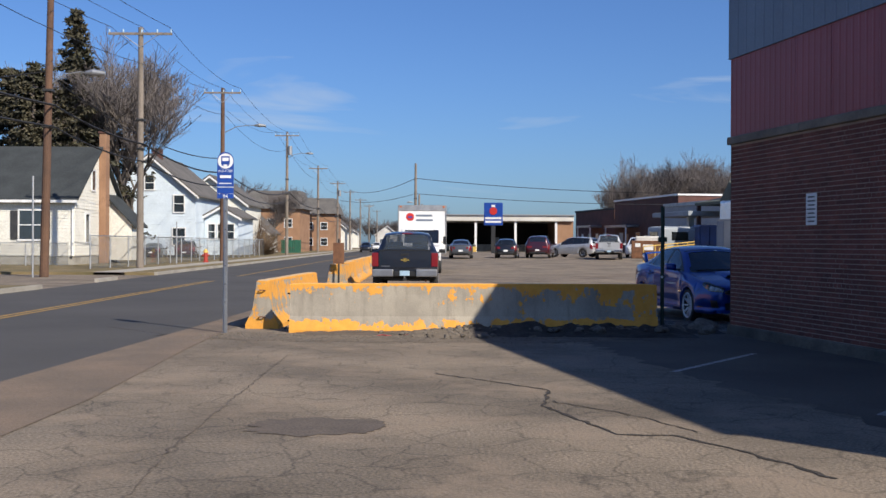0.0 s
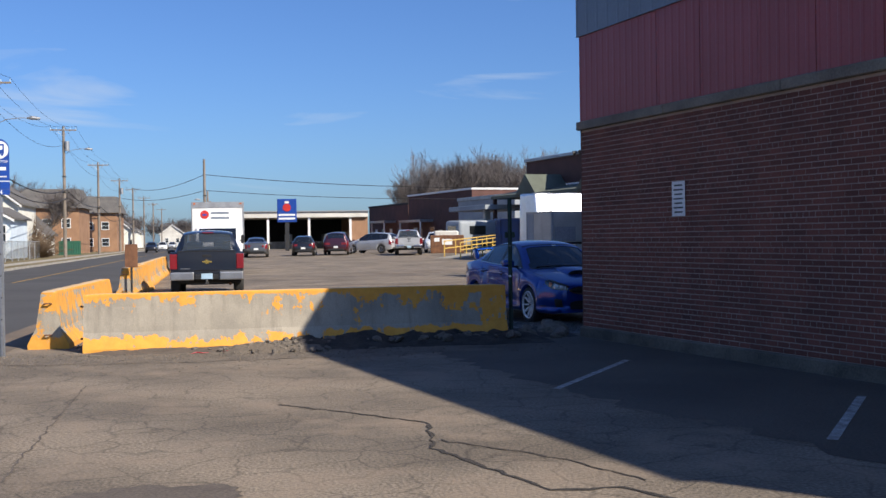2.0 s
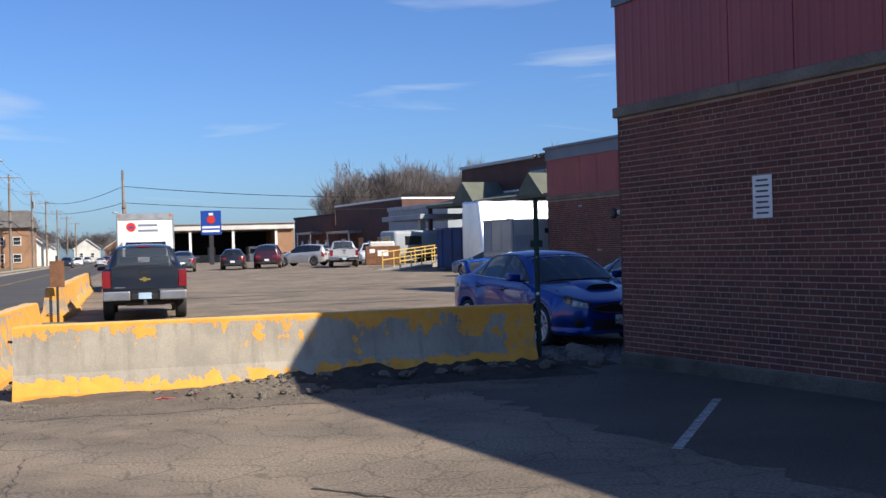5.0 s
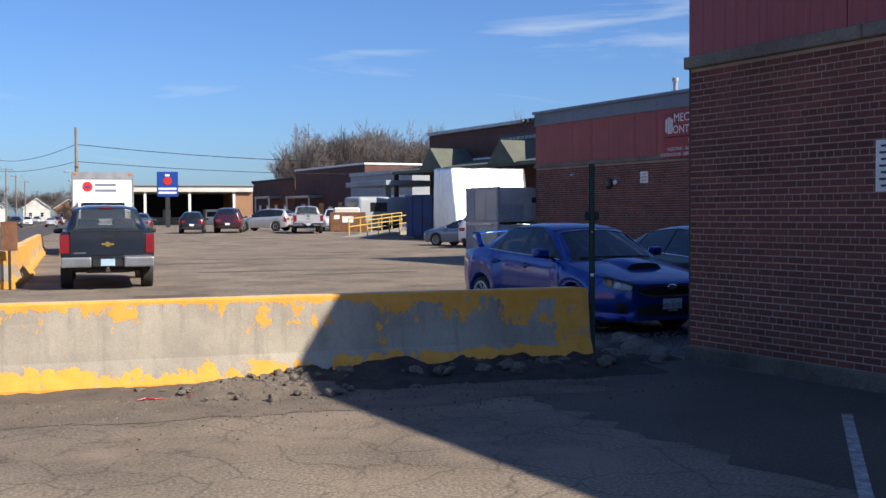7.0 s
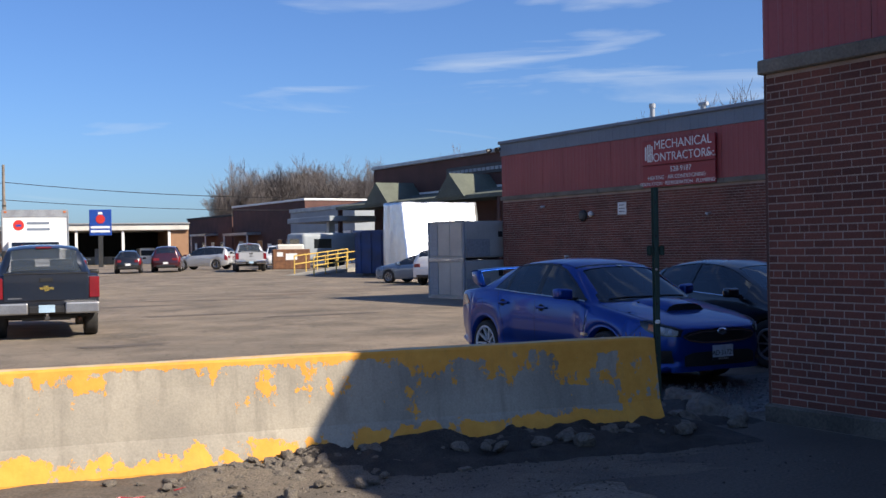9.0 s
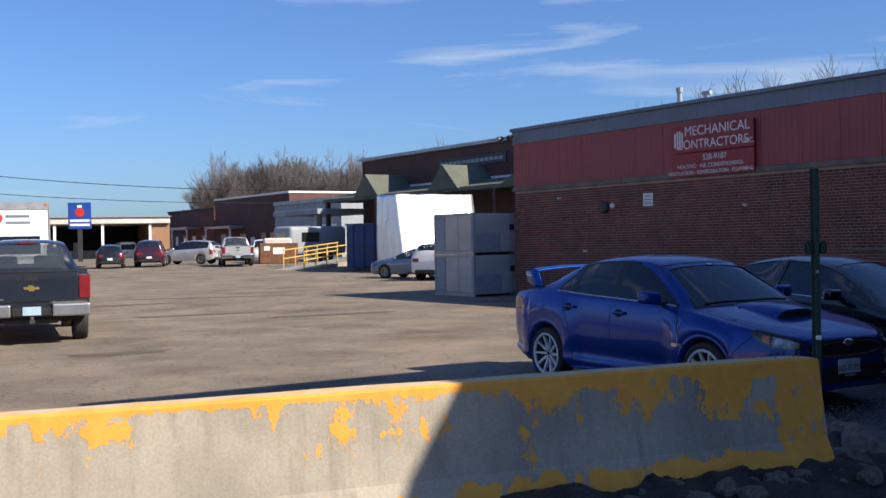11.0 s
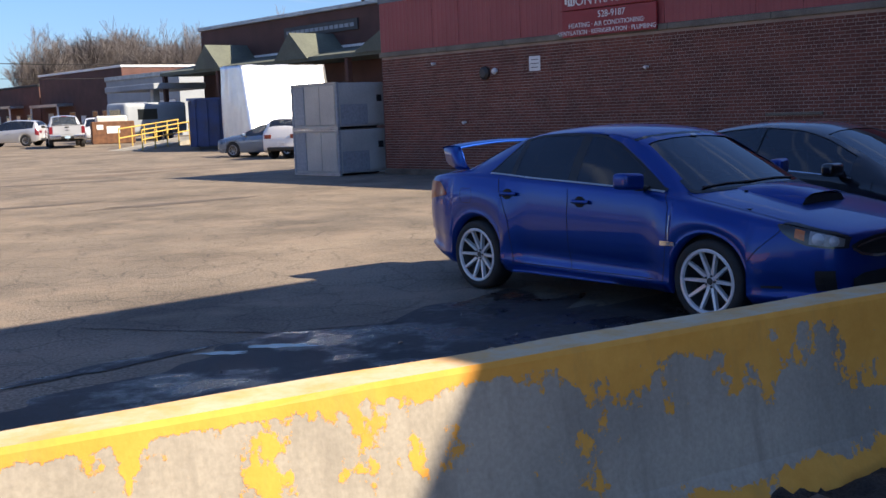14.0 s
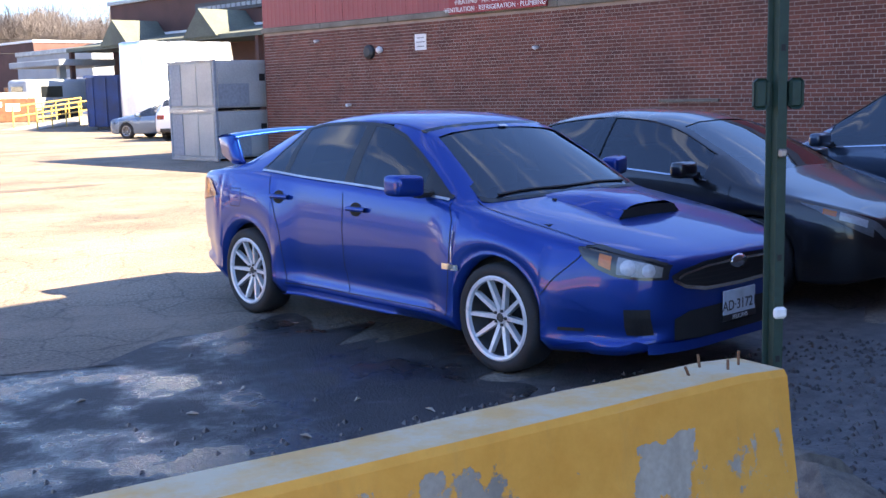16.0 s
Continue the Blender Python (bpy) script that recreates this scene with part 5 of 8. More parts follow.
def span(rows_of_points, s):
    """A sheet through a grid of points of the car's left, or mirrored to its right (s = -1)."""
    bm = bmesh.new()
    grid = [[bm.verts.new((p.x, p.y * s, p.z)) for p in row] for row in rows_of_points]
    for a, b in zip(grid, grid[1:]):
        for j in range(len(a) - 1):
            bm.faces.new((a[j], b[j], b[j + 1], a[j + 1]) if s > 0 else (a[j], a[j + 1], b[j + 1], b[j]))
    return bm


def flank(x0, x1, lower, upper, out, s, nx=16, nz=6):
    """A piece of the side between two heights that vary along x."""
    rows = []
    for i in range(nx + 1):
        x = x0 + (x1 - x0) * i / nx
        a, b = lower(x), upper(x)
        rows.append([SPORT.at_z(x, a + (b - a) * j / nz, out) for j in range(nz + 1)])
    return span(rows, s)


def groove(points, s, half=0.0026, out=0.0025, by_row=False):
    """A thin shut line through (x, z) points of the side, or (x, row) points of the upper skin."""
    pts = []
    for (xa, za), (xb, zb) in zip(points, points[1:]):
        pts += [(xa + (xb - xa) * k / 6, za + (zb - za) * k / 6) for k in range(6)]
    pts.append(points[-1])
    put = SPORT.over if by_row else SPORT.at_z
    q = [put(x, z, out) for x, z in pts]
    rows = []
    for i, p in enumerate(q):
        d = (q[min(i + 1, len(q) - 1)] - q[max(i - 1, 0)]).normalized()
        n = Vector((0, 0, 1)) if by_row else Vector((0, 1, 0))
        w = d.cross(n).normalized() * half
        rows.append([p - w, p + w])
    return span(rows, s)


def line(*points):
    """A height along x through given points."""
    xs, zs = [p[0] for p in points], [p[1] for p in points]
    return lambda x: float(np.interp(x, xs, zs))


part("body", SPORT.skin(sport_cut), M["paint_blue"], blue, smooth=True)
part("underbody", boxed(-1.70, 1.60, -0.74, 0.74, 0.20, 0.86, 0.03), M["dark_inside"], blue, "dark floor and cabin lining")
for x, top in ((0.05, 1.16), (-0.85, 1.12)):
    for y in (-0.36, 0.36):
        part("seat", boxed(x - 0.12, x + 0.05, y - 0.22, y + 0.22, 0.6, top, 0.06, 2), M["plastic"], blue)
wheel_back = bmesh.new()
for a in SPORT.axles:
    for s in (-1, 1):
        box(wheel_back, a - 0.40, a + 0.40, min(s * 0.55, s * 0.57), max(s * 0.55, s * 0.57), 0.20, 0.72)
part("wheel_well", wheel_back, M["dark_inside"], blue)
add_wheels(blue, SPORT.axles, 0.782, 0.318, 0.225, 0.243, 10, "rim_white")
# glass: bowed screens, side panes with black surrounds
for nm, xa, xb, bow_a, bow_b in (("windscreen", 0.395, 1.125, -0.055, -0.125), ("rear_window", -1.60, -1.075, 0.06, 0.04)):
    rows = []
    for i in range(17):
        t, row = i / 16, []
        for j in range(-14, 15):
            u = j / 14
            a, b = SPORT.over(xa + bow_a * u * u, abs(u) * 3.72, 0.005), SPORT.over(xb + bow_b * u * u, abs(u) * 3.72, 0.005)
            p = a.lerp(b, t)
            lift = 0.005 * math.sin(math.pi * t)
            row.append(Vector((p.x + lift * (0.5 if nm == "windscreen" else -0.5), p.y * (1 if u > 0 else -1), p.z + lift)))
        rows.append(row)
    part(nm, span(rows, 1), M["glass_tint"], blue, smooth=True)
belt_z = lambda x: SPORT.belt(x) + 0.010
head_z = line((-1.15, 1.078), (-1.02, 1.225), (-0.90, 1.355), (-0.70, 1.392), (-0.45, 1.404), (-0.15, 1.404), (0.05, 1.386), (0.25, 1.325), (0.50, 1.190), (0.72, 1.062), (0.86, 0.978))
for s in (1, -1):
    for x0, x1 in ((-1.135, -0.885), (-0.845, -0.175), (-0.095, 0.66)):
        part("side_window", flank(x0, x1, belt_z, lambda x: max(belt_z(x) + 0.004, head_z(x)), 0.005, s, 24, 6), M["glass_tint"], blue, smooth=True)
    part("pillar_cover", flank(-0.185, -0.085, belt_z, head_z, 0.0065, s, 3, 6), M["plastic"], blue)
    part("quarter_bar", flank(-0.895, -0.835, belt_z, head_z, 0.0065, s, 3, 6), M["plastic"], blue)
    part("mirror_sail", flank(0.60, 0.86, belt_z, lambda x: max(belt_z(x) + 0.003, head_z(x)), 0.007, s, 8, 4), M["plastic"], blue)
    part("window_seal", flank(-1.16, 0.88, lambda x: max(belt_z(x), head_z(x)) - 0.012, lambda x: max(belt_z(x), head_z(x)) + 0.010, 0.0075, s, 60, 1), M["plastic"], blue, smooth=True)
    part("window_trim", flank(-1.16, 0.86, lambda x: belt_z(x) - 0.012, lambda x: belt_z(x) + 0.003, 0.008, s, 40, 1), M["rim_alloy"], blue, "thin bright line under the side windows")
    part("roof_drip", groove([(0.40, 3.72), (0.1, 3.72), (-0.4, 3.72), (-0.9, 3.72), (-1.08, 3.74)], s, by_row=True), M["dark_inside"], blue)
    # shut lines of doors, bonnet and bumpers
    part("shut_line", groove([(-0.155, 1.0), (-0.155, 0.70), (-0.150, 0.42), (-0.140, 0.285)], s), M["dark_inside"], blue)
    part("shut_line", groove([(0.885, 0.955), (0.930, 0.86), (0.940, 0.65), (0.925, 0.45), (0.90, 0.285)], s), M["dark_inside"], blue)
    part("shut_line", groove([(-1.02, 1.045), (-0.985, 0.92), (-0.925, 0.80), (-0.865, 0.66), (-0.835, 0.45), (-0.82, 0.285)], s), M["dark_inside"], blue)
    part("shut_line", groove([(0.90, 0.284), (0.0, 0.284), (-0.82, 0.284)], s), M["dark_inside"], blue)
    part("shut_line", groove([(1.02, 4.10), (1.2, 4.0), (1.6, 3.98), (1.9, 4.0), (2.12, 4.0), (2.24, 3.6)], s, 0.0035, by_row=True), M["dark_inside"], blue)
    part("shut_line", groove([(1.665, 0.50), (1.75, 0.60), (1.86, 0.70), (1.90, 0.745)], s), M["dark_inside"], blue)
    part("fuel_door", groove([(-1.50, 0.93), (-1.36, 0.935), (-1.34, 0.86), (-1.37, 0.80), (-1.49, 0.80), (-1.52, 0.86), (-1.50, 0.93)], s, 0.0016) if s < 0 else groove([(-1.74, 0.52), (-1.80, 0.72)], s, 0.0016), M["dark_inside"], blue)
    part("fender_vent", flank(0.885, 1.02, lambda x: 0.565, lambda x: 0.600, 0.010, s, 6, 2), M["chrome"], blue, "chrome strip behind the front wheel", smooth=True)
    part("fender_gill", flank(0.957, 0.968, lambda x: 0.61, lambda x: 0.795, 0.006, s, 2, 6), M["rim_alloy"], blue, "bright upright fin behind the front wheel")
    # handles in oval bowls
    for x, z in ((0.01, 0.858), (-0.86, 0.896)):
        bowl = []
        for i in range(13):
            a = math.pi * i / 12
            xx, h = x - 0.02 + 0.06 * math.cos(a), 0.045 * math.sin(a) + 0.001
            bowl.append([SPORT.at_z(xx, z - h + 2 * h * k / 4, 0.003) for k in range(5)])
        grip = part("handle", span([[SPORT.at_z(x - 0.095 + 0.19 * i / 8, z + dz, d) for dz, d in ((-0.016, 0.004), (-0.012, 0.030), (0.012, 0.032), (0.017, 0.004))] for i in range(9)], s), M["paint_blue"], blue, smooth=True)
        part("handle_bowl", span(bowl, s), M["dark_inside"], grip)
    # mirrors
    mb = boxed(0.60, 0.745, 0.89, 1.085, 0.985, 1.115, 0.045, 4)
    for v in mb.verts:
        v.co.x -= (v.co.y - 0.89) * 0.22
        v.co.z += (v.co.y - 0.89) * 0.05
    if s < 0:
        bmesh.ops.scale(mb, verts=mb.verts, vec=(1, -1, 1))
        bmesh.ops.reverse_faces(mb, faces=mb.faces)
    mir = part("mirror", mb, M["paint_blue"], blue, smooth=True)
    part("mirror_arm", boxed(0.64, 0.71, min(s * 0.79, s * 0.92), max(s * 0.79, s * 0.92), 0.975, 1.015, 0.01), M["plastic"], mir)
    # lamps
    up_z = line((1.865, 0.772), (1.95, 0.772), (2.10, 0.735), (2.20, 0.708), (2.262, 0.676))
    down_z = line((1.865, 0.762), (1.90, 0.715), (1.97, 0.665), (2.07, 0.625), (2.18, 0.607), (2.262, 0.604))
    lampb_ = part("headlamp", flank(1.865, 2.262, down_z, up_z, 0.005, s, 22, 6), M["lens_black"], blue, "swept clear headlamp with an amber marker", smooth=True)
    part("reflector", flank(2.075, 2.245, lambda x: down_z(x) + 0.014, lambda x: up_z(x) - 0.016, 0.008, s, 10, 3), M["trim_grey"], lampb_, "bright headlamp reflector", smooth=True)
    part("marker", flank(1.985, 2.048, lambda x: down_z(x) + 0.024, lambda x: up_z(x) - 0.022, 0.009, s, 4, 3), M["lens_amber"], lampb_, "amber side marker")
    part("brow", flank(1.90, 2.25, lambda x: up_z(x) - 0.007, lambda x: up_z(x) + 0.004, 0.009, s, 16, 1), M["plastic"], lampb_)
    for lx, rad in ((2.125, 0.044), (2.205, 0.038)):
        zl = 0.5 * (up_z(lx) + down_z(lx))
        q, q2 = SPORT.at_z(lx, zl), SPORT.at_z(lx, zl, 0.01)
        lens = lathe(bmesh.new(), [(0.001, -0.016), (rad * 0.5, -0.014), (rad * 0.62, -0.009), (rad * 0.9, -0.012), (rad, 0.004)], 20)
        turn = Vector((0, -1, 0)).rotation_difference((q2 - q).normalized()).to_matrix()
        bmesh.ops.rotate(lens, verts=lens.verts, matrix=turn)
        bmesh.ops.translate(lens, verts=lens.verts, vec=q)
        if s < 0:
            bmesh.ops.scale(lens, verts=lens.verts, vec=(1, -1, 1))
            bmesh.ops.reverse_faces(lens, faces=lens.faces)
        part("projector", lens, M["lens_clear"], lampb_, smooth=True)
    part("tail_lamp", flank(-2.195, -1.74, line((-2.195, 0.79), (-1.74, 0.86)), line((-2.195, 0.90), (-2.10, 0.985), (-1.88, 0.980), (-1.74, 0.88)), 0.006, s, 12, 5), M["lens_red"], blue, "red wrap-round tail lamp", smooth=True)
    part("bumper_scoop", flank(2.115, 2.215, lambda x: 0.315, lambda x: 0.455, 0.012, s, 6, 3), M["plastic"], blue)
    part("bumper_fold", flank(1.74, 1.93, line((1.74, 0.455), (1.93, 0.430)), line((1.74, 0.500), (1.85, 0.485), (1.93, 0.445)), 0.016, s, 8, 3), M["paint_blue"], blue, smooth=True)
    part("bumper_slot", flank(1.77, 1.90, lambda x: 0.318, lambda x: 0.336, 0.006, s, 5, 1), M["plastic"], blue)
    part("splitter", flank(1.70, 2.20, line((1.70, 0.195), (2.24, 0.215)), line((1.70, 0.235), (2.0, 0.262), (2.24, 0.270)), 0.018, s, 14, 3), M["paint_blue"], blue, smooth=True)
    part("side_skirt", flank(-0.86, 0.92, lambda x: 0.190, lambda x: 0.262, 0.014, s, 20, 3), M["paint_blue"], blue, smooth=True)
# nose: grille, lower intake, plate
def nose_x(y):
    return float(np.interp(abs(y), (0.0, 0.22, 0.36, 0.50, 0.62, 0.715), (2.318, 2.315, 2.308, 2.285, 2.235, 2.15)))


def nose_panel(name, y0, y1, lower, upper, out, material, parent, label="", n=28, nz=4, deep=0.0):
    """A panel that follows the rounded nose between two heights; deep sets its top back."""
    rows = []
    for i in range(n + 1):
        y = y0 + (y1 - y0) * i / n
        a, b = lower(abs(y)), upper(abs(y))
        rows.append([Vector((nose_x(y) + out - deep * j / nz, y, a + (b - a) * j / nz)) for j in range(nz + 1)])
    return part(name, span(rows, 1), M[material], parent, label, smooth=True)


grille_low, grille_up = line((0.0, 0.528), (0.30, 0.534), (0.46, 0.562), (0.53, 0.600)), line((0.0, 0.684), (0.30, 0.676), (0.46, 0.650), (0.53, 0.620))
nose_panel("grille", -0.53, 0.53, grille_low, grille_up, 0.006, "plastic", blue, "black mesh grille", deep=0.012)
for k in (0.2, 0.4, 0.6, 0.8):
    nose_panel("grille_slat", -0.48, 0.48, lambda y: grille_low(y) * (1 - k) + grille_up(y) * k - 0.004, lambda y: grille_low(y) * (1 - k) + grille_up(y) * k + 0.004, 0.011, "dark_metal", blue, nz=1)
nose_panel("grille_trim", -0.535, 0.535, lambda y: grille_low(y) - 0.010, lambda y: grille_low(y) + 0.010, 0.016, "chrome", blue, "chrome strip round the grille", nz=2)
nose_panel("grille_bar", -0.50, 0.50, lambda y: grille_up(y) - 0.030, lambda y: grille_up(y) - 0.017, 0.012, "chrome", blue, "thin chrome bar through the badge", nz=1)
badge = lathe(bmesh.new(), [(0.001, -0.02), (0.05, -0.014), (0.055, 0.0)], 20)
bmesh.ops.scale(badge, verts=badge.verts, vec=(1.35, 1, 0.7))
bmesh.ops.rotate(badge, verts=badge.verts, matrix=Matrix.Rotation(radians(90), 3, "Z"))
bmesh.ops.translate(badge, verts=badge.verts, vec=(2.325, 0, 0.648))
part("badge", badge, M["chrome"], blue, "oval chrome badge", smooth=True)
nose_panel("intake", -0.52, 0.52, line((0, 0.262), (0.52, 0.275)), line((0, 0.435), (0.42, 0.425), (0.52, 0.390)), 0.006, "dark_inside", blue, "dark lower air intake")
nose_panel("lip", -0.66, 0.66, line((0, 0.222), (0.66, 0.212)), line((0, 0.272), (0.66, 0.268)), 0.017, "paint_blue", blue, "blue front splitter lip")
plate = part("number_plate", boxed(2.330, 2.340, -0.155, 0.155, 0.345, 0.495, 0.004), M["house_blue"], blue, "pale number plate with dark figures")
letters("plate_number", "AD·31721", 0.080, M["ink"], plate, pose(2.3415, 0.0, 0.383, 90, 0, 90), depth=0.0008, align="CENTER")
part("plate_frame", boxed(2.322, 2.342, -0.163, 0.163, 0.325, 0.362, 0.003), M["plastic"], blue)
letters("frame_lettering", "PELICANS", 0.034, M["white_sign"], blue, pose(2.343, 0.0, 0.331, 90, 0, 90), depth=0.0006, align="CENTER")
# bonnet scoop
sc = bmesh.new()
prof = [(1.10, 0.0), (1.24, 0.060), (1.44, 0.092), (1.62, 0.098), (1.72, 0.090)]
rows = []
for x, h in prof:
    hz = SPORT.top(x) - 0.02
    rows.append([sc.verts.new((x, y, hz + h * (1 - abs(y / 0.30) ** 4) + 0.006)) for y in np.linspace(-0.30, 0.30, 11)])
for a, b in zip(rows, rows[1:]):
    for j in range(10):
        sc.faces.new((a[j], b[j], b[j + 1], a[j + 1]))
part("bonnet_scoop", sc, M["paint_blue"], blue, "raised bonnet scoop with a black mouth", smooth=True)
mouth = bmesh.new()
zz = SPORT.top(1.72) - 0.02
prism(mouth, [(-0.275, zz - 0.01), (0.275, zz - 0.01), (0.235, zz + 0.066), (0.0, zz + 0.082), (-0.235, zz + 0.066)], "x", 1.58, 1.723)
part("scoop_mouth", mouth, M["dark_inside"], blue)
# wing
for s in (-1, 1):
    wg = bmesh.new()
    prism(wg, [(-1.66, 1.085), (-1.84, 1.080), (-2.00, 1.145), (-2.045, 1.300), (-1.80, 1.318), (-1.765, 1.25), (-1.72, 1.14)], "y", min(s * 0.615, s * 0.655), max(s * 0.615, s * 0.655))
    bmesh.ops.bevel(wg, geom=wg.edges[:], offset=0.014, segments=3, affect="EDGES")
    part("wing_upright", wg, M["paint_blue"], blue, smooth=True)
wing = bmesh.new()
rows = []
for y in np.linspace(-0.65, 0.65, 15):
    lift = 0.035 * (1 - (y / 0.65) ** 2)
    rows.append([wing.verts.new((x, y, z + lift)) for x, z in ((-1.765, 1.285), (-1.78, 1.305), (-1.86, 1.318), (-1.97, 1.315), (-2.05, 1.295), (-2.045, 1.285), (-1.90, 1.280))])
for a, b in zip(rows, rows[1:]):
    for j in range(7):
        wing.faces.new((a[j], a[(j + 1) % 7], b[(j + 1) % 7], b[j]))
bmesh.ops.recalc_face_normals(wing, faces=wing.faces)
part("rear_wing", wing, M["paint_blue"], blue, "tall blue rear wing", smooth=True)
part("bumper_vent", boxed(-2.235, -2.20, -0.45, 0.45, 0.40, 0.52, 0.02), M["plastic"], blue)
for ends in (((1.06, -0.60), (1.075, -0.35), (1.10, -0.05)), ((1.10, -0.05), (1.075, 0.30), (1.055, 0.58))):
    part("wiper", tubed([(x, y, SPORT.top(x) - 0.045 * (y / 0.7) ** 2 + 0.022) for x, y in ends], 0.008, 5), M["plastic"], blue)
cowl = []
for i in range(4):
    cowl.append([])
    for j in range(-10, 11):
        u = j / 10
        p = SPORT.over(1.105 - 0.12 * u * u + 0.055 * i / 3, abs(u) * 3.75, 0.005)
        cowl[-1].append(Vector((p.x, p.y * (1 if u > 0 else -1), p.z)))
part("cowl", span(cowl, 1), M["plastic"], blue, smooth=True)
sticker = [[SPORT.over(0.45 + 0.03 * i, 0.35 * j, 0.007) for j in range(2)] for i in range(2)]
part("inspection_sticker", span(sticker, 1), M["white_sign"], blue)
for x, y in ((1.24, 0.3), (1.24, -0.3)):
    part("washer_jet", boxed(x - 0.012, x + 0.012, y - 0.012, y + 0.012, SPORT.top(x) - 0.012, SPORT.top(x) + 0.006, 0.004), M["plastic"], blue)

# --- other cars ---
SEDAN = Shell(
    top=[(2.25, 0.60), (2.23, 0.72), (2.12, 0.81), (1.9, 0.875), (1.5, 0.94), (1.05, 1.01), (0.5, 1.23), (0.0, 1.40), (-0.5, 1.435), (-1.0, 1.38), (-1.5, 1.20), (-1.85, 1.08), (-2.15, 1.05), (-2.28, 0.95), (-2.32, 0.72)],
    belt=[(2.25, 0.55), (2.15, 0.72), (2.0, 0.77), (1.3, 0.85), (0.5, 0.885), (-0.8, 0.94), (-1.7, 0.99), (-2.2, 0.97), (-2.32, 0.66)],
    wtop=[(2.25, 0.4), (2.0, 0.66), (1.2, 0.76), (0.8, 0.70), (0.1, 0.56), (-0.8, 0.55), (-1.5, 0.62), (-1.9, 0.68), (-2.32, 0.5)],
    wside=[(2.25, 0.58), (2.2, 0.70), (2.05, 0.79), (1.7, 0.85), (0.5, 0.875), (-1.2, 0.875), (-1.9, 0.83), (-2.2, 0.74), (-2.32, 0.56)],
    low=[(2.25, 0.28), (1.9, 0.20), (-1.9, 0.22), (-2.32, 0.36)], axles=(1.34, -1.34), arch=0.35, hub=0.31)
COUPE = Shell(
    top=[(2.25, 0.55), (2.22, 0.66), (2.10, 0.735), (1.85, 0.81), (1.45, 0.915), (1.30, 0.958), (0.85, 1.170), (0.45, 1.340), (0.15, 1.405), (-0.25, 1.425), (-0.75, 1.385), (-1.25, 1.235), (-1.65, 1.09), (-2.05, 1.04), (-2.2, 0.93), (-2.24, 0.72)],
    belt=[(2.25, 0.50), (2.15, 0.66), (1.95, 0.735), (1.4, 0.83), (0.8, 0.905), (0.3, 0.945), (-0.4, 0.985), (-1.2, 1.02), (-1.8, 1.015), (-2.15, 0.93), (-2.24, 0.66)],
    wtop=[(2.25, 0.36), (2.1, 0.58), (1.8, 0.70), (1.3, 0.74), (0.85, 0.66), (0.4, 0.575), (-0.6, 0.55), (-1.3, 0.60), (-1.8, 0.67), (-2.24, 0.5)],
    wside=[(2.25, 0.46), (2.2, 0.60), (2.08, 0.73), (1.85, 0.82), (1.5, 0.86), (0.5, 0.875), (-1.2, 0.875), (-1.8, 0.84), (-2.1, 0.75), (-2.24, 0.56)],
    low=[(2.25, 0.26), (1.9, 0.19), (-1.8, 0.21), (-2.24, 0.34)], axles=(1.33, -1.33), arch=0.345, hub=0.31)
SUV = Shell(
    top=[(2.25, 0.75), (2.2, 0.90), (2.0, 0.98), (1.4, 1.06), (1.1, 1.10), (0.6, 1.38), (0.2, 1.60), (-0.5, 1.69), (-1.5, 1.65), (-1.95, 1.56), (-2.15, 1.25), (-2.22, 1.0), (-2.25, 0.85)],
    belt=[(2.25, 0.65), (2.0, 0.88), (1.2, 0.98), (0.5, 1.02), (-1.2, 1.10), (-1.95, 1.14), (-2.2, 0.98), (-2.25, 0.8)],
    wtop=[(2.25, 0.5), (2.0, 0.70), (1.1, 0.74), (0.2, 0.60), (-1.2, 0.58), (-1.95, 0.60), (-2.25, 0.62)],
    wside=[(2.25, 0.6), (2.1, 0.78), (1.7, 0.88), (0, 0.91), (-1.4, 0.90), (-2.0, 0.86), (-2.2, 0.80), (-2.25, 0.72)],
    low=[(2.25, 0.34), (1.9, 0.25), (-1.9, 0.26), (-2.25, 0.38)], axles=(1.33, -1.33), arch=0.39, hub=0.35)
HATCH = Shell(
    top=[(1.95, 0.6), (1.9, 0.72), (1.5, 0.86), (0.95, 0.98), (0.4, 1.28), (0.0, 1.46), (-0.6, 1.50), (-1.3, 1.44), (-1.75, 1.15), (-1.9, 0.95), (-1.95, 0.75)],
    belt=[(1.95, 0.5), (1.6, 0.72), (0.9, 0.86), (0, 0.92), (-1.2, 1.0), (-1.75, 1.0), (-1.95, 0.7)],
    wtop=[(1.95, 0.4), (1.6, 0.66), (0.8, 0.68), (0.0, 0.56), (-1.2, 0.55), (-1.8, 0.62), (-1.95, 0.6)],
    wside=[(1.95, 0.5), (1.7, 0.78), (1.2, 0.85), (-1.2, 0.86), (-1.7, 0.82), (-1.95, 0.68)],
    low=[(1.95, 0.28), (1.6, 0.2), (-1.6, 0.22), (-1.95, 0.34)], axles=(1.27, -1.27), arch=0.35, hub=0.31)
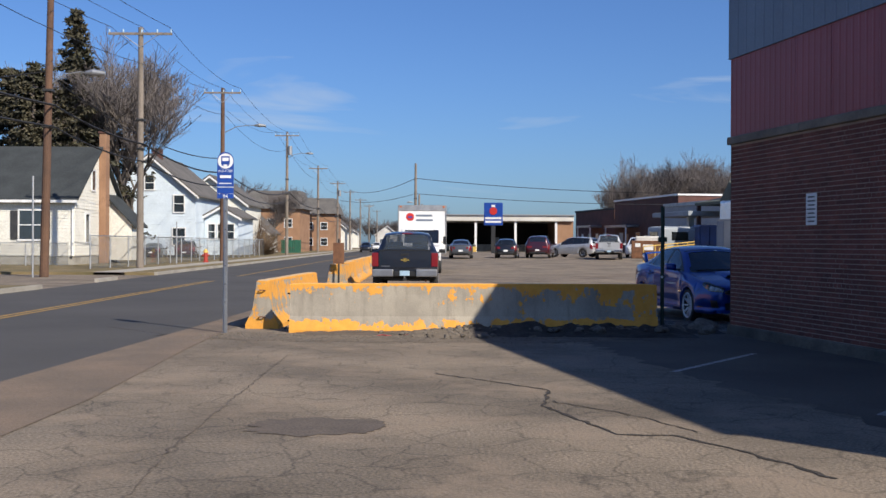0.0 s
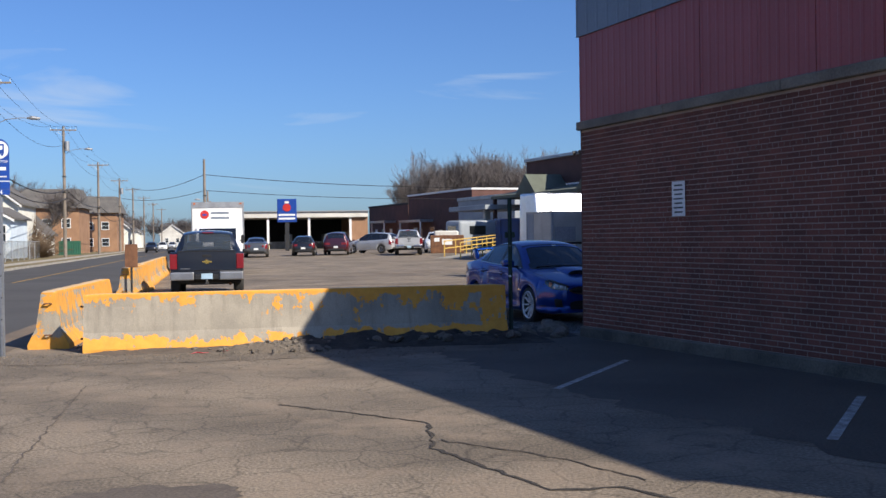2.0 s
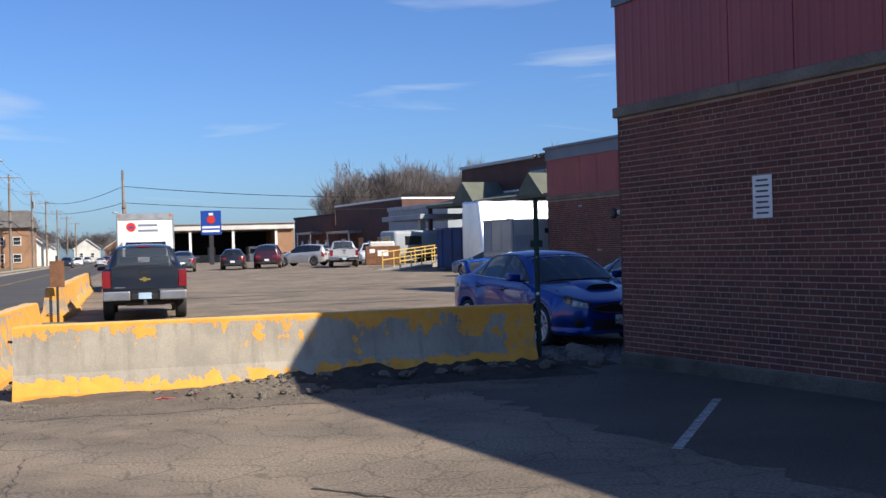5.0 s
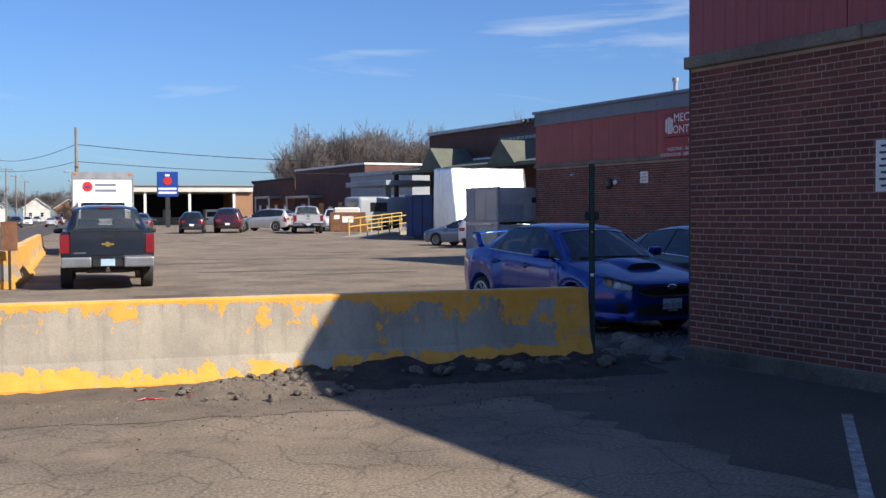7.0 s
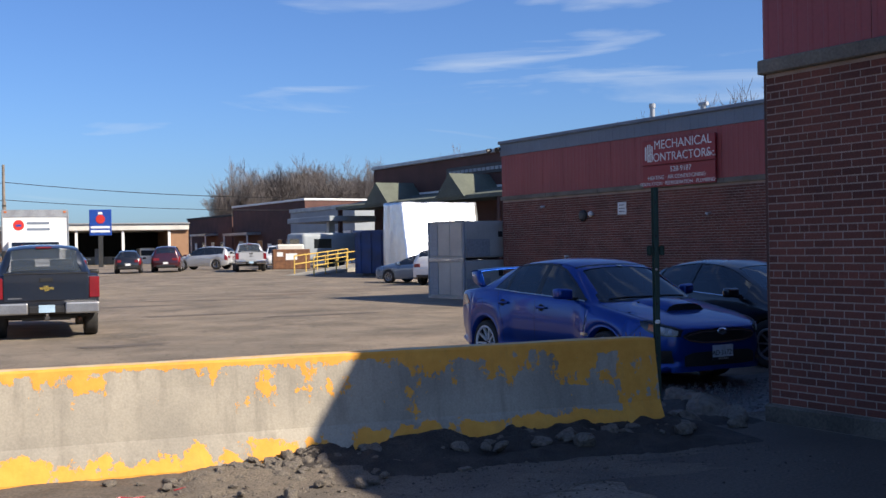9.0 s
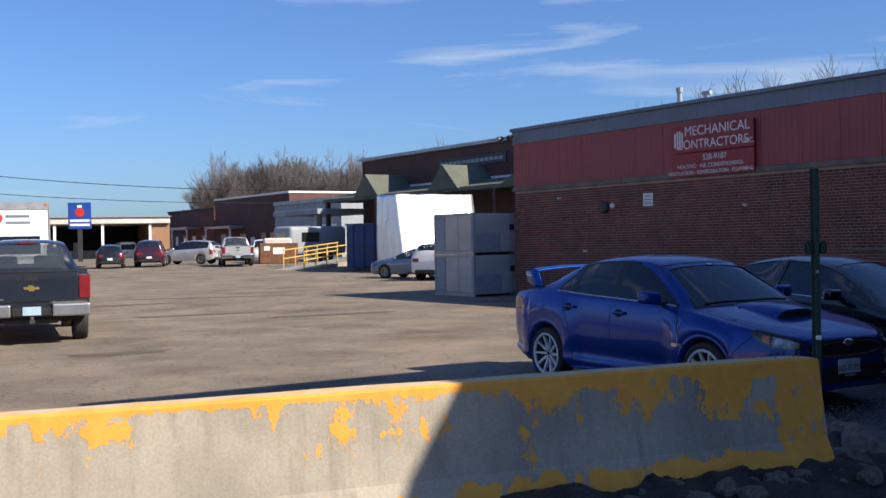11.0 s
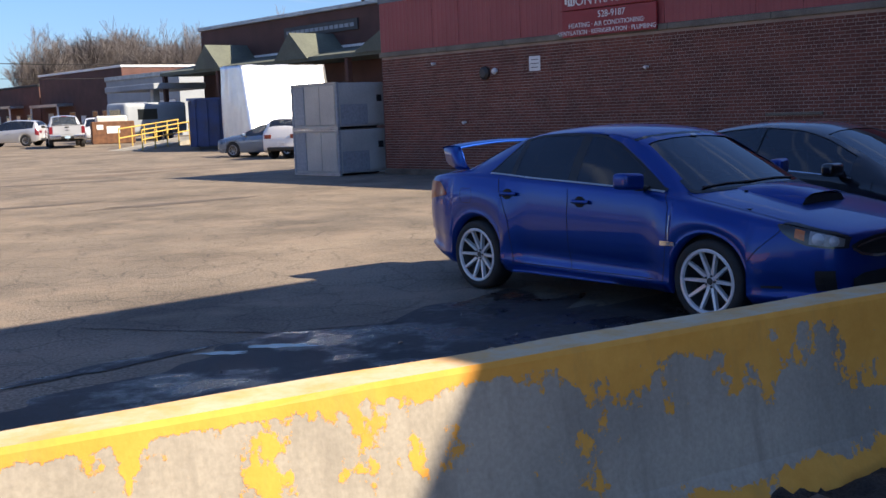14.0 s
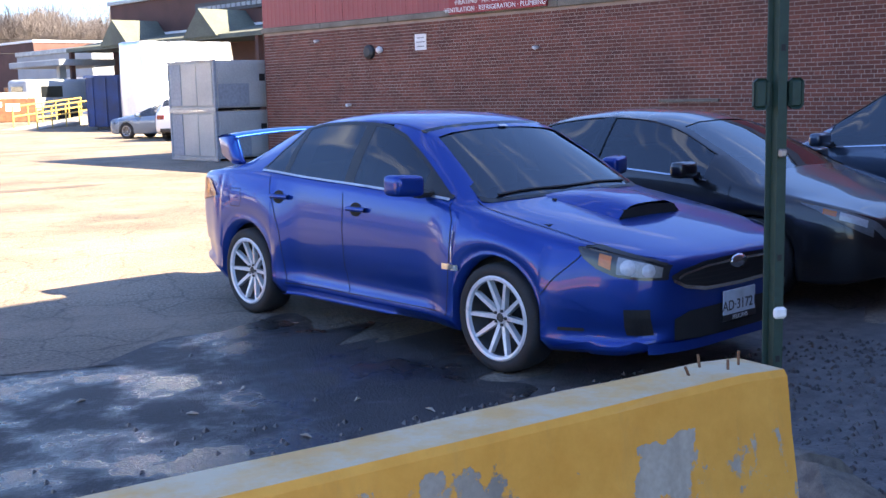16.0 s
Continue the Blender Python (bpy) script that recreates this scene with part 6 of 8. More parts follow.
VANETTE = Shell(
    top=[(2.45, 0.65), (2.4, 0.80), (2.1, 0.95), (1.6, 1.08), (1.0, 1.42), (0.5, 1.66), (-0.5, 1.75), (-1.8, 1.72), (-2.3, 1.60), (-2.5, 1.2), (-2.55, 0.8)],
    belt=[(2.45, 0.6), (2.0, 0.85), (1.0, 1.0), (-1.0, 1.08), (-2.2, 1.12), (-2.45, 1.0), (-2.55, 0.75)],
    wtop=[(2.45, 0.5), (2.0, 0.72), (1.0, 0.68), (0.2, 0.64), (-2.0, 0.64), (-2.55, 0.70)],
    wside=[(2.45, 0.6), (2.2, 0.82), (1.7, 0.96), (-2.0, 0.97), (-2.4, 0.90), (-2.55, 0.80)],
    low=[(2.45, 0.3), (2.0, 0.22), (-2.0, 0.24), (-2.55, 0.38)], axles=(1.52, -1.52), arch=0.38, hub=0.34)


def simple_car(name, m, shell, paint, label, glass_x, screens, pillars, rim_material="rim_alloy", category="car"):
    c = car(name, m, shell, paint, label, glass_x, screens, pillars, radius=shell.hub + 0.01, rim=0.20, spokes=8, rim_material=rim_material, doors=((glass_x[1] + 0.25, 0), (pillars[0], 0)), category=category)
    f, r = shell.x1, shell.x0
    for s in (1, -1):
        part("headlamp", almond(shell, f - 0.46, f - 0.03, lambda t: 5.35 - 0.2 * t, lambda t: 5.45 + 0.7 * t ** 0.5, 0.006, s), M["lens_dark"], c, smooth=True)
        part("tail_lamp", shell.patch(r + 0.03, r + 0.25, 5.3, 7.4, 0.008, s, 6, 4), M["lens_red"], c, smooth=True)
        zt = shell.belt(r + 0.15)
        y0, y1 = sorted((s * 0.42, s * (shell.wside(r + 0.01) - 0.02)))
        part("tail_lamp", boxed(r - 0.008, r + 0.05, y0, y1, zt - 0.26, zt - 0.10, 0.01), M["lens_red"], c)
    part("grille", boxed(f - 0.06, f + 0.006, -0.36, 0.36, shell.low(f) + 0.12, shell.low(f) + 0.26, 0.01), M["plastic"], c)
    part("number_plate", boxed(r - 0.012, r + 0.03, -0.16, 0.16, shell.low(r) + 0.16, shell.low(r) + 0.30, 0.004), M["white_sign"], c)
    part("rear_bumper", boxed(r - 0.03, r + 0.2, -0.6, 0.6, shell.low(r) - 0.04, shell.low(r) + 0.10, 0.03, 2), M["plastic"], c)
    for s in (1, -1):
        part("window_trim", shell.patch(glass_x[0] - 0.02, glass_x[1] + 0.04, 4.97, 5.12, 0.005, s, nx=20, nr=1), M["chrome"], c, "thin bright line under the side windows")
        part("window_frame", shell.patch(glass_x[0] - 0.02, glass_x[1] + 0.02, 2.86, 3.0, 0.003, s, nx=20, nr=1), M["plastic"], c)
        for p in pillars:
            part("pillar_cover", shell.patch(p - 0.055, p + 0.055, 2.95, 5.0, 0.004, s, 2, 5), M["glass_car"], c)
    mirrors(c, shell, glass_x[1] - 0.06, paint)
    handles(c, shell, (pillars[0] + 0.16, glass_x[0] + 0.35), paint)
    return c


def heading(x, y, dx, dy):
    return pose(x, y, lot_z(y) if x > 2.5 else 0.0, 0, 0, math.degrees(math.atan2(dy, dx)))


black = simple_car("black_sedan", heading(10.62, 4.95, 0.17, -0.985), COUPE, "paint_black", "black sedan parked beside the blue sport sedan", (-1.3, 0.88), (-1.6, -1.05, 0.47, 1.29), (-0.22, -0.95))
for s in (1, -1):
    clear = part("lamp_glass", almond(COUPE, 1.70, 2.16, lambda t: 5.45 - 0.1 * t, lambda t: 5.50 + 1.05 * t ** 0.6, 0.010, s), M["lens_dark"], black, "clear wrap-round headlamp", smooth=True)
    part("marker", almond(COUPE, 1.86, 1.95, lambda t: 5.55, lambda t: 6.05, 0.014, s, 4, 3), M["lens_amber"], clear, "amber side marker")
    part("reflector", almond(COUPE, 1.97, 2.13, lambda t: 5.52, lambda t: 6.15, 0.014, s, 6, 3), M["lens_clear"], clear, "bright headlamp reflector")
crossover = simple_car("crossover", heading(13.25, 4.02, -0.12, 0.99), SUV, "paint_steel", "dark slate blue crossover with bright roof rails parked by the wall", (-1.85, 0.75), (-2.12, -1.9, 0.22, 1.06), (-0.4, -1.3))
for s in (-1, 1):
    part("roof_rail", tubed([(-1.5, s * 0.60, 1.60), (-1.42, s * 0.60, 1.69), (-0.4, s * 0.60, 1.735), (0.1, s * 0.60, 1.69), (0.22, s * 0.60, 1.60)], 0.018, 8), M["rim_alloy"], crossover, "bright roof rail")
simple_car("store_sedan", heading(18.9, 41.7, -0.6, 0.8), SEDAN, "paint_ice", "steel blue sedan parked in front of the store", (-1.4, 0.75), (-1.75, -1.12, 0.1, 1.02), (-0.3, -1.1))
simple_car("store_suv", heading(19.6, 39.5, 0.75, 0.66), SUV, "paint_white", "white sport utility car parked by the store", (-1.85, 0.75), (-2.12, -1.9, 0.22, 1.06), (-0.4, -1.3))
simple_car("hatchback", heading(7.46, 67.3, 0.12, 1), HATCH, "paint_black", "small black hatchback parked in the lot", (-1.35, 0.6), (-1.85, -1.4, 0.06, 0.9), (-0.3, -1.0))
simple_car("minivan", heading(10.15, 68.6, 0.18, 1), VANETTE, "paint_maroon", "dark maroon minivan parked in the lot", (-2.0, 1.0), (-2.48, -2.2, 0.55, 1.5), (0.0, -1.2))
simple_car("estate_suv", heading(13.3, 73.0, -0.85, 0.62), SUV, "paint_silver", "silver sport utility car parked in the lot", (-1.85, 0.75), (-2.12, -1.9, 0.22, 1.06), (-0.4, -1.3))
simple_car("lot_sedan", heading(3.85, 65.5, 0.04, 1), SEDAN, "paint_grey", "grey sedan standing near the box truck", (-1.4, 0.75), (-1.75, -1.12, 0.1, 1.02), (-0.3, -1.1))
simple_car("yard_car", heading(-26.5, 78.0, -0.1, 1), SEDAN, "paint_green", "green car parked behind the chain-link fence", (-1.4, 0.75), (-1.75, -1.12, 0.1, 1.02), (-0.3, -1.1))
simple_car("yard_car", heading(-23.4, 80.0, -0.1, 1), SEDAN, "paint_black", "black car parked behind the chain-link fence", (-1.4, 0.75), (-1.75, -1.12, 0.1, 1.02), (-0.3, -1.1))
simple_car("yard_car", heading(-20.2, 79.0, -0.1, 1), SUV, "paint_maroon", "dark red car parked behind the chain-link fence", (-1.85, 0.75), (-2.12, -1.9, 0.22, 1.06), (-0.4, -1.3))
simple_car("street_car", heading(-10.2, 160.0, 0.02, -1), SUV, "paint_black", "dark car standing on the street", (-1.85, 0.75), (-2.12, -1.9, 0.22, 1.06), (-0.4, -1.3))
for x, y, kind, paint, words in ((-5.6, 168, SEDAN, "paint_silver", "silver car standing on the street"), (-6.2, 214, SUV, "paint_maroon", "dark red car standing on the street"), (-6.8, 248, SEDAN, "paint_white", "white car standing on the street"), (-12.4, 262, SUV, "paint_silver", "silver car standing on the street"), (-9.4, 290, SUV, "paint_black", "dark car standing on the street")):
    big_ = kind is SUV
    simple_car("street_car", heading(x, y, 0.02, 1 if x > -9 else -1), kind, paint, words, (-1.85, 0.75) if big_ else (-1.4, 0.75), (-2.12, -1.9, 0.22, 1.06) if big_ else (-1.75, -1.12, 0.1, 1.02), (-0.4, -1.3) if big_ else (-0.3, -1.1))
simple_car("street_car", heading(-10.9, 200.0, 0.02, -1), SUV, "paint_white", "white car standing on the street", (-1.85, 0.75), (-2.12, -1.9, 0.22, 1.06), (-0.4, -1.3))

TRUCK = Shell(
    top=[(2.95, 0.9), (2.9, 1.05), (2.7, 1.14), (1.9, 1.20), (1.55, 1.24), (1.1, 1.62), (0.85, 1.80), (0.3, 1.88), (-0.35, 1.86), (-0.72, 1.78), (-0.92, 1.36), (-0.96, 1.30), (-1.0, 1.295), (-2.7, 1.295), (-2.86, 1.28), (-2.88, 1.2)],
    belt=[(2.95, 0.8), (2.7, 1.05), (1.6, 1.14), (0, 1.20), (-0.9, 1.22), (-1.1, 1.26), (-2.8, 1.26), (-2.88, 1.15)],
    wtop=[(2.95, 0.6), (2.6, 0.80), (1.5, 0.82), (0.8, 0.70), (-0.4, 0.70), (-0.85, 0.76), (-1.0, 0.92), (-2.88, 0.92)],
    wside=[(2.95, 0.75), (2.7, 0.93), (2.2, 0.99), (-2.7, 0.99), (-2.85, 0.975), (-2.88, 0.95)],
    low=[(2.95, 0.45), (2.5, 0.42), (-2.4, 0.46), (-2.88, 0.62)], axles=(1.83, -1.83), arch=0.47, hub=0.40)


def pickup(m, paint, label, bumper="steel", badge="gold"):
    c = thing("pickup_truck", m, label, "pickup truck")

    def cut(x, j):
        return (j in (3, 4) and -0.72 < x < 1.02 and abs(x - 0.15) > 0.05) or (j in (0, 1) and (-0.93 < x < -0.72 or 0.86 < x < 1.5))
    part("body", TRUCK.skin(cut), M[paint], c, smooth=True)
    part("underbody", boxed(-2.7, 2.7, -0.82, 0.82, 0.42, 0.95, 0.03), M["dark_inside"], c)
    part("frame_rail", boxed(-2.6, 2.4, -0.45, 0.45, 0.36, 0.46), M["dark_metal"], c)
    part("axle", tubed([(-1.83, -0.8, 0.40), (-1.83, 0.8, 0.40)], 0.06, 8), M["dark_metal"], c)
    part("rear_window", TRUCK.patch(-0.94, -0.71, 0, 2.02, -0.004, both=True), M["glass_clear"], c, smooth=True)
    part("windscreen", TRUCK.patch(0.85, 1.51, 0, 2.02, -0.004, both=True), M["glass_clear"], c, smooth=True)
    for s in (1, -1):
        for a, b in ((-0.73, 0.11), (0.19, 1.03)):
            part("side_window", TRUCK.patch(a, b, 2.98, 5.02, -0.005, s), M["glass_clear"], c, smooth=True)
        y0, y1 = sorted((s * 0.79, s * 0.985))
        part("tail_lamp", boxed(-2.90, -2.74, y0, y1, 0.80, 1.21, 0.012), M["lens_red"], c, "tall red tail lamp")
        part("lamp_window", boxed(-2.904, -2.89, y0 + 0.05, y1 - 0.05, 0.95, 1.0), M["lens_red"], c)
        part("headlamp", TRUCK.patch(2.6, 2.9, 5.2, 6.8, 0.006, s), M["lens_clear"], c)
        part("bumper_end", boxed(-3.02, -2.80, *sorted((s * 0.34, s * 0.97)), 0.50, 0.72, 0.03, 2), M[bumper], c)
    part("tailgate", boxed(-2.905, -2.86, -0.775, 0.775, 0.76, 1.275, 0.014, 2), M[paint], c)
    part("tailgate_rim", boxed(-2.915, -2.85, -0.78, 0.78, 1.265, 1.30, 0.01), M["plastic"], c)
    part("handle", boxed(-2.915, -2.90, -0.12, 0.12, 1.12, 1.20, 0.008), M["plastic"], c, "black tailgate latch")
    bm = bmesh.new()
    prism(bm, [(-0.13, 1.02), (-0.04, 1.02), (-0.04, 1.05), (0.05, 1.05), (0.05, 1.02), (0.13, 1.02), (0.11, 0.975), (0.04, 0.975), (0.04, 0.945), (-0.05, 0.945), (-0.05, 0.975), (-0.14, 0.975)], "x", -2.915, -2.90)
    part("badge", bm, M[badge], c, "plain metal badge on the tailgate")
    part("script", boxed(-2.91, -2.90, 0.45, 0.70, 0.80, 0.825), M["trim_grey"], c)
    part("bumper_middle", boxed(-3.01, -2.82, -0.34, 0.34, 0.50, 0.66, 0.03), M["plastic"], c)
    part("number_plate", boxed(-3.022, -3.012, -0.15, 0.15, 0.53, 0.68, 0.003), M["pale_blue"], c, "pale blue number plate")
    part("tow_hitch", boxed(-3.05, -2.7, -0.05, 0.05, 0.38, 0.46, 0.01), M["dark_metal"], c)
    part("tow_ball", tubed([(-3.04, 0, 0.46), (-3.04, 0, 0.51)], [0.02, 0.035], 10), M["steel"], c)
    part("exhaust", tubed([(-2.0, -0.62, 0.40), (-2.85, -0.62, 0.38)], 0.035, 8), M["rust"], c)
    part("brake_lamp", boxed(-0.76, -0.70, -0.16, 0.16, 1.785, 1.82, 0.008), M["lens_red"], c, "red high brake lamp")
    mirrors(c, TRUCK, 0.98, "plastic")
    add_wheels(c, TRUCK.axles, 0.865, 0.395, 0.26, 0.23, 6, "rim_alloy")
    part("door_gap", strip_lines(bmesh.new(), TRUCK, ((-0.95, 0.0), (0.15, 0), (1.25, 0.0)), 5.1, 9.2), M["dark_inside"], c)
    for x in (0.35,):
        for y in (-0.4, 0.4):
            part("seat", boxed(x - 0.1, x + 0.08, y - 0.25, y + 0.25, 0.95, 1.55, 0.06, 2), M["plastic"], c)
    part("bench", boxed(-0.55, -0.4, -0.65, 0.65, 0.95, 1.4, 0.05), M["plastic"], c)
    return c


pickup(heading(1.38, 17.25, -0.005, 1), "paint_navy", "dark navy pickup truck with a chrome rear bumper")
pickup(heading(15.1, 65.5, 0.14, 1), "paint_silver", "silver pickup truck parked in the lot", "chrome", "trim_grey")

# --- the white box truck, facing the street end ---
bt = thing("box_truck", heading(1.42, 39.9, 0, -1), "white box truck with a grey roof edge", "truck")
part("cargo_box", boxed(-3.2, 1.9, -1.22, 1.22, 1.0, 3.42, 0.03), M["paint_white"], bt)
for z0, z1 in ((3.16, 3.46), (0.98, 1.06)):
    part("box_rail", boxed(-3.22, 1.93, -1.245, 1.245, z0, z1, 0.015), M["galv"], bt)
for y in (-1.22, 1.22):
    part("corner_post", boxed(1.86, 1.94, y - 0.03, y + 0.03, 1.0, 3.40, 0.015), M["galv"], bt)
for y in (-1.1, 1.1):
    part("marker_lamp", boxed(1.93, 1.95, y - 0.05, y + 0.05, 3.34, 3.40), M["lens_amber"], bt)
em = lathe(bmesh.new(), [(0.001, -0.012), (0.20, -0.012), (0.21, 0.0)], 20)
bmesh.ops.rotate(em, verts=em.verts, matrix=Matrix.Rotation(radians(90), 3, "Z"))
bmesh.ops.translate(em, verts=em.verts, vec=(1.905, -0.62, 2.85))
part("emblem", em, M["red"], bt, "red round emblem")
part("emblem_cap", boxed(1.90, 1.925, -0.72, -0.52, 2.80, 2.88), M["blue_sign"], bt)
for y0, y1, z in ((-0.32, 0.52, 2.92), (-0.32, 0.54, 2.68)):
    part("name_bar", boxed(1.90, 1.908, y0, y1, z - 0.045, z + 0.055), M["siding_blue"], bt, "plain dark blue bar in place of a name")
cab = bmesh.new()
prism(cab, [(1.95, 0.55), (3.9, 0.55), (3.95, 1.0), (3.80, 1.32), (3.05, 1.45), (2.55, 2.18), (1.95, 2.25)], "y", -0.98, 0.98)
part("cab", cab, M["paint_white"], bt)
ws = bmesh.new()
prism(ws, [(3.02, 1.50), (3.04, 1.52), (2.60, 2.16), (2.58, 2.14)], "y", -0.86, 0.86)
bmesh.ops.translate(ws, verts=ws.verts, vec=(0.012, 0, 0.012))
part("windscreen", ws, M["glass_car"], bt)
part("grille", boxed(3.9, 3.965, -0.55, 0.55, 0.75, 1.1, 0.02), M["plastic"], bt)
part("bumper", boxed(3.85, 4.05, -0.98, 0.98, 0.42, 0.66, 0.04, 2), M["dark_metal"], bt)
for y in (-0.78, 0.78):
    part("headlamp", boxed(3.86, 3.97, y - 0.14, y + 0.14, 0.82, 1.05, 0.03), M["lens_clear"], bt)
    part("mirror", boxed(2.75, 2.88, y * 1.48 - 0.08, y * 1.48 + 0.08, 1.45, 1.85, 0.03), M["plastic"], bt)
    part("mirror_arm", tubed([(2.8, y * 1.22, 1.55), (2.8, y * 1.48, 1.6)], 0.015, 6), M["plastic"], bt)
    part("fuel_tank", boxed(-0.3, 1.2, y - 0.15, y + 0.15, 0.45, 0.95, 0.05), M["dark_metal"], bt)
part("chassis", boxed(-3.2, 3.6, -0.45, 0.45, 0.6, 1.0), M["dark_metal"], bt)
add_wheels(bt, (3.2, -1.7), 0.86, 0.41, 0.28, 0.24, 6, "rim_alloy")


# ---- the far lot ----
def pylon_sign():
    s = thing("pylon_sign", pose(8.03, 105.0, 0, 0, 0, -6), "tall blue pylon sign with a white and red emblem", "sign")
    part("post", boxed(-0.22, 0.22, -0.15, 0.15, 0, 3.8), M["dark_metal"], s)
    part("cabinet", boxed(-1.05, 1.05, -0.2, 0.2, 3.55, 6.1, 0.04), M["blue_sign"], s)
    em = lathe(bmesh.new(), [(0.001, -0.03), (0.42, -0.03), (0.44, 0.0)], 24)
    bmesh.ops.translate(em, verts=em.verts, vec=(0, -0.205, 5.15))
    part("emblem", em, M["red"], s, "red round emblem")
    part("emblem_edge", boxed(-0.22, 0.22, -0.225, -0.205, 5.62, 5.85), M["white_sign"], s)
    for z in (4.35, 3.95):
        part("name_bar", boxed(-0.9, 0.9, -0.215, -0.203, z - 0.10, z + 0.12), M["white_sign"], s, "plain white bar in place of a name")


pylon_sign()


def bay_building():
    """Long low open-bay building with a pale fascia on white posts."""
    b = thing("building_bays", pose(4.0, 128.0, 0, 0, 0, 0), "long low open-bay garage with a pale fascia", "building", kind="structure")
    part("roof", boxed(-3, 15.7, -0.5, 16, 4.5, 5.25, 0.05), M["pale_wall"], b)
    part("roof_trim", boxed(-3.1, 15.8, -0.7, 16.1, 5.25, 5.40), M["galv"], b)
    part("back_wall", boxed(-3, 15.5, 14, 14.4, 0, 4.5), M["dark_inside"], b, "dark interior wall")
    part("side_wall", boxed(-3, -2.6, 0, 14, 0, 4.5), M["pale_wall"], b)
    part("brick_end", boxed(13.6, 15.7, 0, 14, 0, 4.5), M["brick_orange"], b, "orange brick end wall")
    for x in (2.7, 8.0, 13.4):
        part("post", boxed(x - 0.15, x + 0.15, -0.2, 0.2, 0, 4.5), M["white_sign"], b)
    part("low_wall", boxed(-2.6, 13.6, 8, 8.2, 0, 1.4), M["concrete"], b)
    part("post_guard", boxed(2.2, 2.8, -0.5, -0.2, 0, 1.1, 0.05), M["yellow"], b)
    part("doorway", boxed(5.2, 6.2, 7.7, 8.0, 0, 2.4), M["grey_wall"], b)


bay_building()
van = thing("delivery_van", pose(15.2, 131.5, 0), "white panel van inside the open bay", "van")
part("body", boxed(-0.95, 0.95, 0, 5, 0.3, 2.4, 0.25, 3), M["paint_white"], van, smooth=True)
part("windscreen", boxed(-0.8, 0.8, -0.03, 0.05, 1.45, 2.1, 0.02), M["glass_car"], van)
for y in (0.9, 4.0):
    for x in (-0.85, 0.85):
        part("wheel", tubed([(x - 0.1, y, 0.33), (x + 0.1, y, 0.33)], 0.33, 16), M["rubber"], van)


def plain_building(name, corner, ang, length, depth, height, wall, label, openings=(), cap="galv", cap_h=0.25, canopy=None):
    """A flat-roofed block. Facade along local x, seen from -y. openings: (x0, x1, z0, z1, material)."""
    b = thing(name, pose(corner[0], corner[1], 0, 0, 0, ang), label, "building", kind="structure")
    part("wall", boxed(0, length, 0, depth, -0.1, height), M[wall], b)
    part("roof_cap", boxed(-0.12, length + 0.12, -0.12, depth + 0.1, height, height + cap_h, 0.03), M[cap], b)
    for x0, x1, z0, z1, mt in openings:
        o = part("window" if z0 > 0.3 else "door", boxed(x0, x1, -0.03, 0.02, z0, z1), M[mt], b)
        for fx0, fx1, fz0, fz1 in ((x0 - 0.06, x0, z0, z1), (x1, x1 + 0.06, z0, z1), (x0 - 0.06, x1 + 0.06, z1, z1 + 0.06)):
            part("frame", boxed(fx0, fx1, -0.06, 0.02, fz0, fz1), M["trim_grey"], o)
    if canopy:
        part("canopy", boxed(canopy[0], canopy[1], -1.8, 0, canopy[2], canopy[2] + 0.3), M["galv"], b)
        for x in (canopy[0] + 0.2, canopy[1] - 0.2):
            part("canopy_post", boxed(x - 0.08, x + 0.08, -1.75, -1.6, 0, canopy[2]), M["white_sign"], b)
    return b


FA = math.degrees(math.atan2(U.y, U.x))
# dark brick block with pale coping, set at the lot's end
plain_building("building_dark", (25.5, 130.0), FA, 21.5, 16, 7.2, "brick_far", "dark brick block with a pale roof edge", ((2, 3.4, 0, 3.0, "pale_blue"), (4.2, 5.2, 0, 2.8, "glass_house"), (8, 9.5, 1.0, 3.0, "glass_house"), (11, 12.2, 0, 2.6, "white_sign"), (14, 15.2, 1.0, 3.0, "glass_house"), (16.5, 17.7, 1.0, 3.0, "glass_house")), cap="white_sign", cap_h=0.22, canopy=(1.0, 9.0, 3.7))
plain_building("building_low", (22.65, 150.0), FA, 17.2, 12, 6.3, "brick_far", "low dark brick building", ((3, 3.9, 1.0, 3.0, "white_sign"), (6, 7.4, 1.2, 3.0, "glass_house"), (9.5, 10.6, 0.0, 3.0, "white_sign"), (13, 14.6, 1.2, 3.0, "glass_house")), cap="roof_dark", canopy=(6.0, 12.0, 3.9))
plain_building("building_grey", (27.8, 108.0), FA, 15.0, 18, 5.75, "grey_wall", "low grey metal warehouse with roll-up doors", ((0.8, 3.8, 0, 3.4, "dark_inside"), (4.6, 8.6, 0.2, 3.6, "white_sign"), (9.6, 14.2, 0.2, 3.6, "white_sign")), cap="galv", cap_h=0.4)

# the paint store: brick parapet, green pent roofs with gables
ST = Matrix.Translation((0, 0, -0.32)) @ site((27.05, 75.3, 0)) @ Matrix.Diagonal((1.2, 1.2, 1.2, 1))
store = thing("building_store", ST, "brick store with green pent roofs and a dark sign band", "building", kind="structure")
part("wall", boxed(0, 34, 0, 24, -0.1, 6.9), M["brick_far"], store)
part("roof_cap", boxed(-0.1, 34.1, -0.15, 24.1, 6.9, 7.12, 0.03), M["galv"], store)
part("name_band", boxed(9.2, 15.8, -0.10, -0.02, 5.82, 6.36, 0.01), M["ink"], store, "dark sign band")
for x in np.linspace(9.5, 15.2, 14):
    part("name_bar", boxed(float(x), float(x) + 0.34, -0.13, -0.104, 5.98, 6.16), M["grey_wall"], store)
